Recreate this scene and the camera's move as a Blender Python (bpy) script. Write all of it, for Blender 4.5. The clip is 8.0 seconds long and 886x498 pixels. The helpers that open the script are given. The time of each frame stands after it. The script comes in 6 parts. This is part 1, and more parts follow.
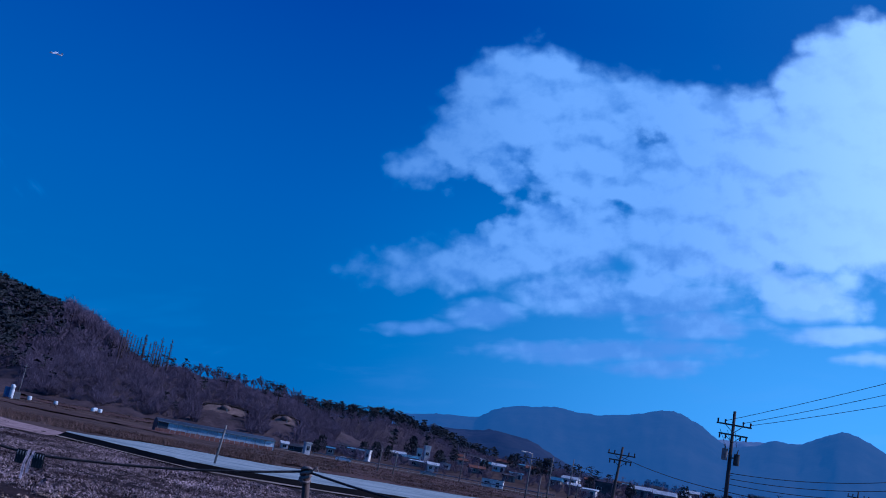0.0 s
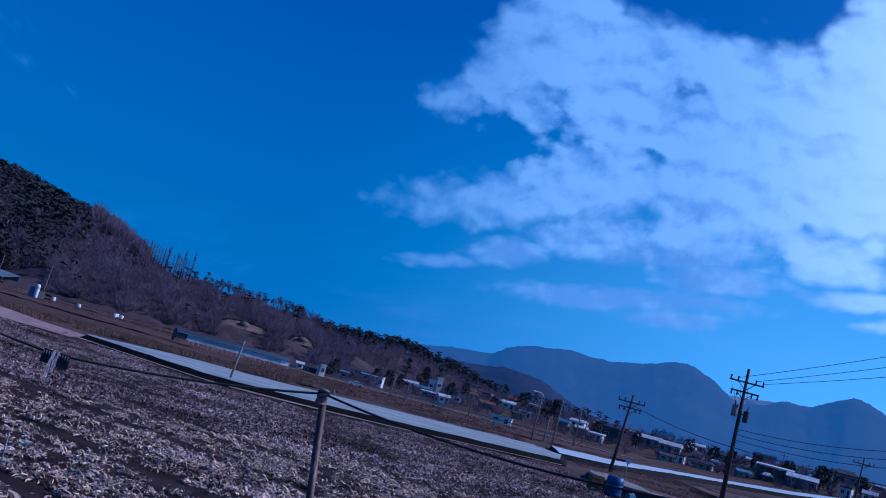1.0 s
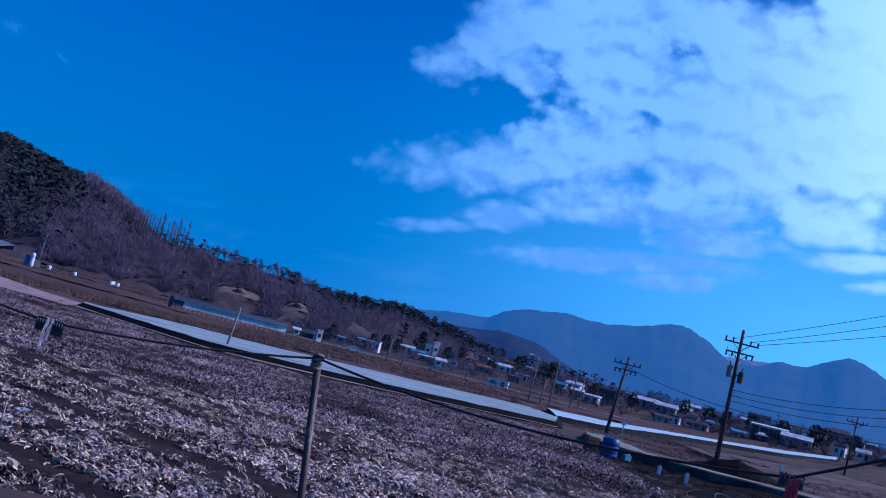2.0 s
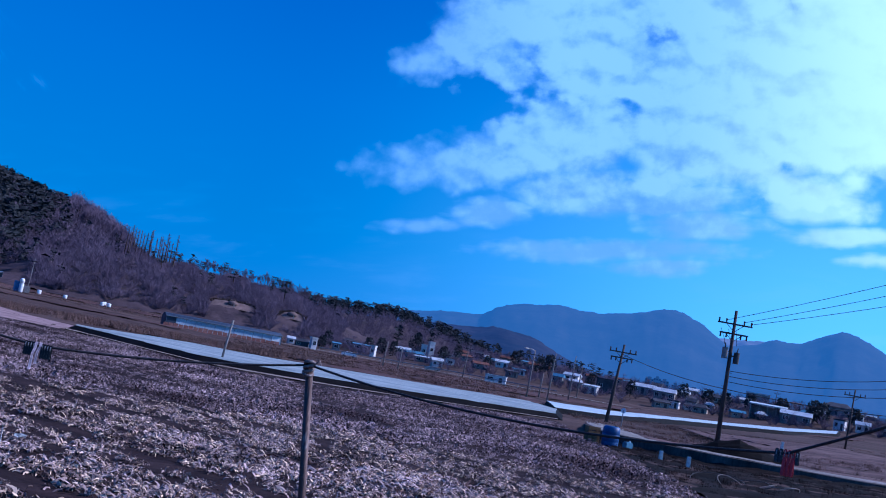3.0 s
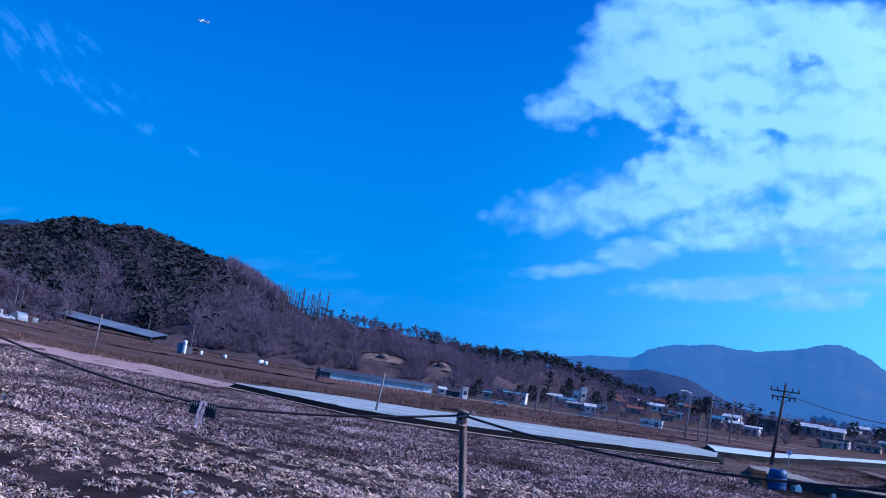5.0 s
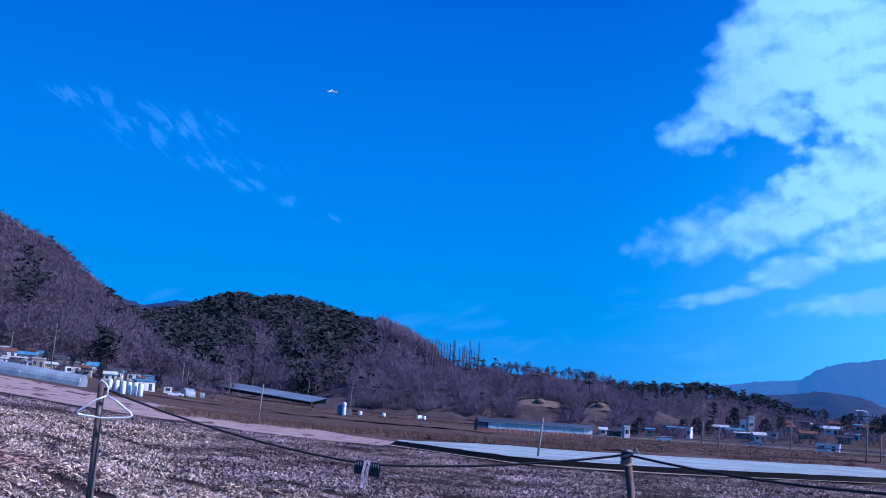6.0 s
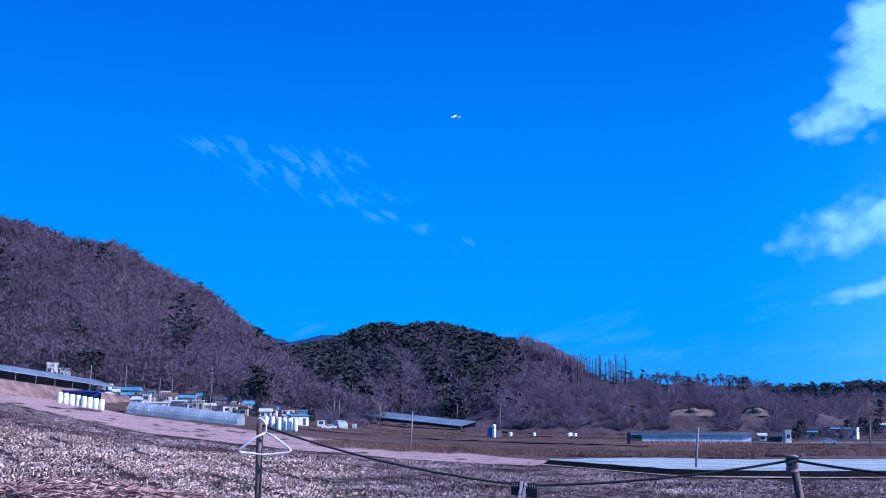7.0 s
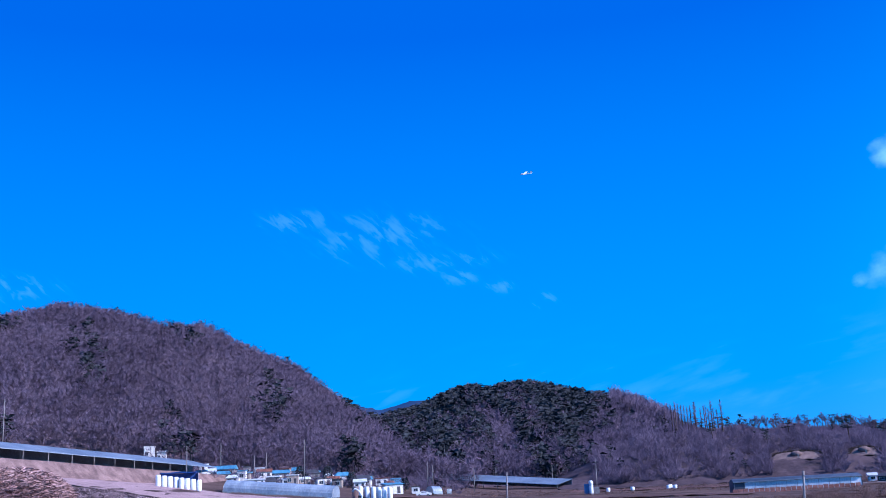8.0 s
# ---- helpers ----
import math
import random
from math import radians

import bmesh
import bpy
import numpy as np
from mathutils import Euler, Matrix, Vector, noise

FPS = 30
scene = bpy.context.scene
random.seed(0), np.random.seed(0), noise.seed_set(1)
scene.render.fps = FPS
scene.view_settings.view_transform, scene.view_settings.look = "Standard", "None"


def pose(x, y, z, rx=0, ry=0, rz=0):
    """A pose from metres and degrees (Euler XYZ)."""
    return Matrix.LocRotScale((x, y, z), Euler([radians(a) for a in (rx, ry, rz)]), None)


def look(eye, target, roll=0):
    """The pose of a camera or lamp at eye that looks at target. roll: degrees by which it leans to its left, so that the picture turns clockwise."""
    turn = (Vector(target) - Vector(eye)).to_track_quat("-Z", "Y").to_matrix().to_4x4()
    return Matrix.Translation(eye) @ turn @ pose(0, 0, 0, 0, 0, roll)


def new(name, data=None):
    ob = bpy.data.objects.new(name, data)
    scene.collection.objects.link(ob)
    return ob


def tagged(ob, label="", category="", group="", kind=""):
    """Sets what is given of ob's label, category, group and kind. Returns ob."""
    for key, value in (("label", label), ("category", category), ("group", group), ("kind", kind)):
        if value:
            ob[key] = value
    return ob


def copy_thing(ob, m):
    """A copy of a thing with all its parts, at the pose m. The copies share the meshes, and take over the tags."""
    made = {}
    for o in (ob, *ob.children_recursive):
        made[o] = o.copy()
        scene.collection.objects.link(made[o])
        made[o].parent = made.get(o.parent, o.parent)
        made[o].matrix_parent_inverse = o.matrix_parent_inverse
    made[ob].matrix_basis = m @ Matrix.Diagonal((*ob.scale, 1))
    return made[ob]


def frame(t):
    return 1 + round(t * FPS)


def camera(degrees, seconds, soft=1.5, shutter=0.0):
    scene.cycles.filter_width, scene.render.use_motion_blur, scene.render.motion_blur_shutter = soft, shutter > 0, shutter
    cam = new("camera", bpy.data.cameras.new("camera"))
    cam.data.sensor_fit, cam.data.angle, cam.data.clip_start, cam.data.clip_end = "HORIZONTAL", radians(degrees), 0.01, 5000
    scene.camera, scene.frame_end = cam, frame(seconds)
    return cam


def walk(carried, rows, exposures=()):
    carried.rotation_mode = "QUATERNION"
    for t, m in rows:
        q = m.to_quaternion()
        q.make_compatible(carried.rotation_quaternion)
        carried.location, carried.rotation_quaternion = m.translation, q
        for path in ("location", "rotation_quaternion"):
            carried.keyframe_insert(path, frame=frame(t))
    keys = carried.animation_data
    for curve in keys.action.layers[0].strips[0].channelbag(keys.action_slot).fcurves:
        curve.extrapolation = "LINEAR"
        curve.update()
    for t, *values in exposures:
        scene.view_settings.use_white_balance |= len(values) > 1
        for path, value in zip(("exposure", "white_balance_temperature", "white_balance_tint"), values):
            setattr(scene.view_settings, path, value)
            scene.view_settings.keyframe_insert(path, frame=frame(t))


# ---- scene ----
cam = camera(47, 8.0, soft=1.0)
PATH = [
    (0, pose(-0.005, 0.000, 2.80, 102.03, -9.96, -2.87)),
    (0.5, pose(-0.020, 0.000, 2.80, 99.37, -12.96, -2.19)),
    (1, pose(-0.034, 0.000, 2.80, 98.20, -14.67, -2.25)),
    (1.5, pose(-0.030, 0.000, 2.80, 97.15, -14.56, -2.45)),
    (1.7, pose(-0.025, 0.000, 2.80, 96.58, -14.62, -2.30)),
    (2.8, pose(0.012, 0.000, 2.80, 96.04, -10.98, -3.00)),
    (3, pose(0.017, 0.000, 2.80, 96.27, -10.46, -2.63)),
    (3.5, pose(0.017, 0.000, 2.80, 95.99, -10.25, -1.07)),
    (4, pose(0.013, 0.000, 2.80, 96.13, -10.21, 0.39)),
    (4.5, pose(0.007, 0.000, 2.80, 96.86, -9.78, 2.79)),
    (4.7, pose(0.007, 0.000, 2.80, 97.12, -9.36, 3.97)),
    (5.8, pose(0.010, 0.000, 2.80, 98.80, -4.90, 12.53)),
    (6, pose(0.010, 0.000, 2.80, 99.15, -3.80, 14.72)),
    (6.5, pose(-0.004, 0.000, 2.80, 99.30, -2.14, 20.27)),
    (7, pose(-0.003, 0.000, 2.80, 99.98, -0.25, 23.02)),
    (7.5, pose(-0.012, 0.000, 2.80, 102.11, 2.73, 26.86)),
    (8, pose(-0.010, 0.000, 2.80, 103.49, 3.17, 28.26)),
]
walk(cam, PATH, exposures=[(0.0, -1.08, 5050, 22), (0.5, -1.02, 5080, 22), (1.0, -0.98, 5120, 22), (1.5, -0.86, 5150, 22), (3.0, -0.42, 5250, 22), (3.5, -0.38, 5280, 22), (4.0, -0.32, 5300, 22), (4.5, -0.20, 5350, 22), (6.0, -0.10, 5400, 22), (6.5, 0.06, 5430, 22), (7.0, 0.16, 5480, 22), (8.0, 0.28, 5480, 22)])

# ---- light ----
SUN_AZ, SUN_EL = 84.0, 33.0     # degrees clockwise from +y, and above the horizon


def sky_way(az, el):
    a, e = radians(az), radians(el)
    return Vector((math.sin(a) * math.cos(e), math.cos(a) * math.cos(e), math.sin(e)))


sun = new("sun", bpy.data.lights.new("sun", "SUN"))
sun.data.energy, sun.data.angle, sun.data.color = 6.0, radians(0.53), (1.0, 0.92, 0.94)
sun.matrix_world = look((0, 0, 300), Vector((0, 0, 300)) - sky_way(SUN_AZ, SUN_EL))

world = bpy.data.worlds.new("sky")
scene.world = world
world.use_nodes = True
WN, WL = world.node_tree.nodes, world.node_tree.links
WN.clear()


def wire(tree_links, source, socket):
    if isinstance(source, (int, float)):
        socket.default_value = source
    elif isinstance(source, (tuple, list)):
        socket.default_value = source
    else:
        tree_links.new(source, socket)


def wmath(op, a, b=0.0, c=0.0, clamp=False):
    n = WN.new("ShaderNodeMath")
    n.operation, n.use_clamp = op, clamp
    for i, v in enumerate((a, b, c)):
        wire(WL, v, n.inputs[i])
    return n.outputs[0]


def wmix(fac, a, b):
    n = WN.new("ShaderNodeMix")
    n.data_type = "RGBA"
    wire(WL, fac, n.inputs[0])
    wire(WL, a, n.inputs[6])
    wire(WL, b, n.inputs[7])
    return n.outputs[2]


def wstep(v, lo, hi, to_lo=0.0, to_hi=1.0):
    n = WN.new("ShaderNodeMapRange")
    n.interpolation_type = "SMOOTHSTEP"
    for i, x in enumerate((v, lo, hi, to_lo, to_hi)):
        wire(WL, x, n.inputs[i])
    return n.outputs[0]


def wnoise(vec, scale, detail, rough=0.55, distort=0.0, stretch=(1, 1, 1), shift=(0, 0, 0)):
    m = WN.new("ShaderNodeMapping")
    m.inputs["Location"].default_value = shift
    m.inputs["Scale"].default_value = stretch
    WL.new(vec, m.inputs["Vector"])
    n = WN.new("ShaderNodeTexNoise")
    WL.new(m.outputs[0], n.inputs["Vector"])
    n.inputs["Scale"].default_value, n.inputs["Detail"].default_value = scale, detail
    n.inputs["Roughness"].default_value, n.inputs["Distortion"].default_value = rough, distort
    return n.outputs[0]


coord = WN.new("ShaderNodeTexCoord").outputs["Generated"]
split = WN.new("ShaderNodeSeparateXYZ")
WL.new(coord, split.inputs[0])
az_out = wmath("MULTIPLY", wmath("ARCTAN2", split.outputs[0], split.outputs[1]), 57.2958)
el_out = wmath("MULTIPLY", wmath("ARCSINE", split.outputs[2]), 57.2958)

# clear sky: Nishita under a deep winter blue
nishita = WN.new("ShaderNodeTexSky")
nishita.sky_type, nishita.sun_disc = "NISHITA", False
nishita.sun_elevation, nishita.sun_rotation = radians(SUN_EL), radians(SUN_AZ)
ramp = WN.new("ShaderNodeValToRGB")
WL.new(wmath("DIVIDE", el_out, 60.0, clamp=True), ramp.inputs[0])
stops = ramp.color_ramp.elements
stops[0].position, stops[0].color = 0.0, (0.045, 0.335, 0.820, 1)
stops[1].position, stops[1].color = 1.0, (0.000, 0.095, 0.420, 1)
for at, col in ((0.10, (0.008, 0.298, 0.750, 1)), (0.22, (0.000, 0.236, 0.720, 1)), (0.42, (0.000, 0.124, 0.575, 1))):
    e = stops.new(at)
    e.color = col
scaled = WN.new("ShaderNodeVectorMath")
scaled.operation = "SCALE"
WL.new(nishita.outputs[0], scaled.inputs[0])
scaled.inputs["Scale"].default_value = 0.08
clear = wmix(0.008, ramp.outputs[0], scaled.outputs[0])
sunward = wmath("MULTIPLY", wstep(az_out, -10.0, 30.0), wstep(el_out, 22.0, 1.0, 0.15, 1.0))
clear = wmix(sunward, clear, (0.26, 0.95, 1.75, 1))


def bank(blobs):
    """The greatest of several soft ellipses (azimuth, elevation, half width, half height) in the sky."""
    best = None
    for a, e, ra, re in blobs:
        dx = wmath("DIVIDE", wmath("SUBTRACT", az_out, a), ra)
        dy = wmath("DIVIDE", wmath("SUBTRACT", el_out, e), re)
        v = wmath("SUBTRACT", 1.0, wmath("SQRT", wmath("ADD", wmath("MULTIPLY", dx, dx), wmath("MULTIPLY", dy, dy))))
        best = v if best is None else wmath("MAXIMUM", best, v)
    return best


# the cloud bank, drawn on a plane that touches the sky sphere north of the eye; u to the east, v upwards
def wdot(way):
    n = WN.new("ShaderNodeVectorMath")
    n.operation = "DOT_PRODUCT"
    WL.new(coord, n.inputs[0])
    n.inputs[1].default_value = way
    return n.outputs["Value"]


ahead = wmath("MAXIMUM", wdot((0.0130, 0.9786, 0.2053)), 0.08)
cu = wmath("MULTIPLY", wmath("DIVIDE", wdot((0.9837, -0.0493, 0.1730)), ahead), 18.03)
cv = wmath("MULTIPLY", wmath("DIVIDE", wdot((-0.1794, -0.1997, 0.9633)), ahead), 18.03)
plane = WN.new("ShaderNodeCombineXYZ")
WL.new(cu, plane.inputs[0])
WL.new(cv, plane.inputs[1])
flat = plane.outputs[0]


def cells(scale, stretch=(1, 1, 1), shift=(0, 0, 0)):
    """Rounded puffs: the soft distance to scattered points."""
    warp = WN.new("ShaderNodeTexNoise")
    WL.new(flat, warp.inputs["Vector"])
    warp.inputs["Scale"].default_value, warp.inputs["Detail"].default_value = scale * 1.3, 3.0
    mix = WN.new("ShaderNodeVectorMath")
    mix.operation = "MULTIPLY_ADD"
    WL.new(warp.outputs["Color"], mix.inputs[0])
    mix.inputs[1].default_value = (0.8 / scale, 0.8 / scale, 0)
    WL.new(flat, mix.inputs[2])
    m = WN.new("ShaderNodeMapping")
    m.inputs["Location"].default_value, m.inputs["Scale"].default_value = shift, stretch
    WL.new(mix.outputs[0], m.inputs["Vector"])
    n = WN.new("ShaderNodeTexVoronoi")
    n.feature, n.voronoi_dimensions = "SMOOTH_F1", "2D"
    WL.new(m.outputs[0], n.inputs["Vector"])
    n.inputs["Scale"].default_value, n.inputs["Smoothness"].default_value = scale, 0.35
    return n.outputs["Distance"]


def heap_of(blobs):
    """How far inside the nearest of several ellipses (u, v, half width, half height) a point lies."""
    best = None
    for bu, bv, ru, rv in blobs:
        dx = wmath("DIVIDE", wmath("SUBTRACT", cu, bu), ru)
        dy = wmath("DIVIDE", wmath("SUBTRACT", cv, bv), rv)
        d = wmath("SQRT", wmath("ADD", wmath("MULTIPLY", dx, dx), wmath("MULTIPLY", dy, dy)))
        v = wmath("MULTIPLY", wmath("SUBTRACT", 1.0, d), min(ru, rv))
        best = v if best is None else wmath("MAXIMUM", best, v)
    return best


billow = wnoise(flat, 0.75, 6.0, 0.58, 0.0, (1, 1.25, 1))
lit_side = wnoise(flat, 0.75, 6.0, 0.58, 0.0, (1, 1.25, 1), (-0.10, -0.16, 0))
puffs = cells(1.15, (1, 1.5, 1))
puffs_lit = cells(1.15, (1, 1.5, 1), (-0.10, -0.22, 0))
small = cells(2.6, (1, 1.4, 1), (4, 2, 0))
streak = wnoise(flat, 0.55, 5.0, 0.55, 0.3, (1, 4.5, 1))
cumulus = heap_of([(1.45, 2.30, 1.45, 1.35), (0.45, 1.95, 0.80, 0.75), (2.9, 1.95, 2.1, 1.35), (4.7, 1.40, 2.2, 1.60), (7.9, 2.15, 2.2, 2.05), (10.5, 1.5, 3.2, 3.0),
                   (5.4, 0.50, 3.2, 1.15), (2.3, 0.35, 1.7, 0.85), (6.8, 0.25, 1.5, 0.65), (8.6, 0.45, 2.2, 0.95), (1.3, -0.05, 1.3, 0.55), (0.2, -0.32, 1.9, 0.36),
                   (-0.25, 1.52, 0.85, 0.36), (3.0, -0.72, 1.9, 0.42), (6.4, -0.80, 1.1, 0.50), (14.0, 2.0, 4.0, 4.0)])
holes = heap_of([(3.1, 1.38, 0.24, 0.12), (3.4, 2.10, 0.16, 0.08), (2.2, 0.55, 0.22, 0.16), (5.75, -0.05, 0.22, 0.26), (0.95, 1.50, 0.35, 0.14), (4.2, -0.95, 0.75, 0.20), (0.6, 0.85, 0.75, 0.34), (3.1, 0.80, 0.24, 0.12)])
ragged = wmath("ADD", wmath("MULTIPLY", wmath("SUBTRACT", billow, 0.5), 1.55), wmath("ADD", wmath("MULTIPLY", wmath("SUBTRACT", 0.42, puffs), 0.62), wmath("MULTIPLY", wmath("SUBTRACT", 0.42, small), 0.34)))
thick = wmath("ADD", wmath("MINIMUM", wmath("ADD", wmath("MULTIPLY", cumulus, 1.5), 0.10), 0.80), wmath("MULTIPLY", ragged, 0.70))
thick = wmath("SUBTRACT", thick, wmath("MULTIPLY", wmath("MAXIMUM", wmath("SUBTRACT", wmath("ADD", holes, 0.10), wmath("MULTIPLY", ragged, 0.75)), 0.0), 1.15))
cover = wmath("MULTIPLY", wstep(thick, -0.12, 0.50), wstep(cu, -1.6, 2.4, 0.55, 0.98))
layers = heap_of([(3.2, -0.85, 2.1, 0.38), (4.5, -1.35, 1.25, 0.28), (0.8, -1.15, 0.8, 0.28), (6.5, -0.95, 1.0, 0.40), (7.1, -1.55, 1.3, 0.20), (3.0, -1.82, 2.5, 0.24), (3.8, -2.08, 1.1, 0.20), (7.6, -1.95, 0.9, 0.14), (-0.5, -1.40, 0.7, 0.14), (9.5, -1.2, 1.6, 0.4)])
thin = wmath("ADD", wmath("MULTIPLY", layers, 2.6), wmath("ADD", wmath("MULTIPLY", wmath("SUBTRACT", streak, 0.5), 0.9), wmath("MULTIPLY", wmath("SUBTRACT", 0.42, small), 0.25)))
cover = wmath("MAXIMUM", cover, wstep(thin, -0.12, 0.40, 0.0, 0.85))
wisps = bank([(-26.6, 11.9, 1.9, 0.8), (-24.2, 11.3, 1.5, 0.75), (-21.9, 10.2, 1.1, 0.75), (-31.0, 14.3, 6.5, 2.2), (-36.0, 15.3, 3.5, 1.0),
              (-28.0, 12.9, 5.0, 1.1), (-51.0, 11.6, 4.0, 1.2)])
fibre = WN.new("ShaderNodeCombineXYZ")
WL.new(wmath("ADD", az_out, wmath("MULTIPLY", el_out, 1.1)), fibre.inputs[0])
WL.new(wmath("SUBTRACT", wmath("MULTIPLY", el_out, 0.45), wmath("MULTIPLY", az_out, 0.18)), fibre.inputs[1])
hair = wnoise(fibre.outputs[0], 1.15, 4.0, 0.6, 0.5)
veil = wmath("ADD", wisps, wmath("MULTIPLY", wmath("SUBTRACT", hair, 0.5), 1.9))
cover = wmath("MAXIMUM", cover, wmath("MULTIPLY", wstep(veil, 0.05, 1.2, 0.0, 0.27), wmath("MULTIPLY", wstep(wisps, -0.4, 0.6), wstep(hair, 0.38, 0.62))))
haze_band = wmath("MULTIPLY", wstep(el_out, 11.0, 2.0), wstep(streak, 0.48, 0.75, 0.0, 0.14))
cover = wmath("MAXIMUM", cover, haze_band)

# cloud body: bright tops towards the sun, blue-grey hollows
relief = wmath("ADD", wmath("MULTIPLY", wmath("SUBTRACT", billow, lit_side), 1.6), wmath("MULTIPLY", wmath("SUBTRACT", puffs_lit, puffs), 0.65))
shade = wmath("ADD", wmath("ADD", 0.42, wmath("MULTIPLY", thick, 0.22)), relief)
body = wmix(wstep(shade, 0.12, 0.72), (0.18, 0.52, 1.16, 1), (0.41, 0.86, 1.52, 1))
body = wmix(wstep(cu, 3.2, 9.2, 0.0, 0.78), body, (1.08, 1.66, 2.30, 1))
body = wmix(wstep(el_out, 13.0, 5.0, 0.0, 0.45), body, (0.34, 0.74, 1.36, 1))
back = WN.new("ShaderNodeBackground")
WL.new(wmix(cover, clear, body), back.inputs["Color"])
back.inputs["Strength"].default_value = 1.0
WL.new(back.outputs[0], WN.new("ShaderNodeOutputWorld").inputs[0])

# ---- materials ----


def material(name, dark, light, scale=4.0, fine=60.0, rough=0.85, bump=0.3, metal=0.0, island=0.0, third=None, stretch=(1, 1, 1), glow=None, lo=0.35, hi=0.65):
    """Two tones mixed by a broad noise, darkened and lifted by a fine one, with relief; island: how far each loose piece differs."""
    m = bpy.data.materials.new(name)
    m.use_nodes = True
    N, L = m.node_tree.nodes, m.node_tree.links
    b = N["Principled BSDF"]
    b.inputs["Roughness"].default_value, b.inputs["Metallic"].default_value = rough, metal
    b.inputs["Specular IOR Level"].default_value = 0.06 if rough >= 0.75 else 0.5
    tc = N.new("ShaderNodeTexCoord").outputs["Object"]
    mp = N.new("ShaderNodeMapping")
    mp.inputs["Scale"].default_value = stretch
    L.new(tc, mp.inputs["Vector"])

    def noise_of(s, detail):
        n = N.new("ShaderNodeTexNoise")
        L.new(mp.outputs[0], n.inputs["Vector"])
        n.inputs["Scale"].default_value, n.inputs["Detail"].default_value, n.inputs["Roughness"].default_value = s, detail, 0.6
        return n.outputs[0]

    def mixed(fac, a, b_, blend="MIX"):
        n = N.new("ShaderNodeMix")
        n.data_type, n.blend_type = "RGBA", blend
        wire(L, fac, n.inputs[0])
        wire(L, a, n.inputs[6])
        wire(L, b_, n.inputs[7])
        return n.outputs[2]

    def ranged(v, lo_, hi_, a=0.0, b_=1.0):
        n = N.new("ShaderNodeMapRange")
        for i, x in enumerate((v, lo_, hi_, a, b_)):
            wire(L, x, n.inputs[i])
        return n.outputs[0]

    broad, grain = noise_of(scale, 4.0), noise_of(fine, 3.0)
    col = mixed(ranged(broad, lo, hi), (*dark, 1), (*light, 1))
    if island:
        rnd = N.new("ShaderNodeNewGeometry").outputs["Random Per Island"]
        if third:
            col = mixed(ranged(rnd, 0.80, 0.84), col, (*third, 1))
        sp = N.new("ShaderNodeHueSaturation")
        wire(L, col, sp.inputs["Color"])
        L.new(ranged(rnd, 0.0, 1.0, 1.0 - island, 1.0 + island), sp.inputs["Value"])
        col = sp.outputs[0]
    elif third:
        col = mixed(ranged(noise_of(scale * 2.7, 3.0), 0.58, 0.70, 0.0, 0.8), col, (*third, 1))
    gr = N.new("ShaderNodeHueSaturation")
    wire(L, col, gr.inputs["Color"])
    L.new(ranged(grain, 0.3, 0.7, 0.75, 1.25), gr.inputs["Value"])
    L.new(gr.outputs[0], b.inputs["Base Color"])
    if bump:
        bp = N.new("ShaderNodeBump")
        bp.inputs["Strength"].default_value, bp.inputs["Distance"].default_value = bump, 0.02
        L.new(grain, bp.inputs["Height"])
        L.new(bp.outputs[0], b.inputs["Normal"])
    if glow:
        b.inputs["Emission Color"].default_value, b.inputs["Emission Strength"].default_value = (*glow, 1), 1.0
    return m


SOIL = material("bare_soil", (0.26, 0.178, 0.172), (0.44, 0.31, 0.295), 0.25, 2.2, 0.95, 0.5, third=(0.20, 0.135, 0.125), stretch=(1, 1.6, 1))
FIELD_SOIL = material("field_soil", (0.016, 0.011, 0.012), (0.052, 0.034, 0.034), 0.6, 7.0, 0.95, 0.6)
DRY_GRASS = material("dry_grass_ground", (0.052, 0.034, 0.030), (0.128, 0.085, 0.073), 0.06, 1.1, 0.95, 0.6, third=(0.09, 0.06, 0.05), stretch=(0.6, 1.8, 1))
LEAF = material("withered_leaf", (0.085, 0.058, 0.062), (0.40, 0.30, 0.30), 0.22, 12.0, 0.85, 0.2, island=0.75)
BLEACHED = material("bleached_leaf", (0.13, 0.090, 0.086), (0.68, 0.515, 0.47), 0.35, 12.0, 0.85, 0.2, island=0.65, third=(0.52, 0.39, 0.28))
STRAW = material("straw", (0.24, 0.14, 0.10), (0.48, 0.30, 0.22), 2.0, 20.0, 0.8, 0.2, island=0.4)
LITTER = material("hill_litter", (0.080, 0.060, 0.076), (0.150, 0.112, 0.132), 0.04, 0.5, 0.95, 0.6, third=(0.05, 0.04, 0.03))
SCRUB_SOIL = material("scrub_soil", (0.050, 0.037, 0.042), (0.100, 0.072, 0.078), 0.05, 0.6, 0.95, 0.6, third=(0.06, 0.046, 0.042))
# grey-brown twigs; the violet-blue cast is distance haze put into the base colour
TWIG = material("bare_twigs", (0.105, 0.081, 0.116), (0.190, 0.147, 0.194), 0.03, 0.25, 0.9, 0.0, island=0.18)
NEEDLE = material("pine_needles", (0.024, 0.030, 0.034), (0.056, 0.062, 0.066), 0.05, 0.8, 0.8, 0.0, island=0.35)


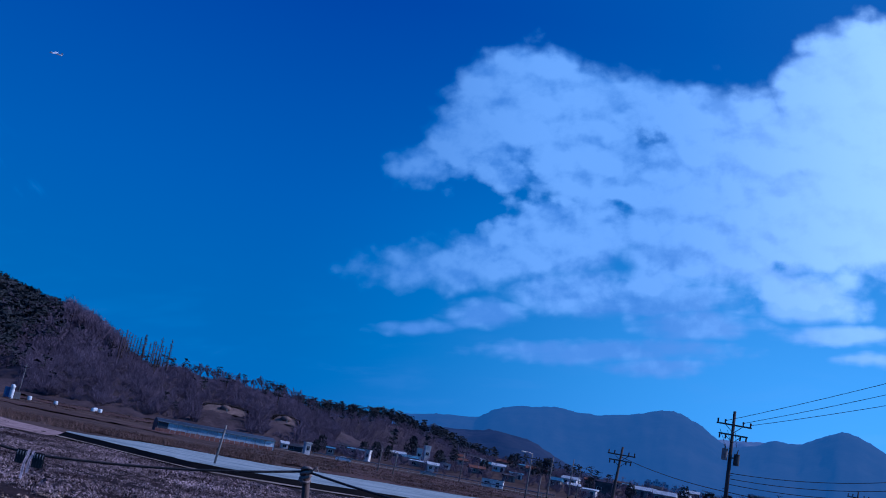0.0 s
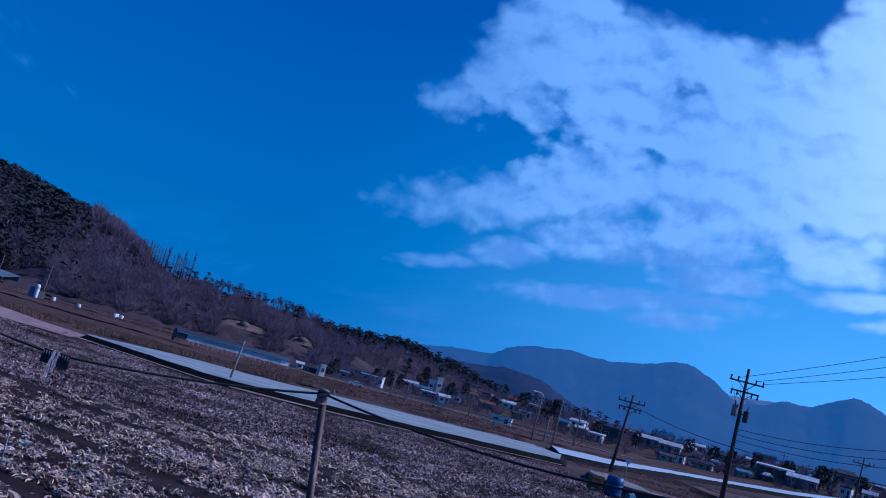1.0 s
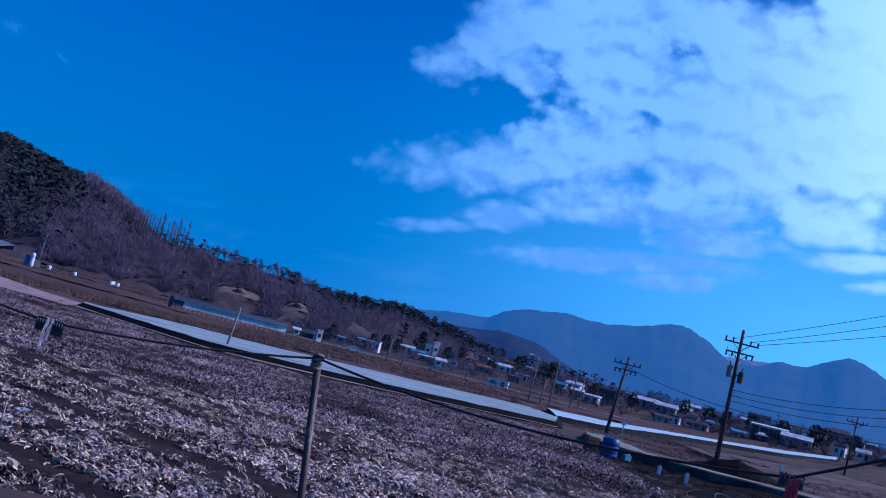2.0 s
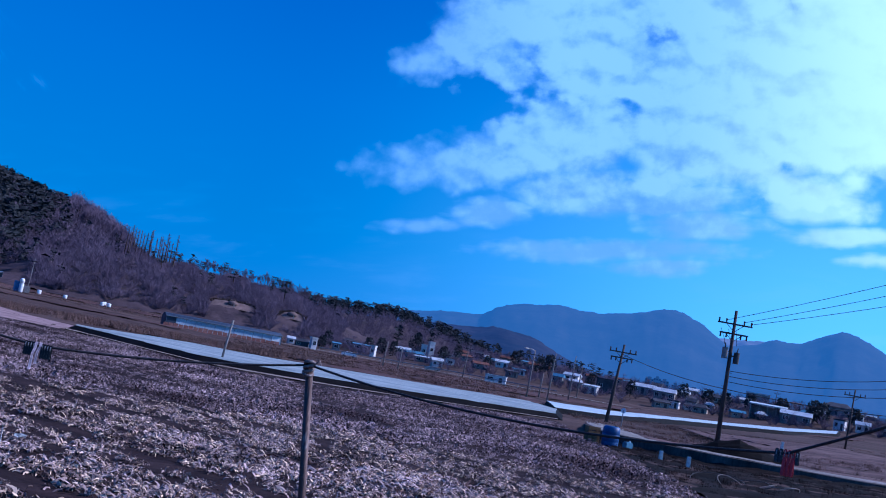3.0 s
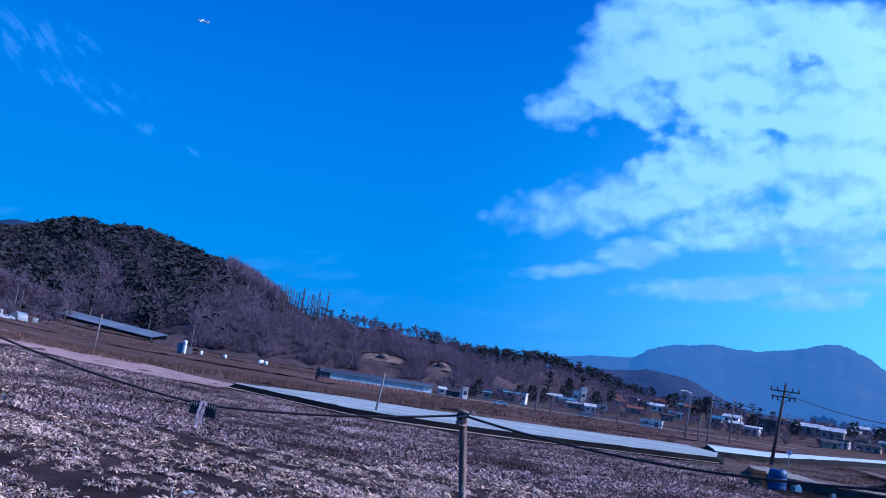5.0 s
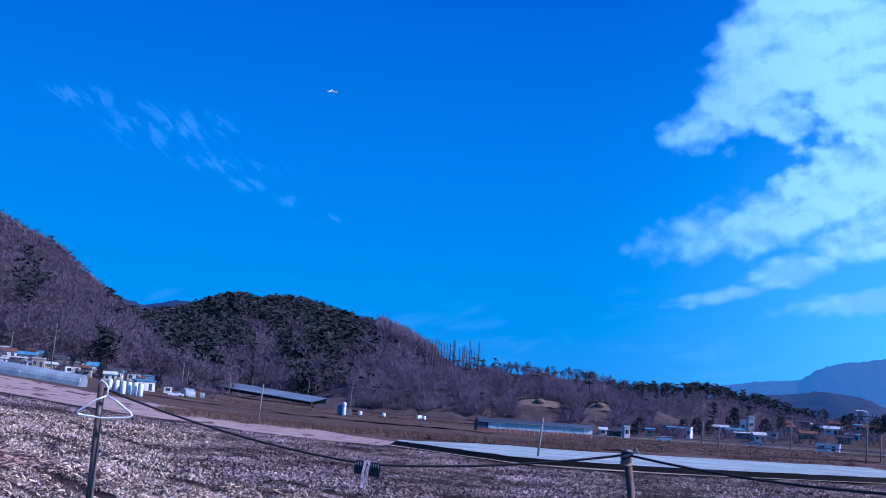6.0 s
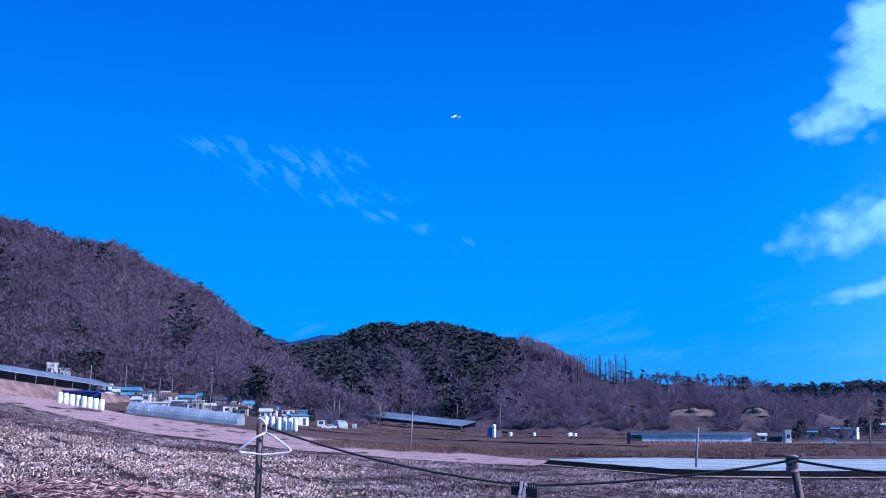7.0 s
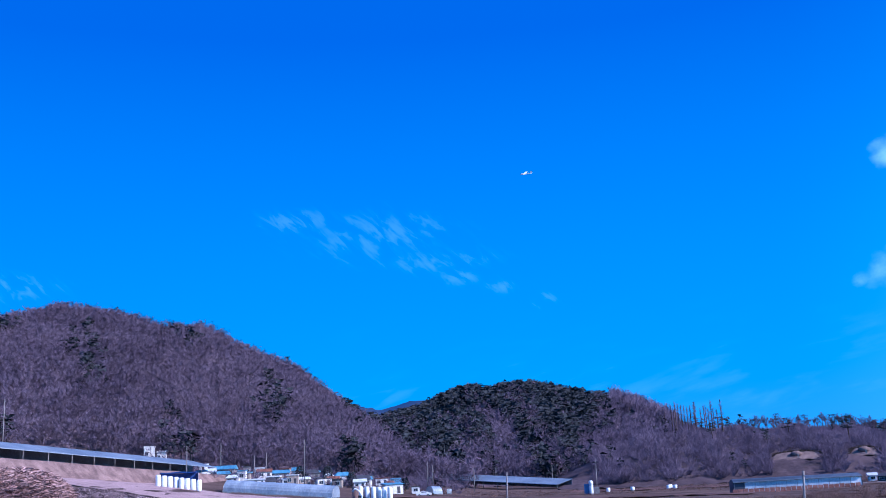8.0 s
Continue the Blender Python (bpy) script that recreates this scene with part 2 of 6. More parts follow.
def soft_canopy(m, keep):
    """Twigs and needles shade as part of a rounded crown, not each as a stiff blade."""
    N, L = m.node_tree.nodes, m.node_tree.links
    own = N.new("ShaderNodeVectorMath")
    own.operation = "SCALE"
    L.new(N.new("ShaderNodeNewGeometry").outputs["Normal"], own.inputs[0])
    own.inputs["Scale"].default_value = keep
    up = N.new("ShaderNodeVectorMath")
    up.operation = "ADD"
    L.new(own.outputs[0], up.inputs[0])
    up.inputs[1].default_value = (0.10, -0.35, 0.75)
    unit = N.new("ShaderNodeVectorMath")
    unit.operation = "NORMALIZE"
    L.new(up.outputs[0], unit.inputs[0])
    L.new(unit.outputs[0], N["Principled BSDF"].inputs["Normal"])


soft_canopy(TWIG, 0.28)
soft_canopy(NEEDLE, 0.5)
BARK = material("bark", (0.07, 0.05, 0.04), (0.16, 0.12, 0.10), 2.0, 14.0, 0.9, 0.6, stretch=(1, 1, 0.2))
FILM = material("white_film", (0.22, 0.28, 0.29), (0.40, 0.46, 0.46), 0.35, 2.4, 0.78, 0.25, stretch=(0.5, 1.6, 1), third=(0.20, 0.26, 0.28))
FILM_CLEAN = material("clean_white_film", (0.44, 0.54, 0.57), (0.60, 0.70, 0.73), 0.3, 2.0, 0.55, 0.2, stretch=(0.5, 1.6, 1))
BANK_DARK = material("near_black_matte", (0.003, 0.003, 0.0035), (0.010, 0.009, 0.009), 0.5, 6.0, 0.8, 0.5)
CONCRETE = material("concrete", (0.20, 0.185, 0.17), (0.34, 0.315, 0.29), 0.5, 9.0, 0.9, 0.3, third=(0.15, 0.13, 0.12))
OLD_CONCRETE = material("dark_concrete", (0.035, 0.032, 0.032), (0.11, 0.10, 0.095), 0.7, 8.0, 0.9, 0.5, stretch=(1, 1, 0.4))
PATH_EDGE = material("pale_path", (0.24, 0.19, 0.16), (0.42, 0.35, 0.30), 0.5, 6.0, 0.95, 0.4)
POLE_CON = material("pole_concrete", (0.17, 0.16, 0.155), (0.28, 0.265, 0.25), 1.0, 16.0, 0.85, 0.2, stretch=(1, 1, 0.2))
# tone of poles seen against the sun, their shade put into the colour; insulators too
POLE_DARK = material("backlit_pole_tone", (0.055, 0.046, 0.044), (0.11, 0.095, 0.09), 1.2, 16.0, 0.85, 0.3, stretch=(1, 1, 0.2))
STEEL = material("galvanised_steel", (0.22, 0.23, 0.24), (0.36, 0.37, 0.38), 3.0, 40.0, 0.45, 0.1, metal=0.7)
DARK_METAL = material("dark_fittings", (0.02, 0.02, 0.022), (0.05, 0.05, 0.052), 5.0, 40.0, 0.5, 0.1)
RUST = material("rusty_pipe", (0.055, 0.035, 0.030), (0.15, 0.09, 0.075), 6.0, 60.0, 0.6, 0.3, metal=0.2, stretch=(1, 1, 0.35), third=(0.22, 0.19, 0.18))
PEG_BLACK = material("black_plastic", (0.004, 0.004, 0.005), (0.012, 0.012, 0.013), 30.0, 200.0, 0.55, 0.1)
ROPE = material("dark_cord", (0.012, 0.012, 0.014), (0.035, 0.034, 0.036), 30.0, 200.0, 0.7, 0.4)
TAPE = material("grey_tape", (0.14, 0.11, 0.10), (0.32, 0.26, 0.24), 20.0, 120.0, 0.7, 0.4)
WHITE_WIRE = material("white_plastic", (0.62, 0.66, 0.70), (0.80, 0.82, 0.84), 10.0, 80.0, 0.4, 0.05)
WRAP = material("white_bale_film", (0.62, 0.68, 0.70), (0.82, 0.86, 0.87), 0.9, 9.0, 0.35, 0.15)
BLUE_PLASTIC = material("blue_plastic", (0.008, 0.05, 0.15), (0.02, 0.10, 0.27), 2.0, 20.0, 0.45, 0.1)
TARP = material("blue_tarpaulin", (0.01, 0.045, 0.19), (0.02, 0.09, 0.34), 0.8, 7.0, 0.55, 0.3)
VINYL = material("greenhouse_film", (0.17, 0.22, 0.27), (0.30, 0.36, 0.41), 0.15, 2.0, 0.30, 0.2, stretch=(2, 0.4, 1))
PANEL = material("greenhouse_panel", (0.30, 0.40, 0.46), (0.46, 0.56, 0.62), 0.2, 3.0, 0.35, 0.1)
SHADE_NET = material("dark_shade_net", (0.022, 0.035, 0.055), (0.055, 0.08, 0.115), 0.12, 2.0, 0.6, 0.3)
NET_ROOF = material("grey_net_roof", (0.09, 0.125, 0.165), (0.16, 0.205, 0.255), 0.12, 2.0, 0.6, 0.3)
DITCH = material("dark_ditch_soil", (0.007, 0.006, 0.006), (0.022, 0.016, 0.015), 0.5, 5.0, 0.9, 0.6)
WALL_WHITE = material("white_render", (0.52, 0.52, 0.50), (0.78, 0.77, 0.74), 0.5, 8.0, 0.8, 0.1)
WALL_TAN = material("tan_render", (0.28, 0.23, 0.19), (0.42, 0.36, 0.30), 0.5, 8.0, 0.85, 0.1)
WALL_GREY = material("grey_block", (0.16, 0.15, 0.15), (0.28, 0.27, 0.26), 0.5, 8.0, 0.9, 0.2)
ROOF_BLUE = material("blue_sheet_roof", (0.04, 0.17, 0.27), (0.09, 0.27, 0.38), 0.4, 5.0, 0.5, 0.15, stretch=(3, 0.5, 1))
ROOF_DARK = material("dark_tile_roof", (0.025, 0.026, 0.032), (0.07, 0.07, 0.08), 0.5, 6.0, 0.7, 0.3)
ROOF_RUST = material("rust_roof", (0.14, 0.06, 0.045), (0.26, 0.12, 0.09), 0.5, 6.0, 0.75, 0.2)
ROOF_WHITE = material("pale_sheet_roof", (0.42, 0.46, 0.48), (0.64, 0.67, 0.68), 0.4, 5.0, 0.45, 0.1)
PANE = material("window_pane", (0.012, 0.015, 0.02), (0.03, 0.035, 0.045), 0.4, 4.0, 0.12, 0.0)
BRICK_RED = material("reddish_fence", (0.20, 0.09, 0.075), (0.33, 0.17, 0.14), 0.6, 5.0, 0.9, 0.2)
TYRE = material("black_rubber", (0.012, 0.012, 0.013), (0.03, 0.03, 0.03), 5.0, 30.0, 0.8, 0.1)
CAR_WHITE = material("white_car_paint", (0.70, 0.71, 0.72), (0.80, 0.81, 0.82), 1.0, 30.0, 0.25, 0.0)
RED_CLIP = material("red_plastic", (0.45, 0.02, 0.03), (0.62, 0.04, 0.05), 10.0, 60.0, 0.45, 0.05)
# far blocks: haze put in as a faint blue glow of the walls
HAZY_WALL = material("haze_glow_wall", (0.03, 0.03, 0.032), (0.06, 0.06, 0.06), 0.1, 1.0, 1.0, 0.0, glow=(0.022, 0.085, 0.23))
# distance, dimmed by miles of winter air: the blue haze is put in as emission
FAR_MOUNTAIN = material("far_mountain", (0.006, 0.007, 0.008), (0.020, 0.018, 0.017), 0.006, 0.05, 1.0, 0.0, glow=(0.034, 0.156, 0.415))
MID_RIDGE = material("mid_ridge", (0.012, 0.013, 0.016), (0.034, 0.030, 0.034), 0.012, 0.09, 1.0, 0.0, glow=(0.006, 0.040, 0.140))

# ---- building helpers ----


def mesh_of(name, verts, faces, mat, smooth=False):
    """A mesh from numpy vertices and an (n, 3 or 4) array of corners."""
    me = bpy.data.meshes.new(name)
    faces = np.asarray(faces, dtype=np.int32)
    k = faces.shape[1]
    me.vertices.add(len(verts))
    me.vertices.foreach_set("co", np.asarray(verts, dtype=np.float32).ravel())
    me.loops.add(faces.size)
    me.loops.foreach_set("vertex_index", faces.ravel())
    me.polygons.add(len(faces))
    me.polygons.foreach_set("loop_start", np.arange(0, faces.size, k, dtype=np.int32))
    me.update(calc_edges=True)
    if smooth:
        me.polygons.foreach_set("use_smooth", np.ones(len(faces), dtype=bool))
    me.materials.append(mat)
    return me


def part(name, bm, mat, parent=None, label="", smooth=False):
    me = bpy.data.meshes.new(name)
    bmesh.ops.recalc_face_normals(bm, faces=bm.faces)
    if smooth:
        for f in bm.faces:
            f.smooth = True
    bm.to_mesh(me)
    bm.free()
    me.materials.append(mat)
    ob = new(name, me)
    ob.parent = parent
    if label:
        ob["label"] = label
    return ob


def box(bm, centre, size, turn=None, bevel=0.0):
    g = bmesh.ops.create_cube(bm, size=1.0)
    m = Matrix.Translation(centre) @ (turn or Matrix.Identity(4)) @ Matrix.Diagonal((*size, 1))
    bmesh.ops.transform(bm, matrix=m, verts=g["verts"])
    if bevel:
        edges = list({e for v in g["verts"] for e in v.link_edges})
        bmesh.ops.bevel(bm, geom=edges, offset=bevel, segments=2, affect="EDGES")
    return bm


def rod(bm, a, b, ra, rb=None, sides=8):
    a, b = Vector(a), Vector(b)
    rb = ra if rb is None else rb
    g = bmesh.ops.create_cone(bm, cap_ends=True, segments=sides, radius1=ra, radius2=rb, depth=(b - a).length)
    m = Matrix.Translation((a + b) / 2) @ (b - a).to_track_quat("Z", "Y").to_matrix().to_4x4()
    bmesh.ops.transform(bm, matrix=m, verts=g["verts"])
    return bm


def tube(bm, points, radius, sides=6):
    """A bent rod along points, one ring a point."""
    pts, rings = [Vector(p) for p in points], []
    for i, p in enumerate(pts):
        way = (pts[min(i + 1, len(pts) - 1)] - pts[max(i - 1, 0)]).normalized()
        q = way.to_track_quat("Z", "Y")
        rings.append([bm.verts.new(p + q @ Vector((radius * math.cos(a), radius * math.sin(a), 0)))
                      for a in (2 * math.pi * k / sides for k in range(sides))])
    for u, v in zip(rings, rings[1:]):
        for k in range(sides):
            bm.faces.new((u[k], u[(k + 1) % sides], v[(k + 1) % sides], v[k]))
    bm.faces.new(rings[0][::-1])
    bm.faces.new(rings[-1])
    return bm


def B():
    return bmesh.new()


def thing(name, x, y, z, turn=0.0):
    ob = new(name)
    ob.matrix_world = pose(x, y, z, 0, 0, turn)
    ob.empty_display_size = 0.3
    return ob


# ---- the lie of the land ----
LAND_AZ = [-180, -60, -52, -45, -40, -34, -30, -25, -20, -10, 0, 10, 18, 24, 35, 180]
LAND_Z = [5, 11, 10, 7.3, 4.8, 3.1, 2.2, 1.3, 0.8, 0.5, 0.7, 0.8, 1.2, 2.4, 3.5, 5]


def land(az, r):
    """Height of the ground at a bearing (degrees) and a distance, before the land is stretched out by laid()."""
    z = np.interp(az, LAND_AZ, LAND_Z)
    near = z * np.maximum(0, r - 12) / 158
    steep = 0.03 + 0.05 * np.clip((-26 - az) / 8, 0, 1) + 0.03 * np.clip((az - 8) / 6, 0, 1)
    steep = steep + 0.028 * np.clip((az - 1.9) / 2, 0, 1) * np.clip((11.5 - az) / 3, 0, 1)
    far = z + (r - 170) * (np.maximum(0, (z - 2.8) / 170) + 0.002) + steep * np.clip(r - 170, 0, 70)
    yard = 1.15 * np.clip((9.6 - r) / 1.6, 0, 1)
    return np.where(r < 170, near, far) + yard


def reach(r):
    """How far the land is stretched outwards at a distance."""
    return 1 + 0.7 * np.clip((np.asarray(r, float) - 75) / 90, 0, 1)


def laid(x, y, z):
    """A place on the plan, stretched outwards from the eye."""
    f = reach(np.hypot(x, y))
    return x * f, y * f, 2.8 + (z - 2.8) * f


def land_xy(x, y):
    return land(np.degrees(np.arctan2(x, y)), np.hypot(x, y))


def spot(az, r, up=0.0):
    a = radians(az)
    x, y = r * math.sin(a), r * math.cos(a)
    x, y, z = laid(x, y, float(land(az, r)))
    return float(x), float(y), float(z) + up


def grid_faces(nu, nv):
    i = np.arange((nu - 1) * (nv - 1))
    a = (i // (nv - 1)) * nv + i % (nv - 1)
    return np.stack([a, a + nv, a + nv + 1, a + 1], axis=1)


def build_ground():
    az = np.concatenate([np.arange(-180, -70, 5), np.arange(-70, 45, 0.75), np.arange(45, 180.1, 5)])
    r = np.concatenate([[0.0, 4, 7, 8, 8.8, 9.6, 11], np.arange(12, 110, 1.5), np.geomspace(110, 2890, 60)])
    A, R = np.meshgrid(az, r, indexing="ij")
    Z = land(A, R)
    rng = np.random.default_rng(4)
    Z = Z + rng.normal(0, 1, Z.shape) * np.clip((R - 12) * 0.0006, 0, 0.06) * (R < 400)
    V = np.stack(laid(R * np.sin(np.radians(A)), R * np.cos(np.radians(A)), Z), -1).reshape(-1, 3)
    ob = new("ground", mesh_of("ground", V, grid_faces(len(az), len(r)), DRY_GRASS, True))
    tagged(ob, "brown winter farmland with dry grass and bare earth", "ground", kind="structure")


def sheet(name, near, far, lift, mat, nu=60, nv=24, wave=0.0):
    """A patch of ground between two polylines of (x, y), lifted over the land."""
    def along(line, u):
        p = np.array(line, float)
        d = np.concatenate([[0], np.cumsum(np.hypot(*np.diff(p, axis=0).T))])
        return np.stack([np.interp(u * d[-1], d, p[:, 0]), np.interp(u * d[-1], d, p[:, 1])], -1)
    u = np.linspace(0, 1, nu)
    a, b = along(near, u), along(far, u)
    v = np.linspace(0, 1, nv)[None, :, None]
    P = a[:, None, :] * (1 - v) + b[:, None, :] * v
    rng = np.random.default_rng(7)
    Z = land_xy(P[..., 0], P[..., 1]) + lift + rng.normal(0, 1, P.shape[:2]) * wave
    V = np.stack(laid(P[..., 0], P[..., 1], Z), -1).reshape(-1, 3)
    return new(name, mesh_of(name, V, grid_faces(nu, nv), mat, True))


build_ground()

# field of withered cabbages, bare field beyond it
FIELD_NEAR = [(-40, 20), (-18, 14), (-9, 9.5), (2, 11), (9.6, 26)]
FIELD_FAR = [(-88, 82), (-52, 69), (-38, 68.5), (-22.0, 67.0), (-18.9, 65.9), (-15.0, 62.0), (-10.5, 58.0), (-7.1, 57.6), (-3.1, 58.6), (0.0, 60.2), (5.6, 64.4), (10.9, 65.6)]
tagged(sheet("field_soil", FIELD_NEAR, FIELD_FAR, 0.05, FIELD_SOIL, 90, 50, 0.02), "dark ploughed soil of the cabbage field", "field", kind="structure")
tagged(sheet("bare_field", [(-140, 104), (-88, 82.5), (-52, 69.5), (-38, 69), (-22, 67.6)], [(-170, 150), (-125, 132), (-83, 118), (-47, 100), (-23, 76)], 0.06, SOIL, 60, 20, 0.03),
       "bare pinkish-brown harrowed field", "field", kind="structure")
WEEDS = material("withered_weeds", (0.055, 0.032, 0.031), (0.15, 0.088, 0.08), 0.15, 1.6, 0.95, 0.6, stretch=(0.6, 1.6, 1))
tagged(sheet("weed_bank", [(-62, 108), (-46, 101), (-30, 95), (-24, 90), (-14, 93)], [(-60, 116), (-46, 110), (-30, 106), (-18, 104), (-6, 104)], 0.12, WEEDS, 60, 10, 0.05),
       "bank of dark reddish withered weeds", "bank", kind="structure")
tagged(sheet("weed_bank", [(-6, 92), (6, 91), (16, 96)], [(-6, 112), (6, 112), (16, 110)], 0.12, WEEDS, 40, 10, 0.05), "dark withered weeds behind the film bed", "bank", kind="structure")
tagged(sheet("weed_bank", [(-95, 148), (-70, 150), (-48, 146), (-30, 140)], [(-95, 152), (-70, 155), (-48, 152), (-30, 146)], 0.14, WEEDS, 40, 8, 0.05), "strip of dark dry weeds between fields", "bank", kind="structure")
tagged(sheet("weed_bank", [(-70, 178), (-45, 182), (-20, 184)], [(-72, 186), (-46, 190), (-20, 192)], 0.14, WEEDS, 40, 8, 0.05), "dark weedy terrace below the ridge", "bank", kind="structure")
tagged(sheet("fallow_field", [(-4, 113), (18, 124), (40, 132), (64, 140)], [(-10, 158), (10, 158), (40, 144), (72, 152)], 0.10, WEEDS, 50, 14, 0.04), "dark fallow field before the village", "field", kind="structure")
# ---- hills ----


def hill_surface(crest, r0, r1, az, s, rough=0.10, seed=0.0, lower=0.0):
    """Height over a hill at bearing az, s from its foot (0) over its crest (1) to its back (2)."""
    ca, ce = zip(*crest)
    r = r0 + (r1 - r0) * s
    top = 2.8 + r1 * np.tan(np.radians(np.interp(az, ca, ce))) - lower
    base = land(az, r)
    rise = np.maximum(top - land(az, r1), 0)
    prof = np.where(s <= 1, np.sin(np.clip(s, 0, 1) * math.pi / 2) ** 1.15, np.cos(np.clip(s - 1, 0, 1) * math.pi / 2))
    a = np.radians(az) * r1 / 38.0 + seed
    spur = np.sin(a * 1.0 + s * 2.0) + 0.6 * np.sin(a * 2.3 - s * 3.1 + 1.7) + 0.35 * np.sin(a * 5.1 + s * 7 + 0.6)
    z = base + rise * (prof + rough * spur * np.clip(s * (1.05 - s), 0, 1) * 1.6)
    return r, z


def hill(name, crest, r0, r1, mat, label, rough=0.10, seed=0.0, lower=0.0, step=0.35):
    az = np.arange(crest[0][0], crest[-1][0] + 0.01, step)
    s = np.concatenate([np.linspace(-0.02, 1, 34), np.linspace(1.08, 2.0, 8)])
    A, S = np.meshgrid(az, s, indexing="ij")
    R, Z = hill_surface(crest, r0, r1, A, S, rough, seed, lower)
    fine = np.random.default_rng(3).normal(0, 1, Z.shape)
    Z = Z + fine * np.minimum(r1 * 0.0007, 0.8)
    V = np.stack(laid(R * np.sin(np.radians(A)), R * np.cos(np.radians(A)), Z), -1).reshape(-1, 3)
    ob = new(name, mesh_of(name, V, grid_faces(len(az), len(s)), mat, True))
    return tagged(ob, label, "hill", kind="structure")


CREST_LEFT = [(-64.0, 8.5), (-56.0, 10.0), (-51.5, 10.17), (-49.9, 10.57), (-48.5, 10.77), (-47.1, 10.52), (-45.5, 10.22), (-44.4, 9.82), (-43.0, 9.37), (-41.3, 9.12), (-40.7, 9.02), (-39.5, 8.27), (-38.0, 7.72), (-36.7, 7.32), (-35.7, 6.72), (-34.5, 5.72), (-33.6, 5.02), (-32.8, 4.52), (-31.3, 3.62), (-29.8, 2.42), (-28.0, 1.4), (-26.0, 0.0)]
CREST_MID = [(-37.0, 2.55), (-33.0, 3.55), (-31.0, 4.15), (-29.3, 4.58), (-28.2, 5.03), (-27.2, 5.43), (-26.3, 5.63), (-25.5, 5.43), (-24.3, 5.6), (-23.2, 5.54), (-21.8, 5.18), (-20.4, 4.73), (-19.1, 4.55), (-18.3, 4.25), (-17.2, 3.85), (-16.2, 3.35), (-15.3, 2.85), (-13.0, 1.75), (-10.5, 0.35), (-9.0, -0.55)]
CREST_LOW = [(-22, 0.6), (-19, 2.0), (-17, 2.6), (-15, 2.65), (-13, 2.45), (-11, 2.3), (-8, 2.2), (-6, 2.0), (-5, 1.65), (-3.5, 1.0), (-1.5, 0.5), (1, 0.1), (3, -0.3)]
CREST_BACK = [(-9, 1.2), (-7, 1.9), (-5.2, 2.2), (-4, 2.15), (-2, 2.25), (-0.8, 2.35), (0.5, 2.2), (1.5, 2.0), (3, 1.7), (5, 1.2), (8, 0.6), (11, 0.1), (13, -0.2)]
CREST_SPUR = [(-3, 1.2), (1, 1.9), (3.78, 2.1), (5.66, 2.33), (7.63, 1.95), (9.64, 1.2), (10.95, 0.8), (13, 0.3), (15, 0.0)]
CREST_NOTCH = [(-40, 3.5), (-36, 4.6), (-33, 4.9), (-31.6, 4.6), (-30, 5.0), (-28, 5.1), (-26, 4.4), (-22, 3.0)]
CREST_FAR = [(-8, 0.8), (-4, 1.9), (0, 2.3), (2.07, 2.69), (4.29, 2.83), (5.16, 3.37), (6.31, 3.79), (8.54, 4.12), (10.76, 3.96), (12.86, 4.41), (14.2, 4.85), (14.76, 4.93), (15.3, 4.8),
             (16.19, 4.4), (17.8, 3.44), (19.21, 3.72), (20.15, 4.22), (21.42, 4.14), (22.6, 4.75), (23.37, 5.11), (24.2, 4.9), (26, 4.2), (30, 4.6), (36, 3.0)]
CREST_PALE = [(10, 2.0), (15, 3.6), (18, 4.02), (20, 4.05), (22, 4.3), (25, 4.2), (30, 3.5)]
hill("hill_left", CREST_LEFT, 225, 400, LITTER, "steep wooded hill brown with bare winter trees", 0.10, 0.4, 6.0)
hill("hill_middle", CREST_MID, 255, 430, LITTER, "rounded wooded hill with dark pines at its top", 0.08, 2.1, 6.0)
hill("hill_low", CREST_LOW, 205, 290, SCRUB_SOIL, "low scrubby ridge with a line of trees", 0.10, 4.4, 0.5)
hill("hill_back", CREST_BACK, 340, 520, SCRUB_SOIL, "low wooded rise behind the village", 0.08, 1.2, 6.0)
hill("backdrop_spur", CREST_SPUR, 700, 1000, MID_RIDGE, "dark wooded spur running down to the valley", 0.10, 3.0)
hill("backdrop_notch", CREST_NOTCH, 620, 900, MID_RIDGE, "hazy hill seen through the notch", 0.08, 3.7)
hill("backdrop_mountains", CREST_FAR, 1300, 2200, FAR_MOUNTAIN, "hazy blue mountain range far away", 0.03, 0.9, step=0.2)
# the palest range carries the strongest haze glow in its material
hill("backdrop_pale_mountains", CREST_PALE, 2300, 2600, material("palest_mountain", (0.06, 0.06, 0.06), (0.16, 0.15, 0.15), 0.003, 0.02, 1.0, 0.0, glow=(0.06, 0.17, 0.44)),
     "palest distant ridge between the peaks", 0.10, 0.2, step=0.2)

# ---- woods ----


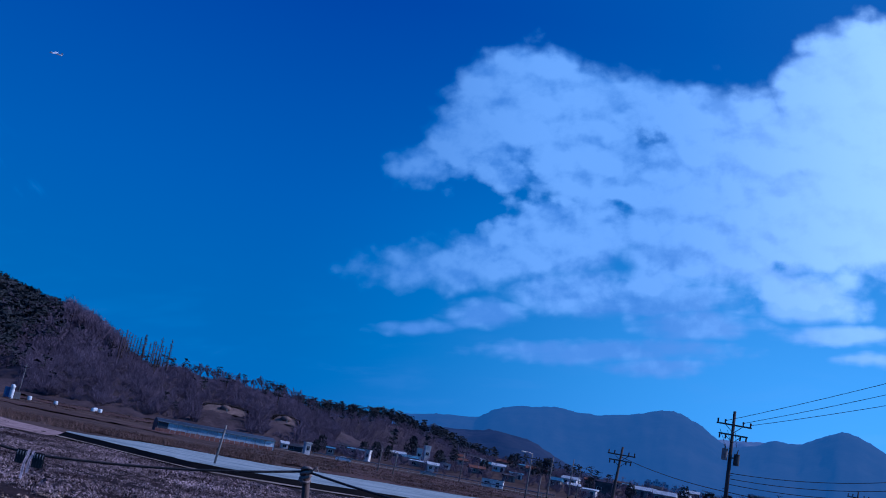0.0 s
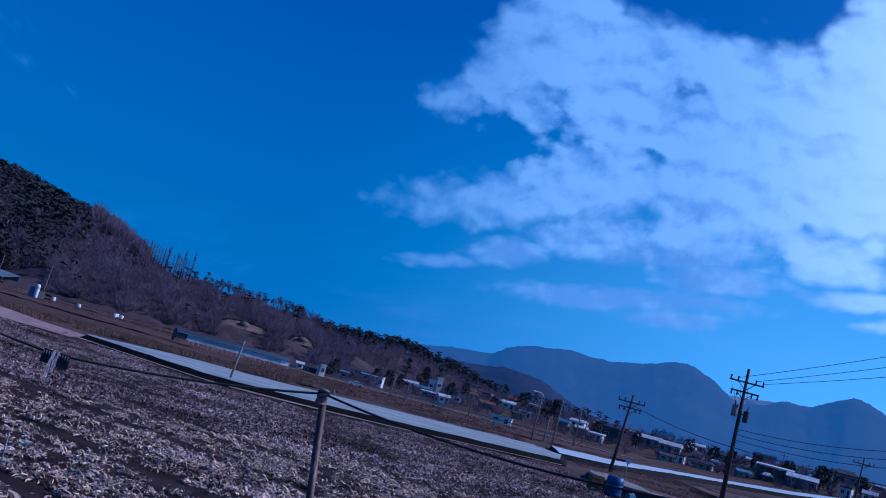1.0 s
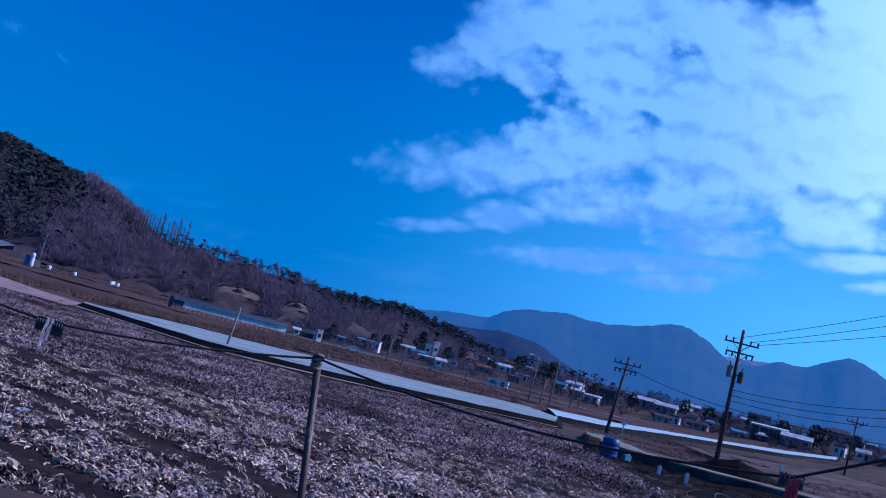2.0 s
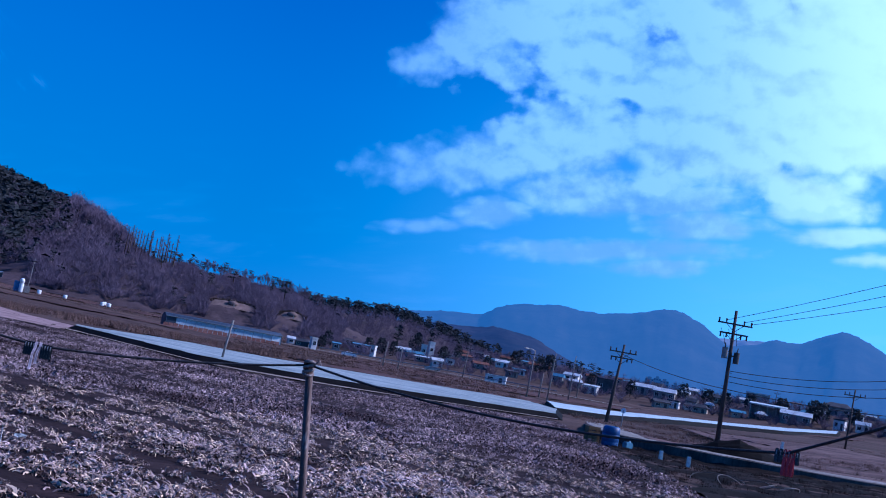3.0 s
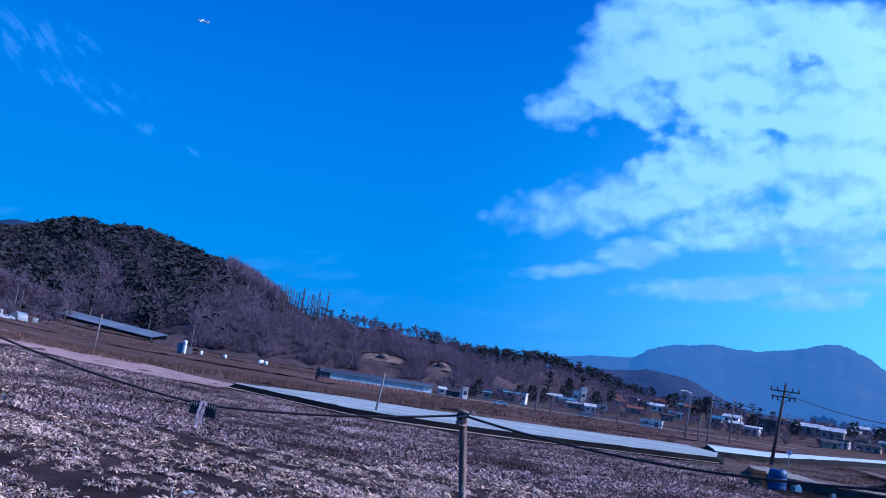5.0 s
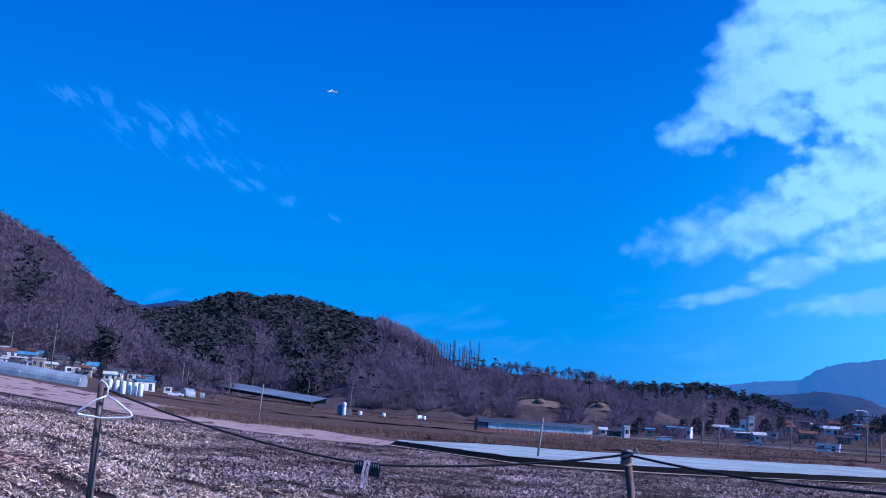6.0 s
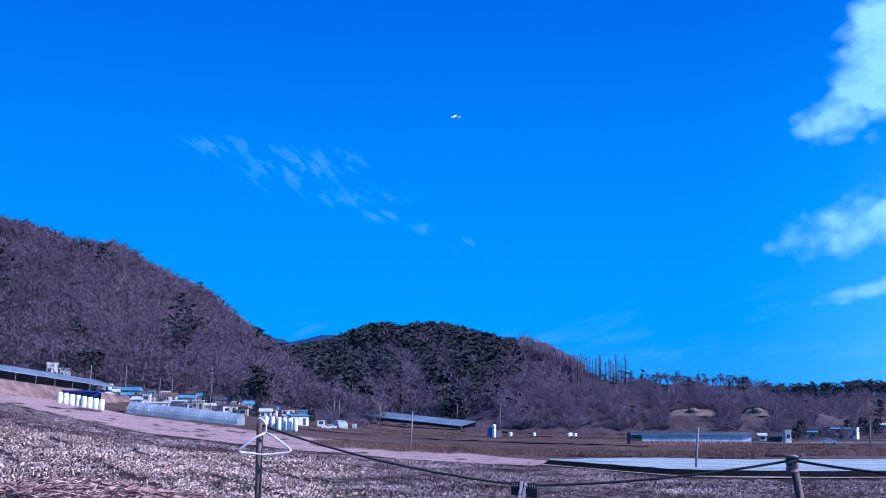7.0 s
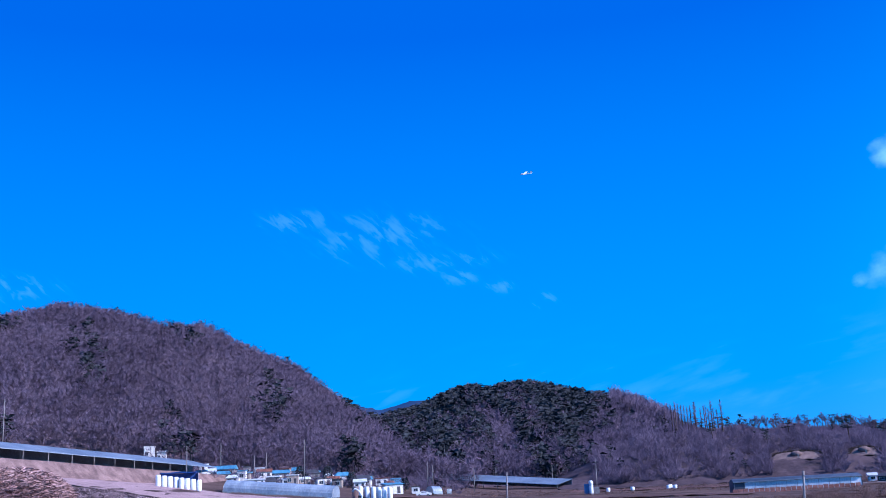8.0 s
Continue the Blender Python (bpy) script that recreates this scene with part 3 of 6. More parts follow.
def bare_tree_shape(rng, branches=17, twigs=4):
    """A leafless tree 1 m high: trunk, boughs and twigs as slim three-cornered blades."""
    V, F = [], []

    def blade(a, b, w):
        a, b = np.array(a), np.array(b)
        side = np.cross(b - a, rng.normal(size=3))
        side = side / (np.linalg.norm(side) + 1e-9) * w
        n = len(V)
        V.extend([a - side, a + side, b])
        F.append((n, n + 1, n + 2))
    for k in range(3):
        ang = k * 2.1
        w = np.array([math.cos(ang), math.sin(ang), 0]) * 0.009
        n = len(V)
        V.extend([np.array([0, 0, -0.05]) - w, np.array([0, 0, -0.05]) + w, np.array([0, 0, 0.9])])
        F.append((n, n + 1, n + 2))
    for _ in range(branches):
        h = rng.uniform(0.10, 0.85)
        ang = rng.uniform(0, 6.283)
        out = rng.uniform(0.14, 0.40) * (1.15 - 0.6 * h)
        tip = np.array([math.cos(ang) * out, math.sin(ang) * out, h + rng.uniform(0.05, 0.26)])
        blade((0, 0, h), tip, 0.008)
        for _ in range(twigs):
            f = rng.uniform(0.35, 0.95)
            s = np.array([0, 0, h]) * (1 - f) + tip * f
            blade(s, s + rng.normal(0, 0.07, 3) + np.array([0, 0, 0.08]), 0.011)
    return np.array(V), np.array(F)


def bush_shape(rng, shoots=22):
    """A leafless bush 1 m high: shoots fanning from the ground, each with a twig or two."""
    V, F = [], []
    for _ in range(shoots):
        a, out, up = rng.uniform(0, 6.283), rng.uniform(0.1, 0.6), rng.uniform(0.35, 1.0)
        tip = np.array([math.cos(a) * out, math.sin(a) * out, up])
        for k in range(3):
            s0 = tip * (0.0, 0.45, 0.65)[k]
            e0 = tip if k == 0 else s0 + rng.normal(0, 0.14, 3) + np.array([0, 0, 0.16])
            side = np.cross(e0 - s0, rng.normal(size=3))
            side = side / (np.linalg.norm(side) + 1e-9) * 0.014
            n = len(V)
            V.extend([s0 - side, s0 + side, e0])
            F.append((n, n + 1, n + 2))
    return np.array(V), np.array(F)


def pine_shape(rng, tufts=46):
    """A pine 1 m high: trunk blades and a crown of loose needle tufts."""
    V, F = [], []
    for k in range(3):
        w = np.array([math.cos(k * 2.1), math.sin(k * 2.1), 0]) * 0.022
        n = len(V)
        V.extend([np.array([0, 0, -0.05]) - w, np.array([0, 0, -0.05]) + w, np.array([0, 0, 0.9])])
        F.append((n, n + 1, n + 2))
    for _ in range(tufts):
        h = rng.uniform(0.35, 1.0)
        out = 0.30 * math.sqrt(max(0.03, 1.05 - h)) * rng.uniform(0.3, 1.1)
        ang = rng.uniform(0, 6.283)
        c = np.array([math.cos(ang) * out, math.sin(ang) * out, h])
        p = rng.normal(0, 0.075, (3, 3)) * np.array([1, 1, 0.6])
        n = len(V)
        V.extend(list(c + p))
        F.append((n, n + 1, n + 2))
    return np.array(V), np.array(F)


def planted(name, shapes, places, sizes, mat, label, category="woods", widths=None):
    """Many shapes set down at places, as one mesh of stuff."""
    rng = np.random.default_rng(len(places))
    Vs, Fs, n = [], [], 0
    pick = rng.integers(0, len(shapes), len(places))
    turn = rng.uniform(0, 6.283, len(places))
    widths = rng.uniform(0.8, 1.3, len(places)) if widths is None else widths
    for k, (SV, SF) in enumerate(shapes):
        idx = np.nonzero(pick == k)[0]
        if not len(idx):
            continue
        c, s, h, w = np.cos(turn[idx])[:, None], np.sin(turn[idx])[:, None], sizes[idx][:, None], (sizes * widths)[idx][:, None]
        X = (SV[:, 0] * c - SV[:, 1] * s) * w + places[idx, 0:1]
        Y = (SV[:, 0] * s + SV[:, 1] * c) * w + places[idx, 1:2]
        Z = SV[:, 2] * h + places[idx, 2:3]
        Vs.append(np.stack([X, Y, Z], -1).reshape(-1, 3))
        Fs.append((SF[None] + (np.arange(len(idx)) * len(SV))[:, None, None]).reshape(-1, 3) + n)
        n += len(idx) * len(SV)
    ob = new(name, mesh_of(name, np.concatenate(Vs), np.concatenate(Fs), mat))
    return tagged(ob, label, category, kind="stuff")


def on_hill(rng, n, crest, r0, r1, az_range, s_range, rough, seed, lower):
    az, s = rng.uniform(*az_range, n), rng.uniform(*s_range, n)
    r, z = hill_surface(crest, r0, r1, az, s, rough, seed, lower)
    return np.stack(laid(r * np.sin(np.radians(az)), r * np.cos(np.radians(az)), z), -1), az, s


TREE_RNG = np.random.default_rng(11)
BARE = [bare_tree_shape(TREE_RNG) for _ in range(6)]
PINES = [pine_shape(TREE_RNG) for _ in range(5)]
SCRUB = [bush_shape(TREE_RNG) for _ in range(5)]

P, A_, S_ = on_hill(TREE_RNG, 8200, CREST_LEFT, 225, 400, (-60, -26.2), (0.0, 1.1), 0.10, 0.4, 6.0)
evergreen = (np.sin(A_ * 1.3) + np.sin(S_ * 9 + A_ * 0.7) + TREE_RNG.normal(0, 0.8, len(A_))) > 2.4
planted("bare_woods", BARE, P[~evergreen], TREE_RNG.uniform(7.0, 11.5, (~evergreen).sum()), TWIG, "dense leafless woods covering the steep hill", "woods", TREE_RNG.uniform(1.1, 1.8, (~evergreen).sum()))
planted("pine_woods", PINES, P[evergreen], TREE_RNG.uniform(8, 13.5, evergreen.sum()), NEEDLE, "scattered dark pines among leafless trees")
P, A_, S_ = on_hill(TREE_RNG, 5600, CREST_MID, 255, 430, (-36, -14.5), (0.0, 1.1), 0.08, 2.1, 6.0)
evergreen = (S_ * 2.4 + np.sin(A_ * 0.9 + 2.0) * 0.5 + 0.5 * np.sin(A_ * 2.7 + S_ * 11) + TREE_RNG.normal(0, 0.75, len(A_)) - np.clip((A_ + 21.5) * 0.32, 0, 3)) > 0.75
planted("bare_woods", BARE, P[~evergreen], TREE_RNG.uniform(8.0, 13.5, (~evergreen).sum()), TWIG, "leafless woods on the lower slope")
planted("pine_woods", PINES, P[evergreen], TREE_RNG.uniform(8.5, 14, evergreen.sum()), NEEDLE, "dark pine woods on the rounded hilltop")
P, A_, S_ = on_hill(TREE_RNG, 520, CREST_MID, 255, 430, (-18.7, -15.3), (0.55, 1.0), 0.08, 2.1, 6.0)
planted("bare_woods", BARE, P, TREE_RNG.uniform(13, 19, len(P)), TWIG, "stand of tall leafless trees on the shoulder", "woods", TREE_RNG.uniform(0.6, 0.9, len(P)))
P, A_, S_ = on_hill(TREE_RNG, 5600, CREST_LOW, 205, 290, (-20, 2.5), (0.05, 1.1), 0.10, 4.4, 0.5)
clear_ = ~(((np.abs(A_ + 9.4) < 1.35) & (S_ > 0.05) & (S_ < 0.30)) | ((np.abs(A_ + 6.1) < 0.8) & (S_ > 0.08) & (S_ < 0.32)) | (A_ > -3.2))
P, A_, S_ = P[clear_], A_[clear_], S_[clear_]
evergreen = (np.sin(A_ * 1.9) * np.sin(S_ * 7 + A_) + TREE_RNG.normal(0, 0.5, len(A_))) > 1.75
sizes = TREE_RNG.uniform(1.6, 4.6, len(P)) * (0.8 + 0.5 * (np.sin(A_ * 2.3 + S_ * 5) > 0.3))
planted("scrub", SCRUB, P[~evergreen], sizes[~evergreen], TWIG, "brown leafless scrub on the low ridge", "scrub", TREE_RNG.uniform(0.9, 1.5, (~evergreen).sum()))
planted("pine_woods", PINES, P[evergreen], sizes[evergreen] * 1.3 + 1, NEEDLE, "dark young pines among the scrub")
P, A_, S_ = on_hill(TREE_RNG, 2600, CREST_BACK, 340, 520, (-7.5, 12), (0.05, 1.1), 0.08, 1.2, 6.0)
evergreen = TREE_RNG.uniform(0, 1, len(A_)) < np.where((S_ > 0.78) & (A_ < 5), 0.75, 0.03)
planted("bare_woods", BARE, P[~evergreen], TREE_RNG.uniform(3.5, 7.5, (~evergreen).sum()), TWIG, "leafless woods on the low rise")
planted("pine_woods", PINES, P[evergreen], TREE_RNG.uniform(8, 13.5, evergreen.sum()), NEEDLE, "dark pines along the low rise")

# ---- withered cabbages ----


def cabbage_shape(rng, leaves=30):
    """A collapsed cabbage about 1 unit across: shrivelled, curled leaves thrown round a stump."""
    V, F = [], []
    for k in range(leaves):
        ang, at = rng.uniform(0, 6.283), rng.uniform(0, 6.283)
        d = np.array([math.cos(ang), math.sin(ang), 0.0])
        side = np.array([-d[1], d[0], 0.0])
        c = np.array([math.cos(at), math.sin(at), 0.0]) * rng.uniform(0.0, 0.5) ** 0.8 + np.array([0, 0, rng.uniform(0.02, 0.16)])
        L, w, up = rng.uniform(0.10, 0.30), rng.uniform(0.014, 0.058), rng.uniform(-0.03, 0.28)
        j = rng.normal(0, 0.022, (4, 3))
        n = len(V)
        V.extend([c + j[0], c + d * L * 0.5 - side * w + np.array([0, 0, up + 0.05]) + j[1], c + d * L * 0.5 + side * w + np.array([0, 0, up]) + j[2], c + d * L + np.array([0, 0, up * rng.uniform(0.0, 1.5)]) + j[3]])
        F += [(n, n + 2, n + 1), (n + 1, n + 2, n + 3)]
    return np.array(V), np.array(F)


def limp_cabbage_shape(rng, leaves=40):
    """The same plant close by: leaves as curled, wrinkled ribbons that droop at the tip."""
    V, F = [], []
    for k in range(leaves):
        ang, at = rng.uniform(0, 6.283), rng.uniform(0, 6.283)
        c = np.array([math.cos(at), math.sin(at), 0.0]) * rng.uniform(0.0, 0.45) + np.array([0, 0, rng.uniform(0.01, 0.10)])
        seg, w = rng.uniform(0.05, 0.10), rng.uniform(0.010, 0.030)
        rise, curl, bend = rng.uniform(0.1, 1.3), rng.uniform(-1.5, -0.3), rng.normal(0, 0.5)
        n = len(V)
        for i, ww in enumerate((0.5, 1.0, 1.05, 0.8, 0.3)):
            side = np.array([-math.sin(ang), math.cos(ang), 0.0]) * w * ww
            tuck = np.array([0, 0, rng.uniform(0.0, 0.05)])
            V.extend([c - side + tuck, c + side + tuck * rng.uniform(-0.4, 1.0)])
            c = c + np.array([math.cos(ang) * math.cos(rise), math.sin(ang) * math.cos(rise), math.sin(rise)]) * seg
            c[2] = max(c[2], 0.01)
            rise, ang = rise + curl * 0.6, ang + bend
        for i in range(4):
            m = n + 2 * i
            F += [(m, m + 1, m + 3), (m, m + 3, m + 2)]
    return np.array(V), np.array(F)


def inside(px, py, poly):
    hit = np.zeros(len(px), bool)
    for (x0, y0), (x1, y1) in zip(poly, poly[1:] + poly[:1]):
        cross = ((y0 > py) != (y1 > py)) & (px < (x1 - x0) * (py - y0) / (y1 - y0 + 1e-12) + x0)
        hit ^= cross
    return hit


CAB = [cabbage_shape(TREE_RNG) for _ in range(10)]
ROW, ACROSS = np.array([0.785, -0.62]), np.array([0.62, 0.785])
u, v = np.meshgrid(np.arange(-150, 60, 0.25), np.arange(-4, 62, 0.66), indexing="ij")
lane = (v / 0.66 + 0.5 * np.sin(u * 0.05) + 0.12 * np.sin(u * 0.23 + v)) % 6
u = u + TREE_RNG.normal(0, 0.10, u.shape)
v = v + TREE_RNG.normal(0, 0.10, v.shape)
patch = 0.5 + 0.5 * np.sin(u * 0.31 + 1.3 * np.sin(v * 0.23)) * np.sin(v * 0.41 + 0.7)
keep = (TREE_RNG.uniform(0, 1, u.shape) < 0.60 + 0.40 * patch) & ((lane > 1.15) | (TREE_RNG.uniform(0, 1, u.shape) < 0.07))
u, v, patch = u[keep], v[keep], patch[keep]
px, py = u * ROW[0] + v * ACROSS[0], u * ROW[1] + v * ACROSS[1]
ok = inside(px, py, FIELD_NEAR + [(fx * 0.955, fy * 0.955) for fx, fy in FIELD_FAR[::-1]]) & (np.hypot(px, py) > 12.5) & (np.degrees(np.arctan2(px, py)) > -56)
px, py, patch = px[ok], py[ok], patch[ok]
places = np.stack(laid(px, py, land_xy(px, py) + 0.04), -1)
LIMP = [limp_cabbage_shape(TREE_RNG) for _ in range(10)]
close = np.hypot(px, py) < 31
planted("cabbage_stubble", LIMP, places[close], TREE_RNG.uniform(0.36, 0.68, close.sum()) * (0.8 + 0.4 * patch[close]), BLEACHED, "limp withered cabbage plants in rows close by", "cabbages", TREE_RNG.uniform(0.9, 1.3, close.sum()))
px, py, patch, places = px[~close], py[~close], patch[~close], places[~close]
west = (np.degrees(np.arctan2(px, py)) < -29 + TREE_RNG.normal(0, 1.5, len(px))) & (np.hypot(px, py) < 66)
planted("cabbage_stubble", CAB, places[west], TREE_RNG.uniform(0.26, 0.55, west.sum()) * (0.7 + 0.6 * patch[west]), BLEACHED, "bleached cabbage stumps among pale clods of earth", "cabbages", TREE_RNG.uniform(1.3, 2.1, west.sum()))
px, py, patch, places = px[~west], py[~west], patch[~west], places[~west]
planted("cabbage_stubble", CAB, places, TREE_RNG.uniform(0.20, 0.42, len(px)) * (0.65 + 0.6 * patch) * reach(np.hypot(px, py)), LEAF, "withered pale cabbage plants left in rows", "cabbages", TREE_RNG.uniform(1.5, 2.3, len(px)))
# ---- film-covered beds on dark banks ----


def film_bed(name, near, far, height, label, side=0.35, film=FILM):
    """A low raised bed: white film on top, near-black bank round it."""
    ob = thing(name, 0, 0, 0)
    bm = B()
    n = 40

    def along(line, u):
        p = np.array(line, float)
        d = np.concatenate([[0], np.cumsum(np.hypot(*np.diff(p, axis=0).T))])
        return np.interp(u * d[-1], d, p[:, 0]), np.interp(u * d[-1], d, p[:, 1])
    rows = []
    rng = random.Random(5)
    for i in range(n):
        u = i / (n - 1)
        (ax, ay), (bx, by) = along(near, u), along(far, u)
        row = []
        for k in range(9):
            f = k / 8
            x, y = ax + (bx - ax) * f, ay + (by - ay) * f
            row.append(bm.verts.new(laid(x, y, float(land_xy(x, y)) + height + rng.gauss(0, 0.012) + 0.05 * math.sin(math.pi * f))))
        rows.append(row)
    for a, b in zip(rows, rows[1:]):
        for k in range(8):
            bm.faces.new((a[k], b[k], b[k + 1], a[k + 1]))
    part("film", bm, film, ob, "white plastic film", True)
    bm = B()
    ring = [(along(near, i / 39), 1) for i in range(40)] + [(along(far, 1 - i / 39), 1) for i in range(40)]
    cx, cy = np.mean([p[0][0] for p in ring]), np.mean([p[0][1] for p in ring])
    lower, upper = [], []
    for (x, y), _ in ring:
        d = math.hypot(x - cx, y - cy)
        ox, oy = x + (x - cx) / d * side, y + (y - cy) / d * side
        z = float(land_xy(x, y))
        upper.append(bm.verts.new(laid(x, y, z + height - 0.004)))
        lower.append(bm.verts.new(laid(ox, oy - side, z - 0.05)))
    for i in range(len(ring)):
        j = (i + 1) % len(ring)
        bm.faces.new((lower[i], lower[j], upper[j], upper[i]))
    part("bank", bm, BANK_DARK, ob, "near-black sloping bank")
    return tagged(ob, label, "crop bed")


film_bed("film_bed", [(-21.7, 70.2), (-19.5, 68.1), (-16.0, 64.8), (-10.9, 60.2), (-7.4, 60.3), (-3.2, 61.0), (0.0, 62.4), (5.8, 66.2), (11.5, 70.3)],
         [(-21.8, 71.3), (-20.7, 72.1), (-18.8, 77.8), (-15.3, 81.1), (-10.9, 80.3), (-5.0, 81.8), (0.0, 83.6), (7.6, 87.2), (11.9, 89.2), (13.3, 80.9)], 0.38, "long raised crop bed under white plastic film", 0.55)
film_bed("film_bed", [(13.3, 81.9), (18.5, 86.0), (28.0, 104.3), (39.7, 123.8), (50.6, 130.5), (68.6, 155.5)],
         [(14.9, 97.5), (21.8, 101.7), (32.1, 119.8), (45.5, 141.9), (62.3, 158.2), (72.1, 162.7)], 0.45, "long raised crop bed under bluish-white film", 0.6, FILM_CLEAN)
tagged(sheet("pale_path", [(-21.6, 68.2), (-19.0, 66.3), (-15.1, 62.4), (-10.6, 58.4), (-7.1, 58.0), (-3.1, 59.0), (0.0, 60.6), (5.7, 64.8), (11.5, 68.8)],
             [(-22.1, 69.6), (-19.4, 67.7), (-15.5, 64.1), (-10.9, 59.8), (-7.3, 59.8), (-3.2, 60.5), (0.0, 62.0), (5.8, 65.9), (11.7, 70.0)], 0.09, PATH_EDGE, 40, 4, 0.0), "pale earth path along the bed", "path", kind="structure")

# ---- clothes line in the yard ----
HEIGHT = {"a": (-4.47, 6.6, 2.64), "b": (-33.08, 7.4, 2.87)}


def line_post(key, label, wrap):
    az, r, top = HEIGHT[key]
    x, y, z = spot(az, r)
    ob = thing("line_post", x, y, z)
    bm = B()
    lean = 0.21 if key == "a" else 0.02
    rod(bm, (lean, 0, -0.1), (0, 0, top - z), 0.024, 0.024, 14)
    part("pipe", bm, RUST, ob, "rust-brown steel pipe", True)
    bm = B()
    rod(bm, (0, 0, top - z - 0.002), (0, 0, top - z + 0.012), 0.026, 0.022, 14)
    part("cap", bm, TAPE, ob)
    if wrap:
        for k in range(4):
            bm = B()
            h = top - z - 0.075 + 0.022 * k
            tube(bm, [(0.031 * math.cos(a), 0.031 * math.sin(a), h + 0.012 * math.sin(a + k)) for a in np.linspace(0, 6.5, 15)], 0.010, 6)
            part("wrapping", bm, TAPE, ob, "grey cord wound round the pipe", True)
        bm = B()
        tube(bm, [(0.03, -0.02, top - z - 0.02), (0.06, -0.03, top - z + 0.02), (0.075, -0.03, top - z - 0.01)], 0.006, 6)
        part("loose_end", bm, TAPE, ob)
    return tagged(ob, label, "post", "clothes line posts")


line_post("a", "slim rusty pipe post with cord wound round its top", True)
line_post("b", "rust-brown pipe post of the clothes line", False)


def post_top(key, drop=0.03):
    az, r, top = HEIGHT[key]
    x, y, _ = spot(az, r)
    return Vector((x, y, top - drop))


def cord(a, b, sag, n=28):
    return [a.lerp(b, k / n) - Vector((0, 0, sag * 4 * (k / n) * (1 - k / n))) for k in range(n + 1)]


def hung(az, el, r):
    """A point r metres off across the yard at a bearing and an elevation from the eye."""
    a = radians(az)
    return Vector((r * math.sin(a), r * math.cos(a), 2.8 + r * math.tan(radians(el))))


TOP_A, TOP_B = post_top("a", 0.02), post_top("b", 0.05)
PEGS_L, PEGS_R = hung(-18.6, -3.05, 6.7), hung(21.75, -1.45, 5.4)
END_R = hung(40.0, 8.2, 4.6)
LINE_L, LINE_R = cord(TOP_A, PEGS_L, 0.035, 14)[:-1] + cord(PEGS_L, TOP_B, 0.055, 14), cord(TOP_A, PEGS_R, 0.10, 20)[:-1] + cord(PEGS_R, END_R, 0.02, 8)
for a_line, lab in ((LINE_L, "dark cord of the clothes line sagging between posts"), (LINE_R, "dark cord of the clothes line with red pegs on it")):
    bm = B()
    tube(bm, a_line, 0.0075, 8)
    tagged(part("clothes_line", bm, ROPE, None, "", True), lab, "cord")


def peg(ob, p, way, col, drop):
    """A pair of jaws hung over the cord."""
    side = Vector((-way.y, way.x, 0)).normalized()
    for s in (-1, 1):
        bm = B()
        turn = Matrix.Rotation(math.atan2(way.y, way.x), 4, "Z") @ Matrix.Rotation(s * 0.14, 4, "X")
        box(bm, p + side * s * 0.010 - Vector((0, 0, drop / 2 - 0.018)), (0.016, 0.009, drop), turn, 0.003)
        part("jaw", bm, col, ob)
    bm = B()
    tube(bm, [p + side * 0.016 * math.cos(a) + Vector((0, 0, 0.016 * math.sin(a) - 0.005)) for a in np.linspace(0, 6.28, 10)], 0.003, 5)
    part("spring", bm, STEEL, ob)


def peg_cluster(p, way, cols, gap, label):
    way = way.normalized()
    ob = thing("clothes_peg_cluster", *p)
    for j, (col, drop) in enumerate(cols):
        peg(ob, way * gap * (j - (len(cols) - 1) / 2), way, col, drop)
    return tagged(ob, label, "clothes pegs")


peg_cluster(PEGS_L + (TOP_A - TOP_B).normalized() * -0.05, TOP_B - TOP_A, [(PEG_BLACK, 0.085)] * 4, 0.016, "black plastic clothes pegs bunched on the cord")
peg_cluster(PEGS_L + (TOP_A - TOP_B).normalized() * 0.05, TOP_B - TOP_A, [(PEG_BLACK, 0.09)] * 4, 0.016, "second bunch of black plastic clothes pegs on the cord")


def strap(p, way):
    """A pale strap looped over the cord between the pegs, its ends hanging."""
    way = way.normalized()
    ob = thing("hanging_strap", *p)
    for off, drop, wide in ((-0.014, 0.11, 0.014), (0.012, 0.15, 0.016)):
        bm = B()
        side = Vector((-way.y, way.x, 0))
        path = [way * off + side * 0.016 * math.cos(a) + Vector((0, 0, 0.022 * math.sin(a))) for a in np.linspace(math.pi * 1.05, -0.1, 7)]
        path = [way * (off - 0.012) + side * -0.02 - Vector((0, 0, drop * 0.7))] + path + [way * (off + 0.01) + side * 0.022 - Vector((0, 0, drop * f)) for f in (0.35, 0.7, 1.0)]
        rows = [[bm.verts.new(q + way * wide * h_) for h_ in (-0.5, 0.0, 0.5)] for q in path]
        for u_, v_ in zip(rows, rows[1:]):
            for k in range(2):
                bm.faces.new((u_[k], u_[k + 1], v_[k + 1], v_[k]))
        bmesh.ops.solidify(bm, geom=bm.faces[:], thickness=0.004)
        part("band", bm, STRAP_CLOTH, ob, "", True)
    return tagged(ob, "pale lilac cloth strap looped over the cord", "strap")


STRAP_CLOTH = material("pale_cloth", (0.42, 0.38, 0.46), (0.62, 0.56, 0.62), 12.0, 90.0, 0.85, 0.2)
strap(PEGS_L, TOP_B - TOP_A)
peg_cluster(PEGS_R, PEGS_R - TOP_A, [(DARK_METAL, 0.07)] * 2 + [(RED_CLIP, 0.13)] * 3 + [(DARK_METAL, 0.07)], 0.02, "black and red plastic clothes pegs on the cord")


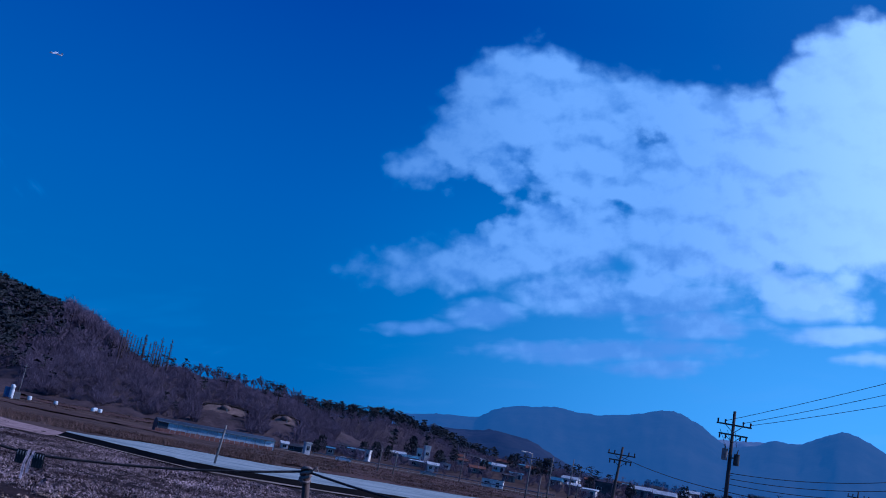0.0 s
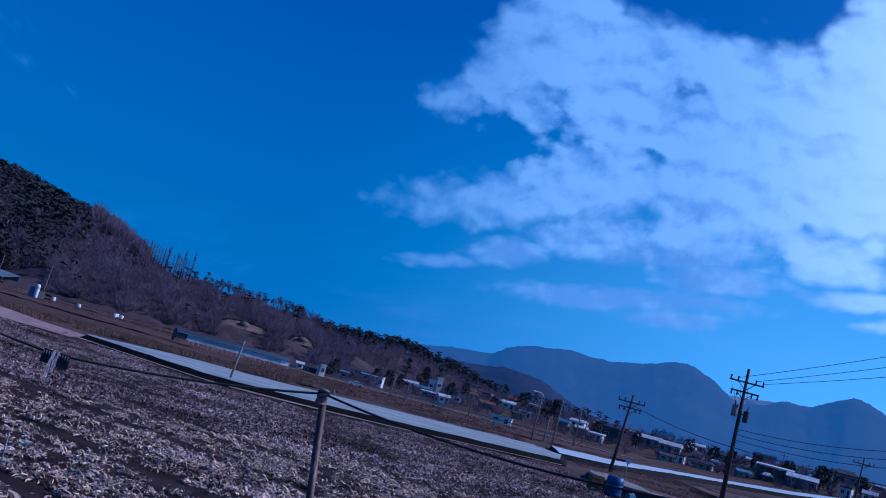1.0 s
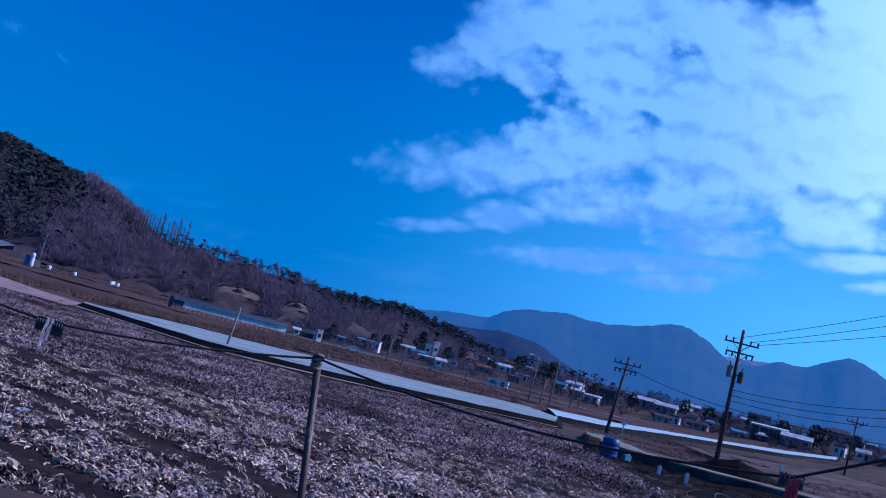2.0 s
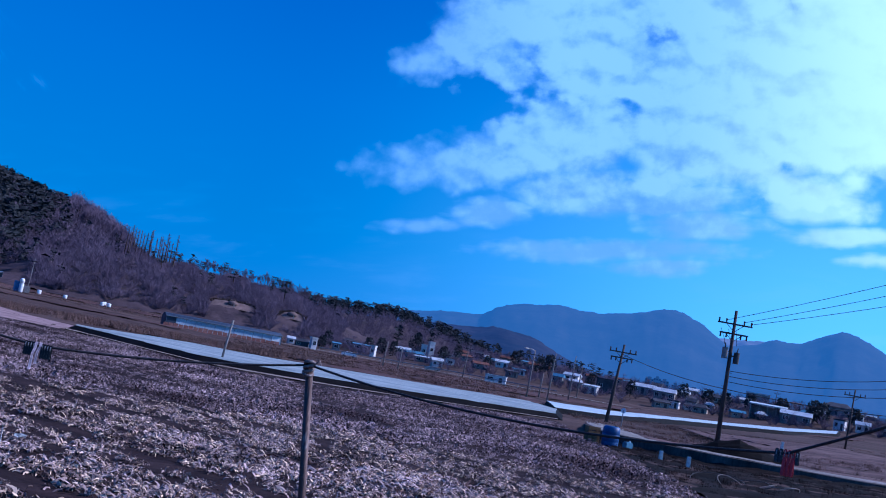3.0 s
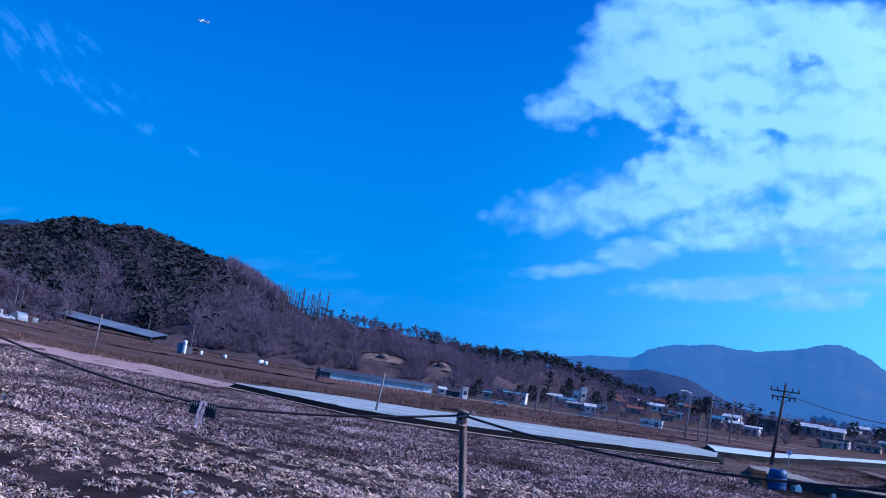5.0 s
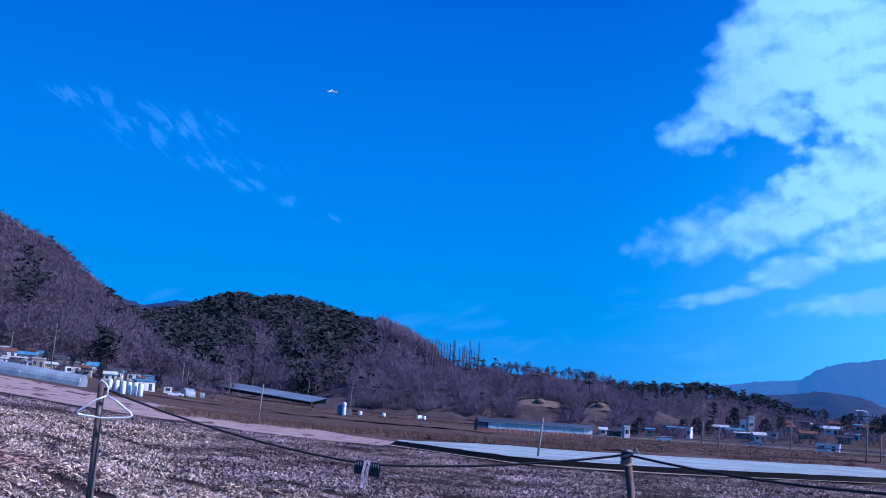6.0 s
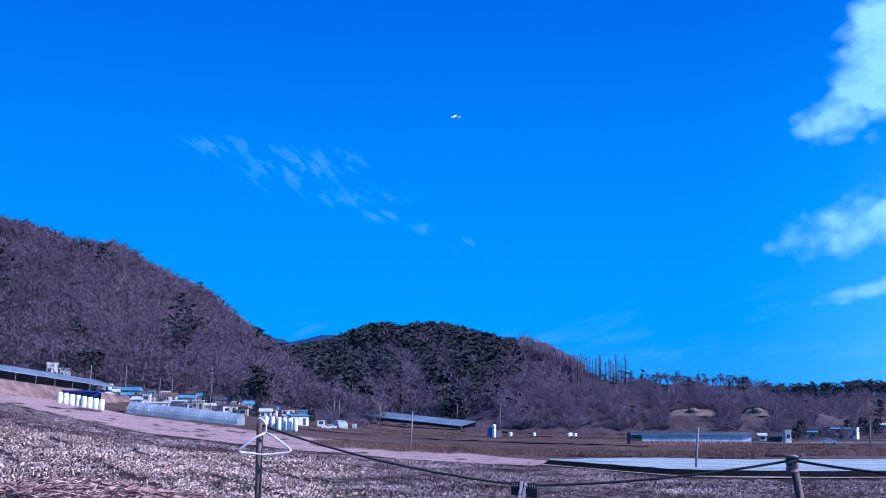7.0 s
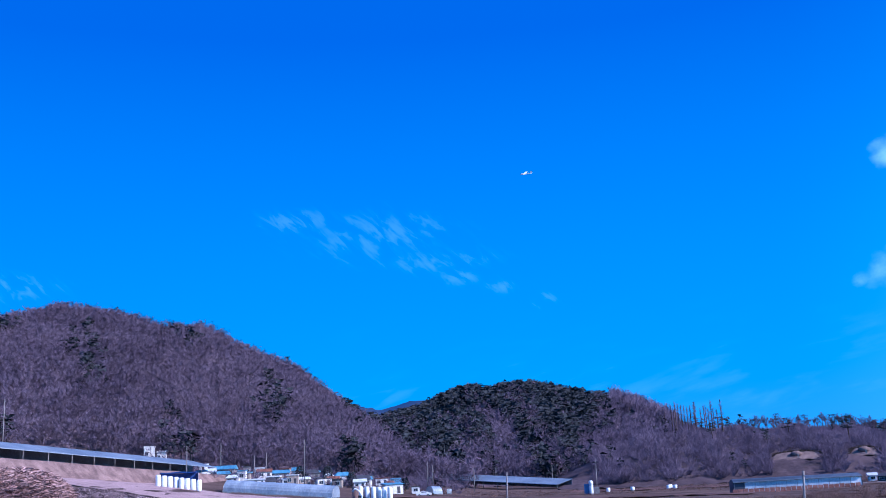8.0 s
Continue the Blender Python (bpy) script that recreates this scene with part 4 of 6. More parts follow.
def hanger(x, y, z, turn, label):
    ob = thing("clothes_hanger", x, y, z, turn)
    for s in (-1, 1):
        bm = B()
        w, dpt = 0.165, 0.045 * s
        tube(bm, [(0, 0.012 * s, 0), (-0.06, dpt * 0.6, -0.028), (-w, dpt, -0.105), (-w - 0.012, dpt, -0.122), (-w, dpt, -0.134),
                  (0, dpt * 1.3, -0.150), (w, dpt, -0.134), (w + 0.012, dpt, -0.122), (w, dpt, -0.105), (0.06, dpt * 0.6, -0.028), (0, 0.012 * s, 0)], 0.0055, 8)
        part("frame", bm, WHITE_WIRE, ob, "white plastic-coated wire", True)
    bm = B()
    tube(bm, [(0, 0, -0.01), (0, 0, 0.05), (-0.02, 0, 0.085), (-0.045, 0, 0.10), (-0.065, 0, 0.08)], 0.007, 8)
    part("hook", bm, WHITE_WIRE, ob, "", True)
    return tagged(ob, label, "hanger")


hx, hy, _ = spot(-32.75, 7.33)
hanger(hx, hy, 2.765, 28, "white wire clothes hangers hooked at the post")

# ---- lane, wall and what stands by it ----
LANE_LINE = [(15.2, 78), (12.9, 66), (11.7, 57), (12.4, 52.5), (15.0, 49.5), (20, 47.6), (30, 46.8), (46, 48)]
LANE_Z = 0.66


def along_lane(n=70):
    """Points of the lane's near edge, their height, and the way across it."""
    p = np.array(LANE_LINE, float)
    d = np.concatenate([[0], np.cumsum(np.hypot(*np.diff(p, axis=0).T))])
    u = np.linspace(0, d[-1], n)
    x, y = np.interp(u, d, p[:, 0]), np.interp(u, d, p[:, 1])
    for _ in range(4):
        x[1:-1] = (x[:-2] + x[1:-1] + x[2:]) / 3
        y[1:-1] = (y[:-2] + y[1:-1] + y[2:]) / 3
    tx, ty = np.gradient(x), np.gradient(y)
    k = np.hypot(tx, ty)
    z = LANE_Z + 0.012 * np.clip(u - 20, 0, 30) - 0.02 * np.clip(18 - u, 0, 18)
    return x, y, z, -ty / k, tx / k


def strip(rows):
    bm = B()
    vs = [[bm.verts.new(p) for p in row] for row in rows]
    for a, b in zip(vs, vs[1:]):
        for k in range(len(a) - 1):
            bm.faces.new((a[k], a[k + 1], b[k + 1], b[k]))
    return bm


def lane_and_wall():
    """A farm lane raised on a dark retaining wall, with a dark ditch between it and the field."""
    rng = random.Random(9)
    X, Y, Z, NX, NY = along_lane()
    tagged(part("farm_lane", strip([[(x + nx * 2.7 * k / 6, y + ny * 2.7 * k / 6, z + 0.02 * math.sin(k * 0.9) + rng.gauss(0, 0.008)) for k in range(7)] for x, y, z, nx, ny in zip(X, Y, Z, NX, NY)]),
                CONCRETE, None, "", True), "worn pale concrete farm lane beside the field", "lane", kind="structure")
    tagged(part("retaining_wall", strip([[(x - nx * 0.30, y - ny * 0.30, -0.25), (x - nx * 0.26, y - ny * 0.26, z - 0.03), (x + nx * 0.05, y + ny * 0.05, z - 0.012), (x + nx * 0.06, y + ny * 0.06, -0.25)]
                                         for x, y, z, nx, ny in list(zip(X, Y, Z, NX, NY))[16:]]), OLD_CONCRETE), "dark concrete retaining wall below the lane", "wall", kind="structure")
    tagged(sheet("ditch", [(10.9, 56.5), (10.45, 42), (9.7, 26), (9, 18)], [(11.8, 54.5), (14.6, 49.2), (20, 47.3), (30, 46.4), (46, 47.4)], 0.02, DITCH, 50, 30, 0.06), "dark ditch between field and lane", "ditch", kind="structure")
    tagged(part("stubble_field", strip([[(x + nx * (2.6 + 46 * (k / 24) ** 1.2), y + ny * (2.6 + 46 * (k / 24) ** 1.2),
                                          (z - 0.04) * (1 - min(1, k / 8)) + (float(land_xy(x + nx * 46 * (k / 24) ** 1.2, y + ny * 46 * (k / 24) ** 1.2)) + 0.12) * min(1, k / 8) + rng.gauss(0, 0.03)) for k in range(25)]
                                        for x, y, z, nx, ny in list(zip(X, Y, Z, NX, NY))[6:]]), STUBBLE, None, "", True), "dark brown stubble field beyond the lane", "field", kind="structure")
    nr = np.random.default_rng(31)
    n = 9000
    x, y = nr.uniform(14, 62, n), nr.uniform(50, 100, n)
    clump = np.sin(x * 0.5 + np.sin(y * 0.35) * 1.5) * np.sin(y * 0.42) + nr.normal(0, 0.45, n)
    ok_ = (clump > 0.1) & (y > 51.5 + np.clip(22 - x, 0, 8) * 1.6)
    x, y = x[ok_], y[ok_]
    planted("dry_grass", GRASS, np.stack(laid(x, y, land_xy(x, y) + 0.1), -1), nr.uniform(0.15, 0.45, len(x)), STRAW_DARK, "brown dry grass tufts in the stubble field", "grass", nr.uniform(1.2, 2.2, len(x)))
    x, y = nr.uniform(10.6, 30, 2600), nr.uniform(24, 53, 2600)
    ok_ = y < 53.5 - np.clip((x - 11) * 1.3, 0, 7.5)
    x, y = x[ok_], y[ok_]
    planted("ditch_grass", GRASS, np.stack([x, y, land_xy(x, y)], -1), nr.uniform(0.1, 0.35, len(x)), DITCH, "dark withered grass in the ditch", "grass", nr.uniform(1.0, 1.8, len(x)))


def tuft_shape(rng, blades=26):
    V, F = [], []
    for _ in range(blades):
        a, lean = rng.uniform(0, 6.283), rng.uniform(0.1, 0.6)
        d = np.array([math.cos(a), math.sin(a), 0])
        side = np.array([-d[1], d[0], 0]) * rng.uniform(0.007, 0.016)
        b0 = np.array([rng.normal(0, 0.22), rng.normal(0, 0.22), 0])
        n = len(V)
        V.extend([b0 - side, b0 + side, b0 + d * lean * 0.7 + np.array([0, 0, rng.uniform(0.25, 0.8)])])
        F.append((n, n + 1, n + 2))
    return np.array(V), np.array(F)


STRAW_DARK = material("dark_straw", (0.085, 0.052, 0.045), (0.20, 0.13, 0.105), 0.3, 8.0, 0.9, 0.1, island=0.45)
STUBBLE = material("stubble_soil", (0.070, 0.046, 0.045), (0.19, 0.124, 0.116), 0.22, 2.2, 0.95, 0.6, third=(0.25, 0.17, 0.155), stretch=(0.5, 1.8, 1))
GRASS = [tuft_shape(TREE_RNG) for _ in range(5)]
lane_and_wall()


def lane_post(x, y, z, turn):
    ob = thing("marker_post", x, y, z, turn)
    bm = B()
    box(bm, (0, 0, 0.30), (0.17, 0.12, 0.62), None, 0.02)
    part("post", bm, WALL_WHITE, ob)
    bm = B()
    box(bm, (0, 0, 0.62), (0.13, 0.09, 0.05), None, 0.012)
    part("cap", bm, CONCRETE, ob)
    return tagged(ob, "short whitish concrete post on the retaining wall", "post", "posts on the wall")


lane_post(12.1, 44.4, 0.10, 8)
lane_post(13.1, 43.6, 0.10, -4)


def drum():
    x, y = 10.95, 49.6
    ob = thing("blue_drum", x, y, 0.17)
    bm = B()
    prof = [(0.36, 0.0), (0.40, 0.04), (0.42, 0.25), (0.405, 0.28), (0.42, 0.31), (0.43, 0.62), (0.41, 0.65), (0.43, 0.68), (0.41, 0.95), (0.33, 1.03), (0.0, 1.04)]
    rings = [[bm.verts.new((r * math.cos(a), r * math.sin(a), h)) for a in np.linspace(0, 6.283, 20, endpoint=False)] for r, h in prof[:-1]]
    top = bm.verts.new((0, 0, 1.04))
    for a, b in zip(rings, rings[1:]):
        for k in range(20):
            bm.faces.new((a[k], a[(k + 1) % 20], b[(k + 1) % 20], b[k]))
    for k in range(20):
        bm.faces.new((rings[-1][k], rings[-1][(k + 1) % 20], top))
    bm.faces.new(rings[0][::-1])
    part("body", bm, BLUE_PLASTIC, ob, "", True)
    bm = B()
    rod(bm, (0.18, 0, 1.03), (0.18, 0, 1.08), 0.07, 0.06, 12)
    part("cap", bm, DARK_METAL, ob)
    tagged(ob, "large blue plastic drum standing beside the lane", "drum")
    bx = thing("wooden_crate", 10.15, 50.2, 0.15, 12)
    for k in range(4):
        bm = B()
        box(bm, (0, -0.26, 0.14 + 0.21 * k), (0.62, 0.03, 0.18), None, 0.008)
        part("plank", bm, material("crate_wood", (0.16, 0.10, 0.05), (0.30, 0.20, 0.11), 2.0, 20.0) if k == 0 else bpy.data.materials["crate_wood"], bx)
    for s in (-1, 1):
        bm = B()
        box(bm, (s * 0.29, 0, 0.42), (0.04, 0.5, 0.84), None, 0.008)
        part("side", bm, bpy.data.materials["crate_wood"], bx)
    tagged(bx, "brown wooden crate beside the blue drum", "crate")
    can = thing("blue_canister", 12.0, 50.3, 0.22, 30)
    bm = B()
    box(bm, (0, 0, 0.17), (0.5, 0.3, 0.34), None, 0.05)
    part("body", bm, ROOF_BLUE, can)
    bm = B()
    rod(bm, (0.12, 0, 0.33), (0.12, 0, 0.41), 0.05, 0.04, 10)
    part("cap", bm, WHITE_WIRE, can)
    tagged(can, "pale blue plastic canister lying by the lane", "canister")


drum()


def heap(name, x, y, z, w, d, h, mat, label, category, seed):
    """A slumped heap under a cover, its sides uneven."""
    bm = B()
    rng = random.Random(seed)
    rows = []
    for i in range(13):
        u = i / 12 * 2 - 1
        row = []
        for k in range(9):
            v = k / 8 * 2 - 1
            s = max(0.0, 1 - (abs(u) ** 1.3)) * max(0.0, 1 - abs(v) ** 1.6)
            row.append(bm.verts.new((u * w / 2, v * d / 2, h * s + rng.gauss(0, 0.03) * (s > 0.05) - 0.04)))
        rows.append(row)
    for a, b in zip(rows, rows[1:]):
        for k in range(8):
            bm.faces.new((a[k], a[k + 1], b[k + 1], b[k]))
    ob = part(name, bm, mat, None, "", False)
    ob.matrix_world = pose(x, y, z, 0, 0, -12)
    return tagged(ob, label, category)


heap("black_tarpaulin", 18.6, 53.6, 0.55, 6.6, 3.0, 1.05, BANK_DARK, "black tarpaulin draped over a low pile beside the lane", "tarpaulin", 3)


def brush_loops(x, y, z):
    """Bent dry stalks and hose loops on the wall's edge."""
    ob = thing("hose_tangle", x, y, z)
    rng = random.Random(2)
    for k in range(6):
        bm = B()
        a0, rad = rng.uniform(0, 6.28), rng.uniform(0.5, 1.1)
        tube(bm, [(rad * math.cos(a0 + t) + 0.5 * k - 1.2, 0.4 * rad * math.sin(a0 + t), 0.04 + 0.34 * max(0, math.sin(t * 0.9))) for t in np.linspace(0, 4.0, 16)], 0.018, 6)
        part("loop", bm, PATH_EDGE if k % 2 else DARK_METAL, ob, "", True)
    tagged(ob, "tangle of pale hose and dry stalks lying on the wall", "hose")


brush_loops(13.9, 38.2, 0.15)

# ---- utility poles and wires ----


def utility_pole(x, y, z, h, lean=0.0, arms=2, transformer=False, mat=POLE_CON, label="", lamp=False, ra=0.17):
    ob = thing("utility_pole", x, y, z)
    tip = Vector((lean, 0, h))
    bm = B()
    rod(bm, (-lean * 0.05, 0, -0.4), tip, ra, ra * 0.55, 12)
    part("pole", bm, mat, ob, "", True)
    for k in range(arms):
        f = 0.90 - 0.07 * k
        p = tip * f
        bm = B()
        w = 1.15 - 0.2 * k
        box(bm, p + Vector((0, -0.14, 0)), (2 * w, 0.09, 0.10), None, 0.015)
        arm = part("crossarm", bm, DARK_METAL, ob)
        for s in (-1, -0.55, 0.55, 1):
            bm = B()
            up = 1 if k == 0 else -1
            c = p + Vector((s * (w - 0.08), -0.14, 0))
            rod(bm, c + Vector((0, 0, 0.05 * up)), c + Vector((0, 0, 0.30 * up)), 0.05, 0.06, 8)
            part("insulator", bm, POLE_DARK, arm)
        for s in (-1, 1):
            bm = B()
            rod(bm, p + Vector((s * 0.6, -0.14, 0)), p + Vector((0, -0.1, -0.5)), 0.022, 0.022, 6)
            part("brace", bm, DARK_METAL, ob)
    if transformer:
        p = tip * 0.66
        for s in (-1, 1):
            bm = B()
            c = p + Vector((s * 0.40, -0.1, 0.25 * (s < 0)))
            rod(bm, c - Vector((0, 0, 0.36)), c + Vector((0, 0, 0.36)), 0.19, 0.19, 16)
            tank = part("transformer", bm, WALL_GREY if s < 0 else DARK_METAL, ob, "grey transformer tank", False)
            bm = B()
            rod(bm, c + Vector((0, 0, 0.36)), c + Vector((0.05 * s, 0, 0.66)), 0.05, 0.03, 8)
            part("bushing", bm, DARK_METAL, tank)
            bm = B()
            box(bm, c + Vector((-s * 0.3, 0, 0.1)), (0.25, 0.08, 0.08))
            part("bracket", bm, DARK_METAL, ob)
        for k in range(3):
            bm = B()
            tube(bm, [tip * 0.86 + Vector((-0.9 + 0.5 * k, -0.15, 0)), tip * 0.78 + Vector((-0.6 + 0.4 * k, -0.3, 0)), p + Vector((-0.5 + 0.4 * k, -0.1, 0.8))], 0.015, 5)
            part("lead", bm, ROPE, ob)
    if lamp:
        bm = B()
        tube(bm, [tip * 0.97, tip * 0.985 + Vector((-0.5, -0.3, 0.15)), tip * 0.985 + Vector((-1.1, -0.6, 0.15))], 0.04, 6)
        part("lamp_arm", bm, STEEL, ob)
        bm = B()
        box(bm, tip * 0.985 + Vector((-1.35, -0.72, 0.13)), (0.6, 0.28, 0.14), pose(0, 0, 0, 0, 0, 28), 0.04)
        part("lamp_head", bm, WALL_WHITE, ob, "white street lamp head")
    for k in range(5):
        bm = B()
        f = 0.25 + 0.1 * k
        box(bm, tip * f + Vector((0.16 * (1 if k % 2 else -1), 0, 0)), (0.22, 0.025, 0.025))
        part("step_iron", bm, DARK_METAL, ob)
    return tagged(ob, label, "utility pole", "utility poles")


def stretched(r):
    return float(reach(r))


MAIN = (21.4, 65.8, 0.44)
utility_pole(*MAIN, 9.05, -0.04, 2, True, POLE_DARK, "tall dark utility pole with crossarms and transformers", ra=0.17)
SECOND = spot(12.06, 82)
utility_pole(*SECOND, 6.6, 0.5, 2, False, POLE_DARK, "weathered leaning utility pole with two crossarms", ra=0.16)
for az, r, h, arms, lamp, lab in ((0.21, 137, 2.95, 0, True, "grey concrete street lamp pole at the village road"), (3.86, 160, 5.2, 1, False, "pale concrete utility pole with a crossarm"),
                                  (7.54, 112, 5.3, 1, True, "concrete pole with a street lamp"), (8.21, 125, 2.95, 0, False, "short plain concrete pole"),
                                  (8.69, 118, 5.4, 1, False, "weathered utility pole with a small crossarm"), (9.83, 138, 6.0, 0, False, "tall plain concrete pole"),
                                  (10.25, 168, 5.5, 1, False, "far concrete pole with a crossarm"), (-43.86, 200, 4.4, 0, False, "thin pole beside the white hut"),
                                  (-42.02, 170, 6.6, 1, False, "pale concrete utility pole behind wrapped bales"), (-40.23, 205, 6.4, 0, False, "concrete pole by blue-roofed house"),
                                  (-35.77, 190, 8.4, 1, False, "tall concrete pole among the houses"), (-37.82, 215, 4.6, 0, False, "thin pole by the hill's foot"),
                                  (-38.46, 200, 4.6, 0, False, "short pole among the houses"), (-29.08, 200, 5.3, 0, False, "thin concrete pole by the hut"),
                                  (-28.8, 204, 4.6, 0, False, "second thin pole by the hut"), (-26.53, 205, 4.6, 0, False, "pole in front of the netted rows"),
                                  (-25.34, 235, 4.4, 0, False, "thin pole at the wood's edge"), (-22.27, 240, 4.6, 0, False, "lone thin pole at the wood's edge"),
                                  (-24.82, 100, 3.7, 0, False, "slim pale concrete pole in the bare field"), (-19.9, 190, 5.9, 1, False, "stout pale pole beside the tank"),
                                  (-51.14, 188, 10.5, 0, False, "thin pole on the hillside"), (-0.65, 140, 3.5, 0, False, "slim pole along the village road"),
                                  (24.3, 98, 5.6, 1, False, "dark pole far down the lane"), (20.6, 220, 4.2, 1, False, "distant pole behind the village")):
    x, y, z = spot(az, r)
    k = stretched(r)
    # poles east of bearing 11 take the tone darkened for backlight
    utility_pole(x, y, z, h * k, random.uniform(0.05, 0.25) * k, arms, False, POLE_CON if az < 11 else POLE_DARK, lab, lamp, 0.085 * k + 0.02)


def field_pole():
    x, y, z = spot(-9.36, 64.2)
    ob = thing("field_post", x, y, z)
    bm = B()
    rod(bm, (-0.05, 0, -0.2), (0.22, 0, 2.75), 0.075, 0.06, 10)
    part("post", bm, POLE_CON, ob, "", True)
    bm = B()
    rod(bm, (0.19, 0, 2.45), (0.20, 0, 2.52), 0.085, 0.085, 10)
    part("band", bm, STEEL, ob)
    tagged(ob, "slim grey concrete post at the edge of the bed", "post")


field_pole()


def overhead(a, b, sag, label, r=0.02):
    bm = B()
    tube(bm, cord(Vector(a), Vector(b), sag, 24), r, 5)
    tagged(part("overhead_wire", bm, ROPE, None, "", True), label, "wire", "overhead wires")


M0 = Vector(MAIN)
for dx, dz, ex, ez in ((-0.6, 8.35, 0.0, 17.6), (0.5, 8.35, 0.6, 16.8), (1.0, 8.30, 1.2, 15.6)):
    overhead(M0 + Vector((dx, -0.14, dz)), (38 + ex, 46, ez), 0.35, "thin dark power line from the tall pole", 0.018)
for dz, ez in ((5.1, 11.6), (4.75, 10.8), (4.4, 10.0)):
    overhead(M0 + Vector((0.0, 0, dz)), (44, 62, ez), 1.5, "sagging dark cable from the tall pole", 0.022)
overhead(Vector(SECOND) + Vector((0.45, 0, 5.8)), M0 + Vector((0.0, 0, 3.9)), 0.25, "dark cable between the two dark poles", 0.025)
overhead(M0 + Vector((0.0, 0, 3.9)), (46, 64, 6.8), 0.9, "low dark cable leading from the tall pole", 0.025)

# ---- buildings ----


def slope_spot(az, r):
    """Like spot(), but on the flank of the low hills where they rise over the land."""
    z = float(land(az, r))
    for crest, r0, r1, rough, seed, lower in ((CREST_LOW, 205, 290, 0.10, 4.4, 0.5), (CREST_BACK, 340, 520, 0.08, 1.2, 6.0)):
        if crest[0][0] < az < crest[-1][0] and r0 < r < r1:
            z = max(z, float(hill_surface(crest, r0, r1, np.array(az), np.array((r - r0) / (r1 - r0)), rough, seed, lower)[1]))
    x, y, z = laid(r * math.sin(radians(az)), r * math.cos(radians(az)), z)
    return float(x), float(y), float(z)


def house(az, r, w, h, wall, roof, kind, label, category="house", turn=None, up=0.0):
    """A small rural house: walls on a plinth, roof with overhang, door and windows."""
    k = stretched(r)
    x, y, z = slope_spot(az, r)
    w, h, d = w * k * 0.92, h * k * 0.86 + 0.3, max(2.6, w * k * 0.7)
    ob = thing("house", x, y, z + up, -az + (random.uniform(-18, 18) if turn is None else turn))
    rise = {"gable": 0.30, "hip": 0.34, "flat": 0.07, "mono": 0.14}[kind] * h + 0.15
    wh = h - rise
    bm = B()
    box(bm, (0, 0, wh / 2 - 0.7), (w, d, wh + 1.4))
    part("wall", bm, wall, ob)
    bm = B()
    o, t = 0.35, 0.12
    if kind == "flat":
        box(bm, (0, 0, wh + rise / 2 + 0.004), (w + 0.3, d + 0.3, rise), None, 0.04)
    else:
        X, Y = w / 2 + o, d / 2 + o
        low = [(-X, -Y, wh), (X, -Y, wh), (X, Y, wh), (-X, Y, wh)]
        if kind == "mono":
            high = [(-X, -Y, wh + t), (X, -Y, wh + t), (X, Y, wh + rise), (-X, Y, wh + rise)]
            lo, hi = [bm.verts.new(p) for p in low], [bm.verts.new(p) for p in high]
            bm.faces.new(lo[::-1])
            bm.faces.new(hi)
            for i in range(4):
                bm.faces.new((lo[i], lo[(i + 1) % 4], hi[(i + 1) % 4], hi[i]))
        else:
            inset = X * (0.45 if kind == "hip" else 0.0)
            lo = [bm.verts.new(p) for p in low]
            ed = [bm.verts.new((p[0], p[1], p[2] + t)) for p in low]
            ra, rb = bm.verts.new((-X + inset, 0, wh + rise)), bm.verts.new((X - inset, 0, wh + rise))
            bm.faces.new(lo[::-1])
            for i in range(4):
                bm.faces.new((lo[i], lo[(i + 1) % 4], ed[(i + 1) % 4], ed[i]))
            bm.faces.new((ed[0], ed[1], rb, ra))
            bm.faces.new((ed[2], ed[3], ra, rb))
            bm.faces.new((ed[1], ed[2], rb))
            bm.faces.new((ed[3], ed[0], ra))
    part("roof", bm, roof, ob)
    n = 1 if w < 3 else 2 if w < 6 else 3
    for i in range(n):
        cx = (i + 0.5) / n * w - w / 2
        if i == n // 2 and n > 1:
            bm = B()
            box(bm, (cx, -d / 2 - 0.02, min(1.0, wh * 0.42)), (min(0.95, w * 0.2), 0.06, min(2.0, wh * 0.8)), None, 0.01)
            part("door", bm, ROOF_DARK, ob)
        else:
            bm = B()
            ww, hh = min(1.5, w / n * 0.55), min(1.1, wh * 0.45)
            box(bm, (cx, -d / 2 - 0.015, wh * 0.56), (ww + 0.14, 0.05, hh + 0.14), None, 0.01)
            win = part("window", bm, WALL_WHITE, ob)
            for s in (-1, 1):
                bm = B()
                box(bm, (cx + s * ww / 4, -d / 2 - 0.045, wh * 0.56), (ww / 2 - 0.05, 0.02, hh))
                part("pane", bm, PANE, win)
    return tagged(ob, label, category, "village houses")


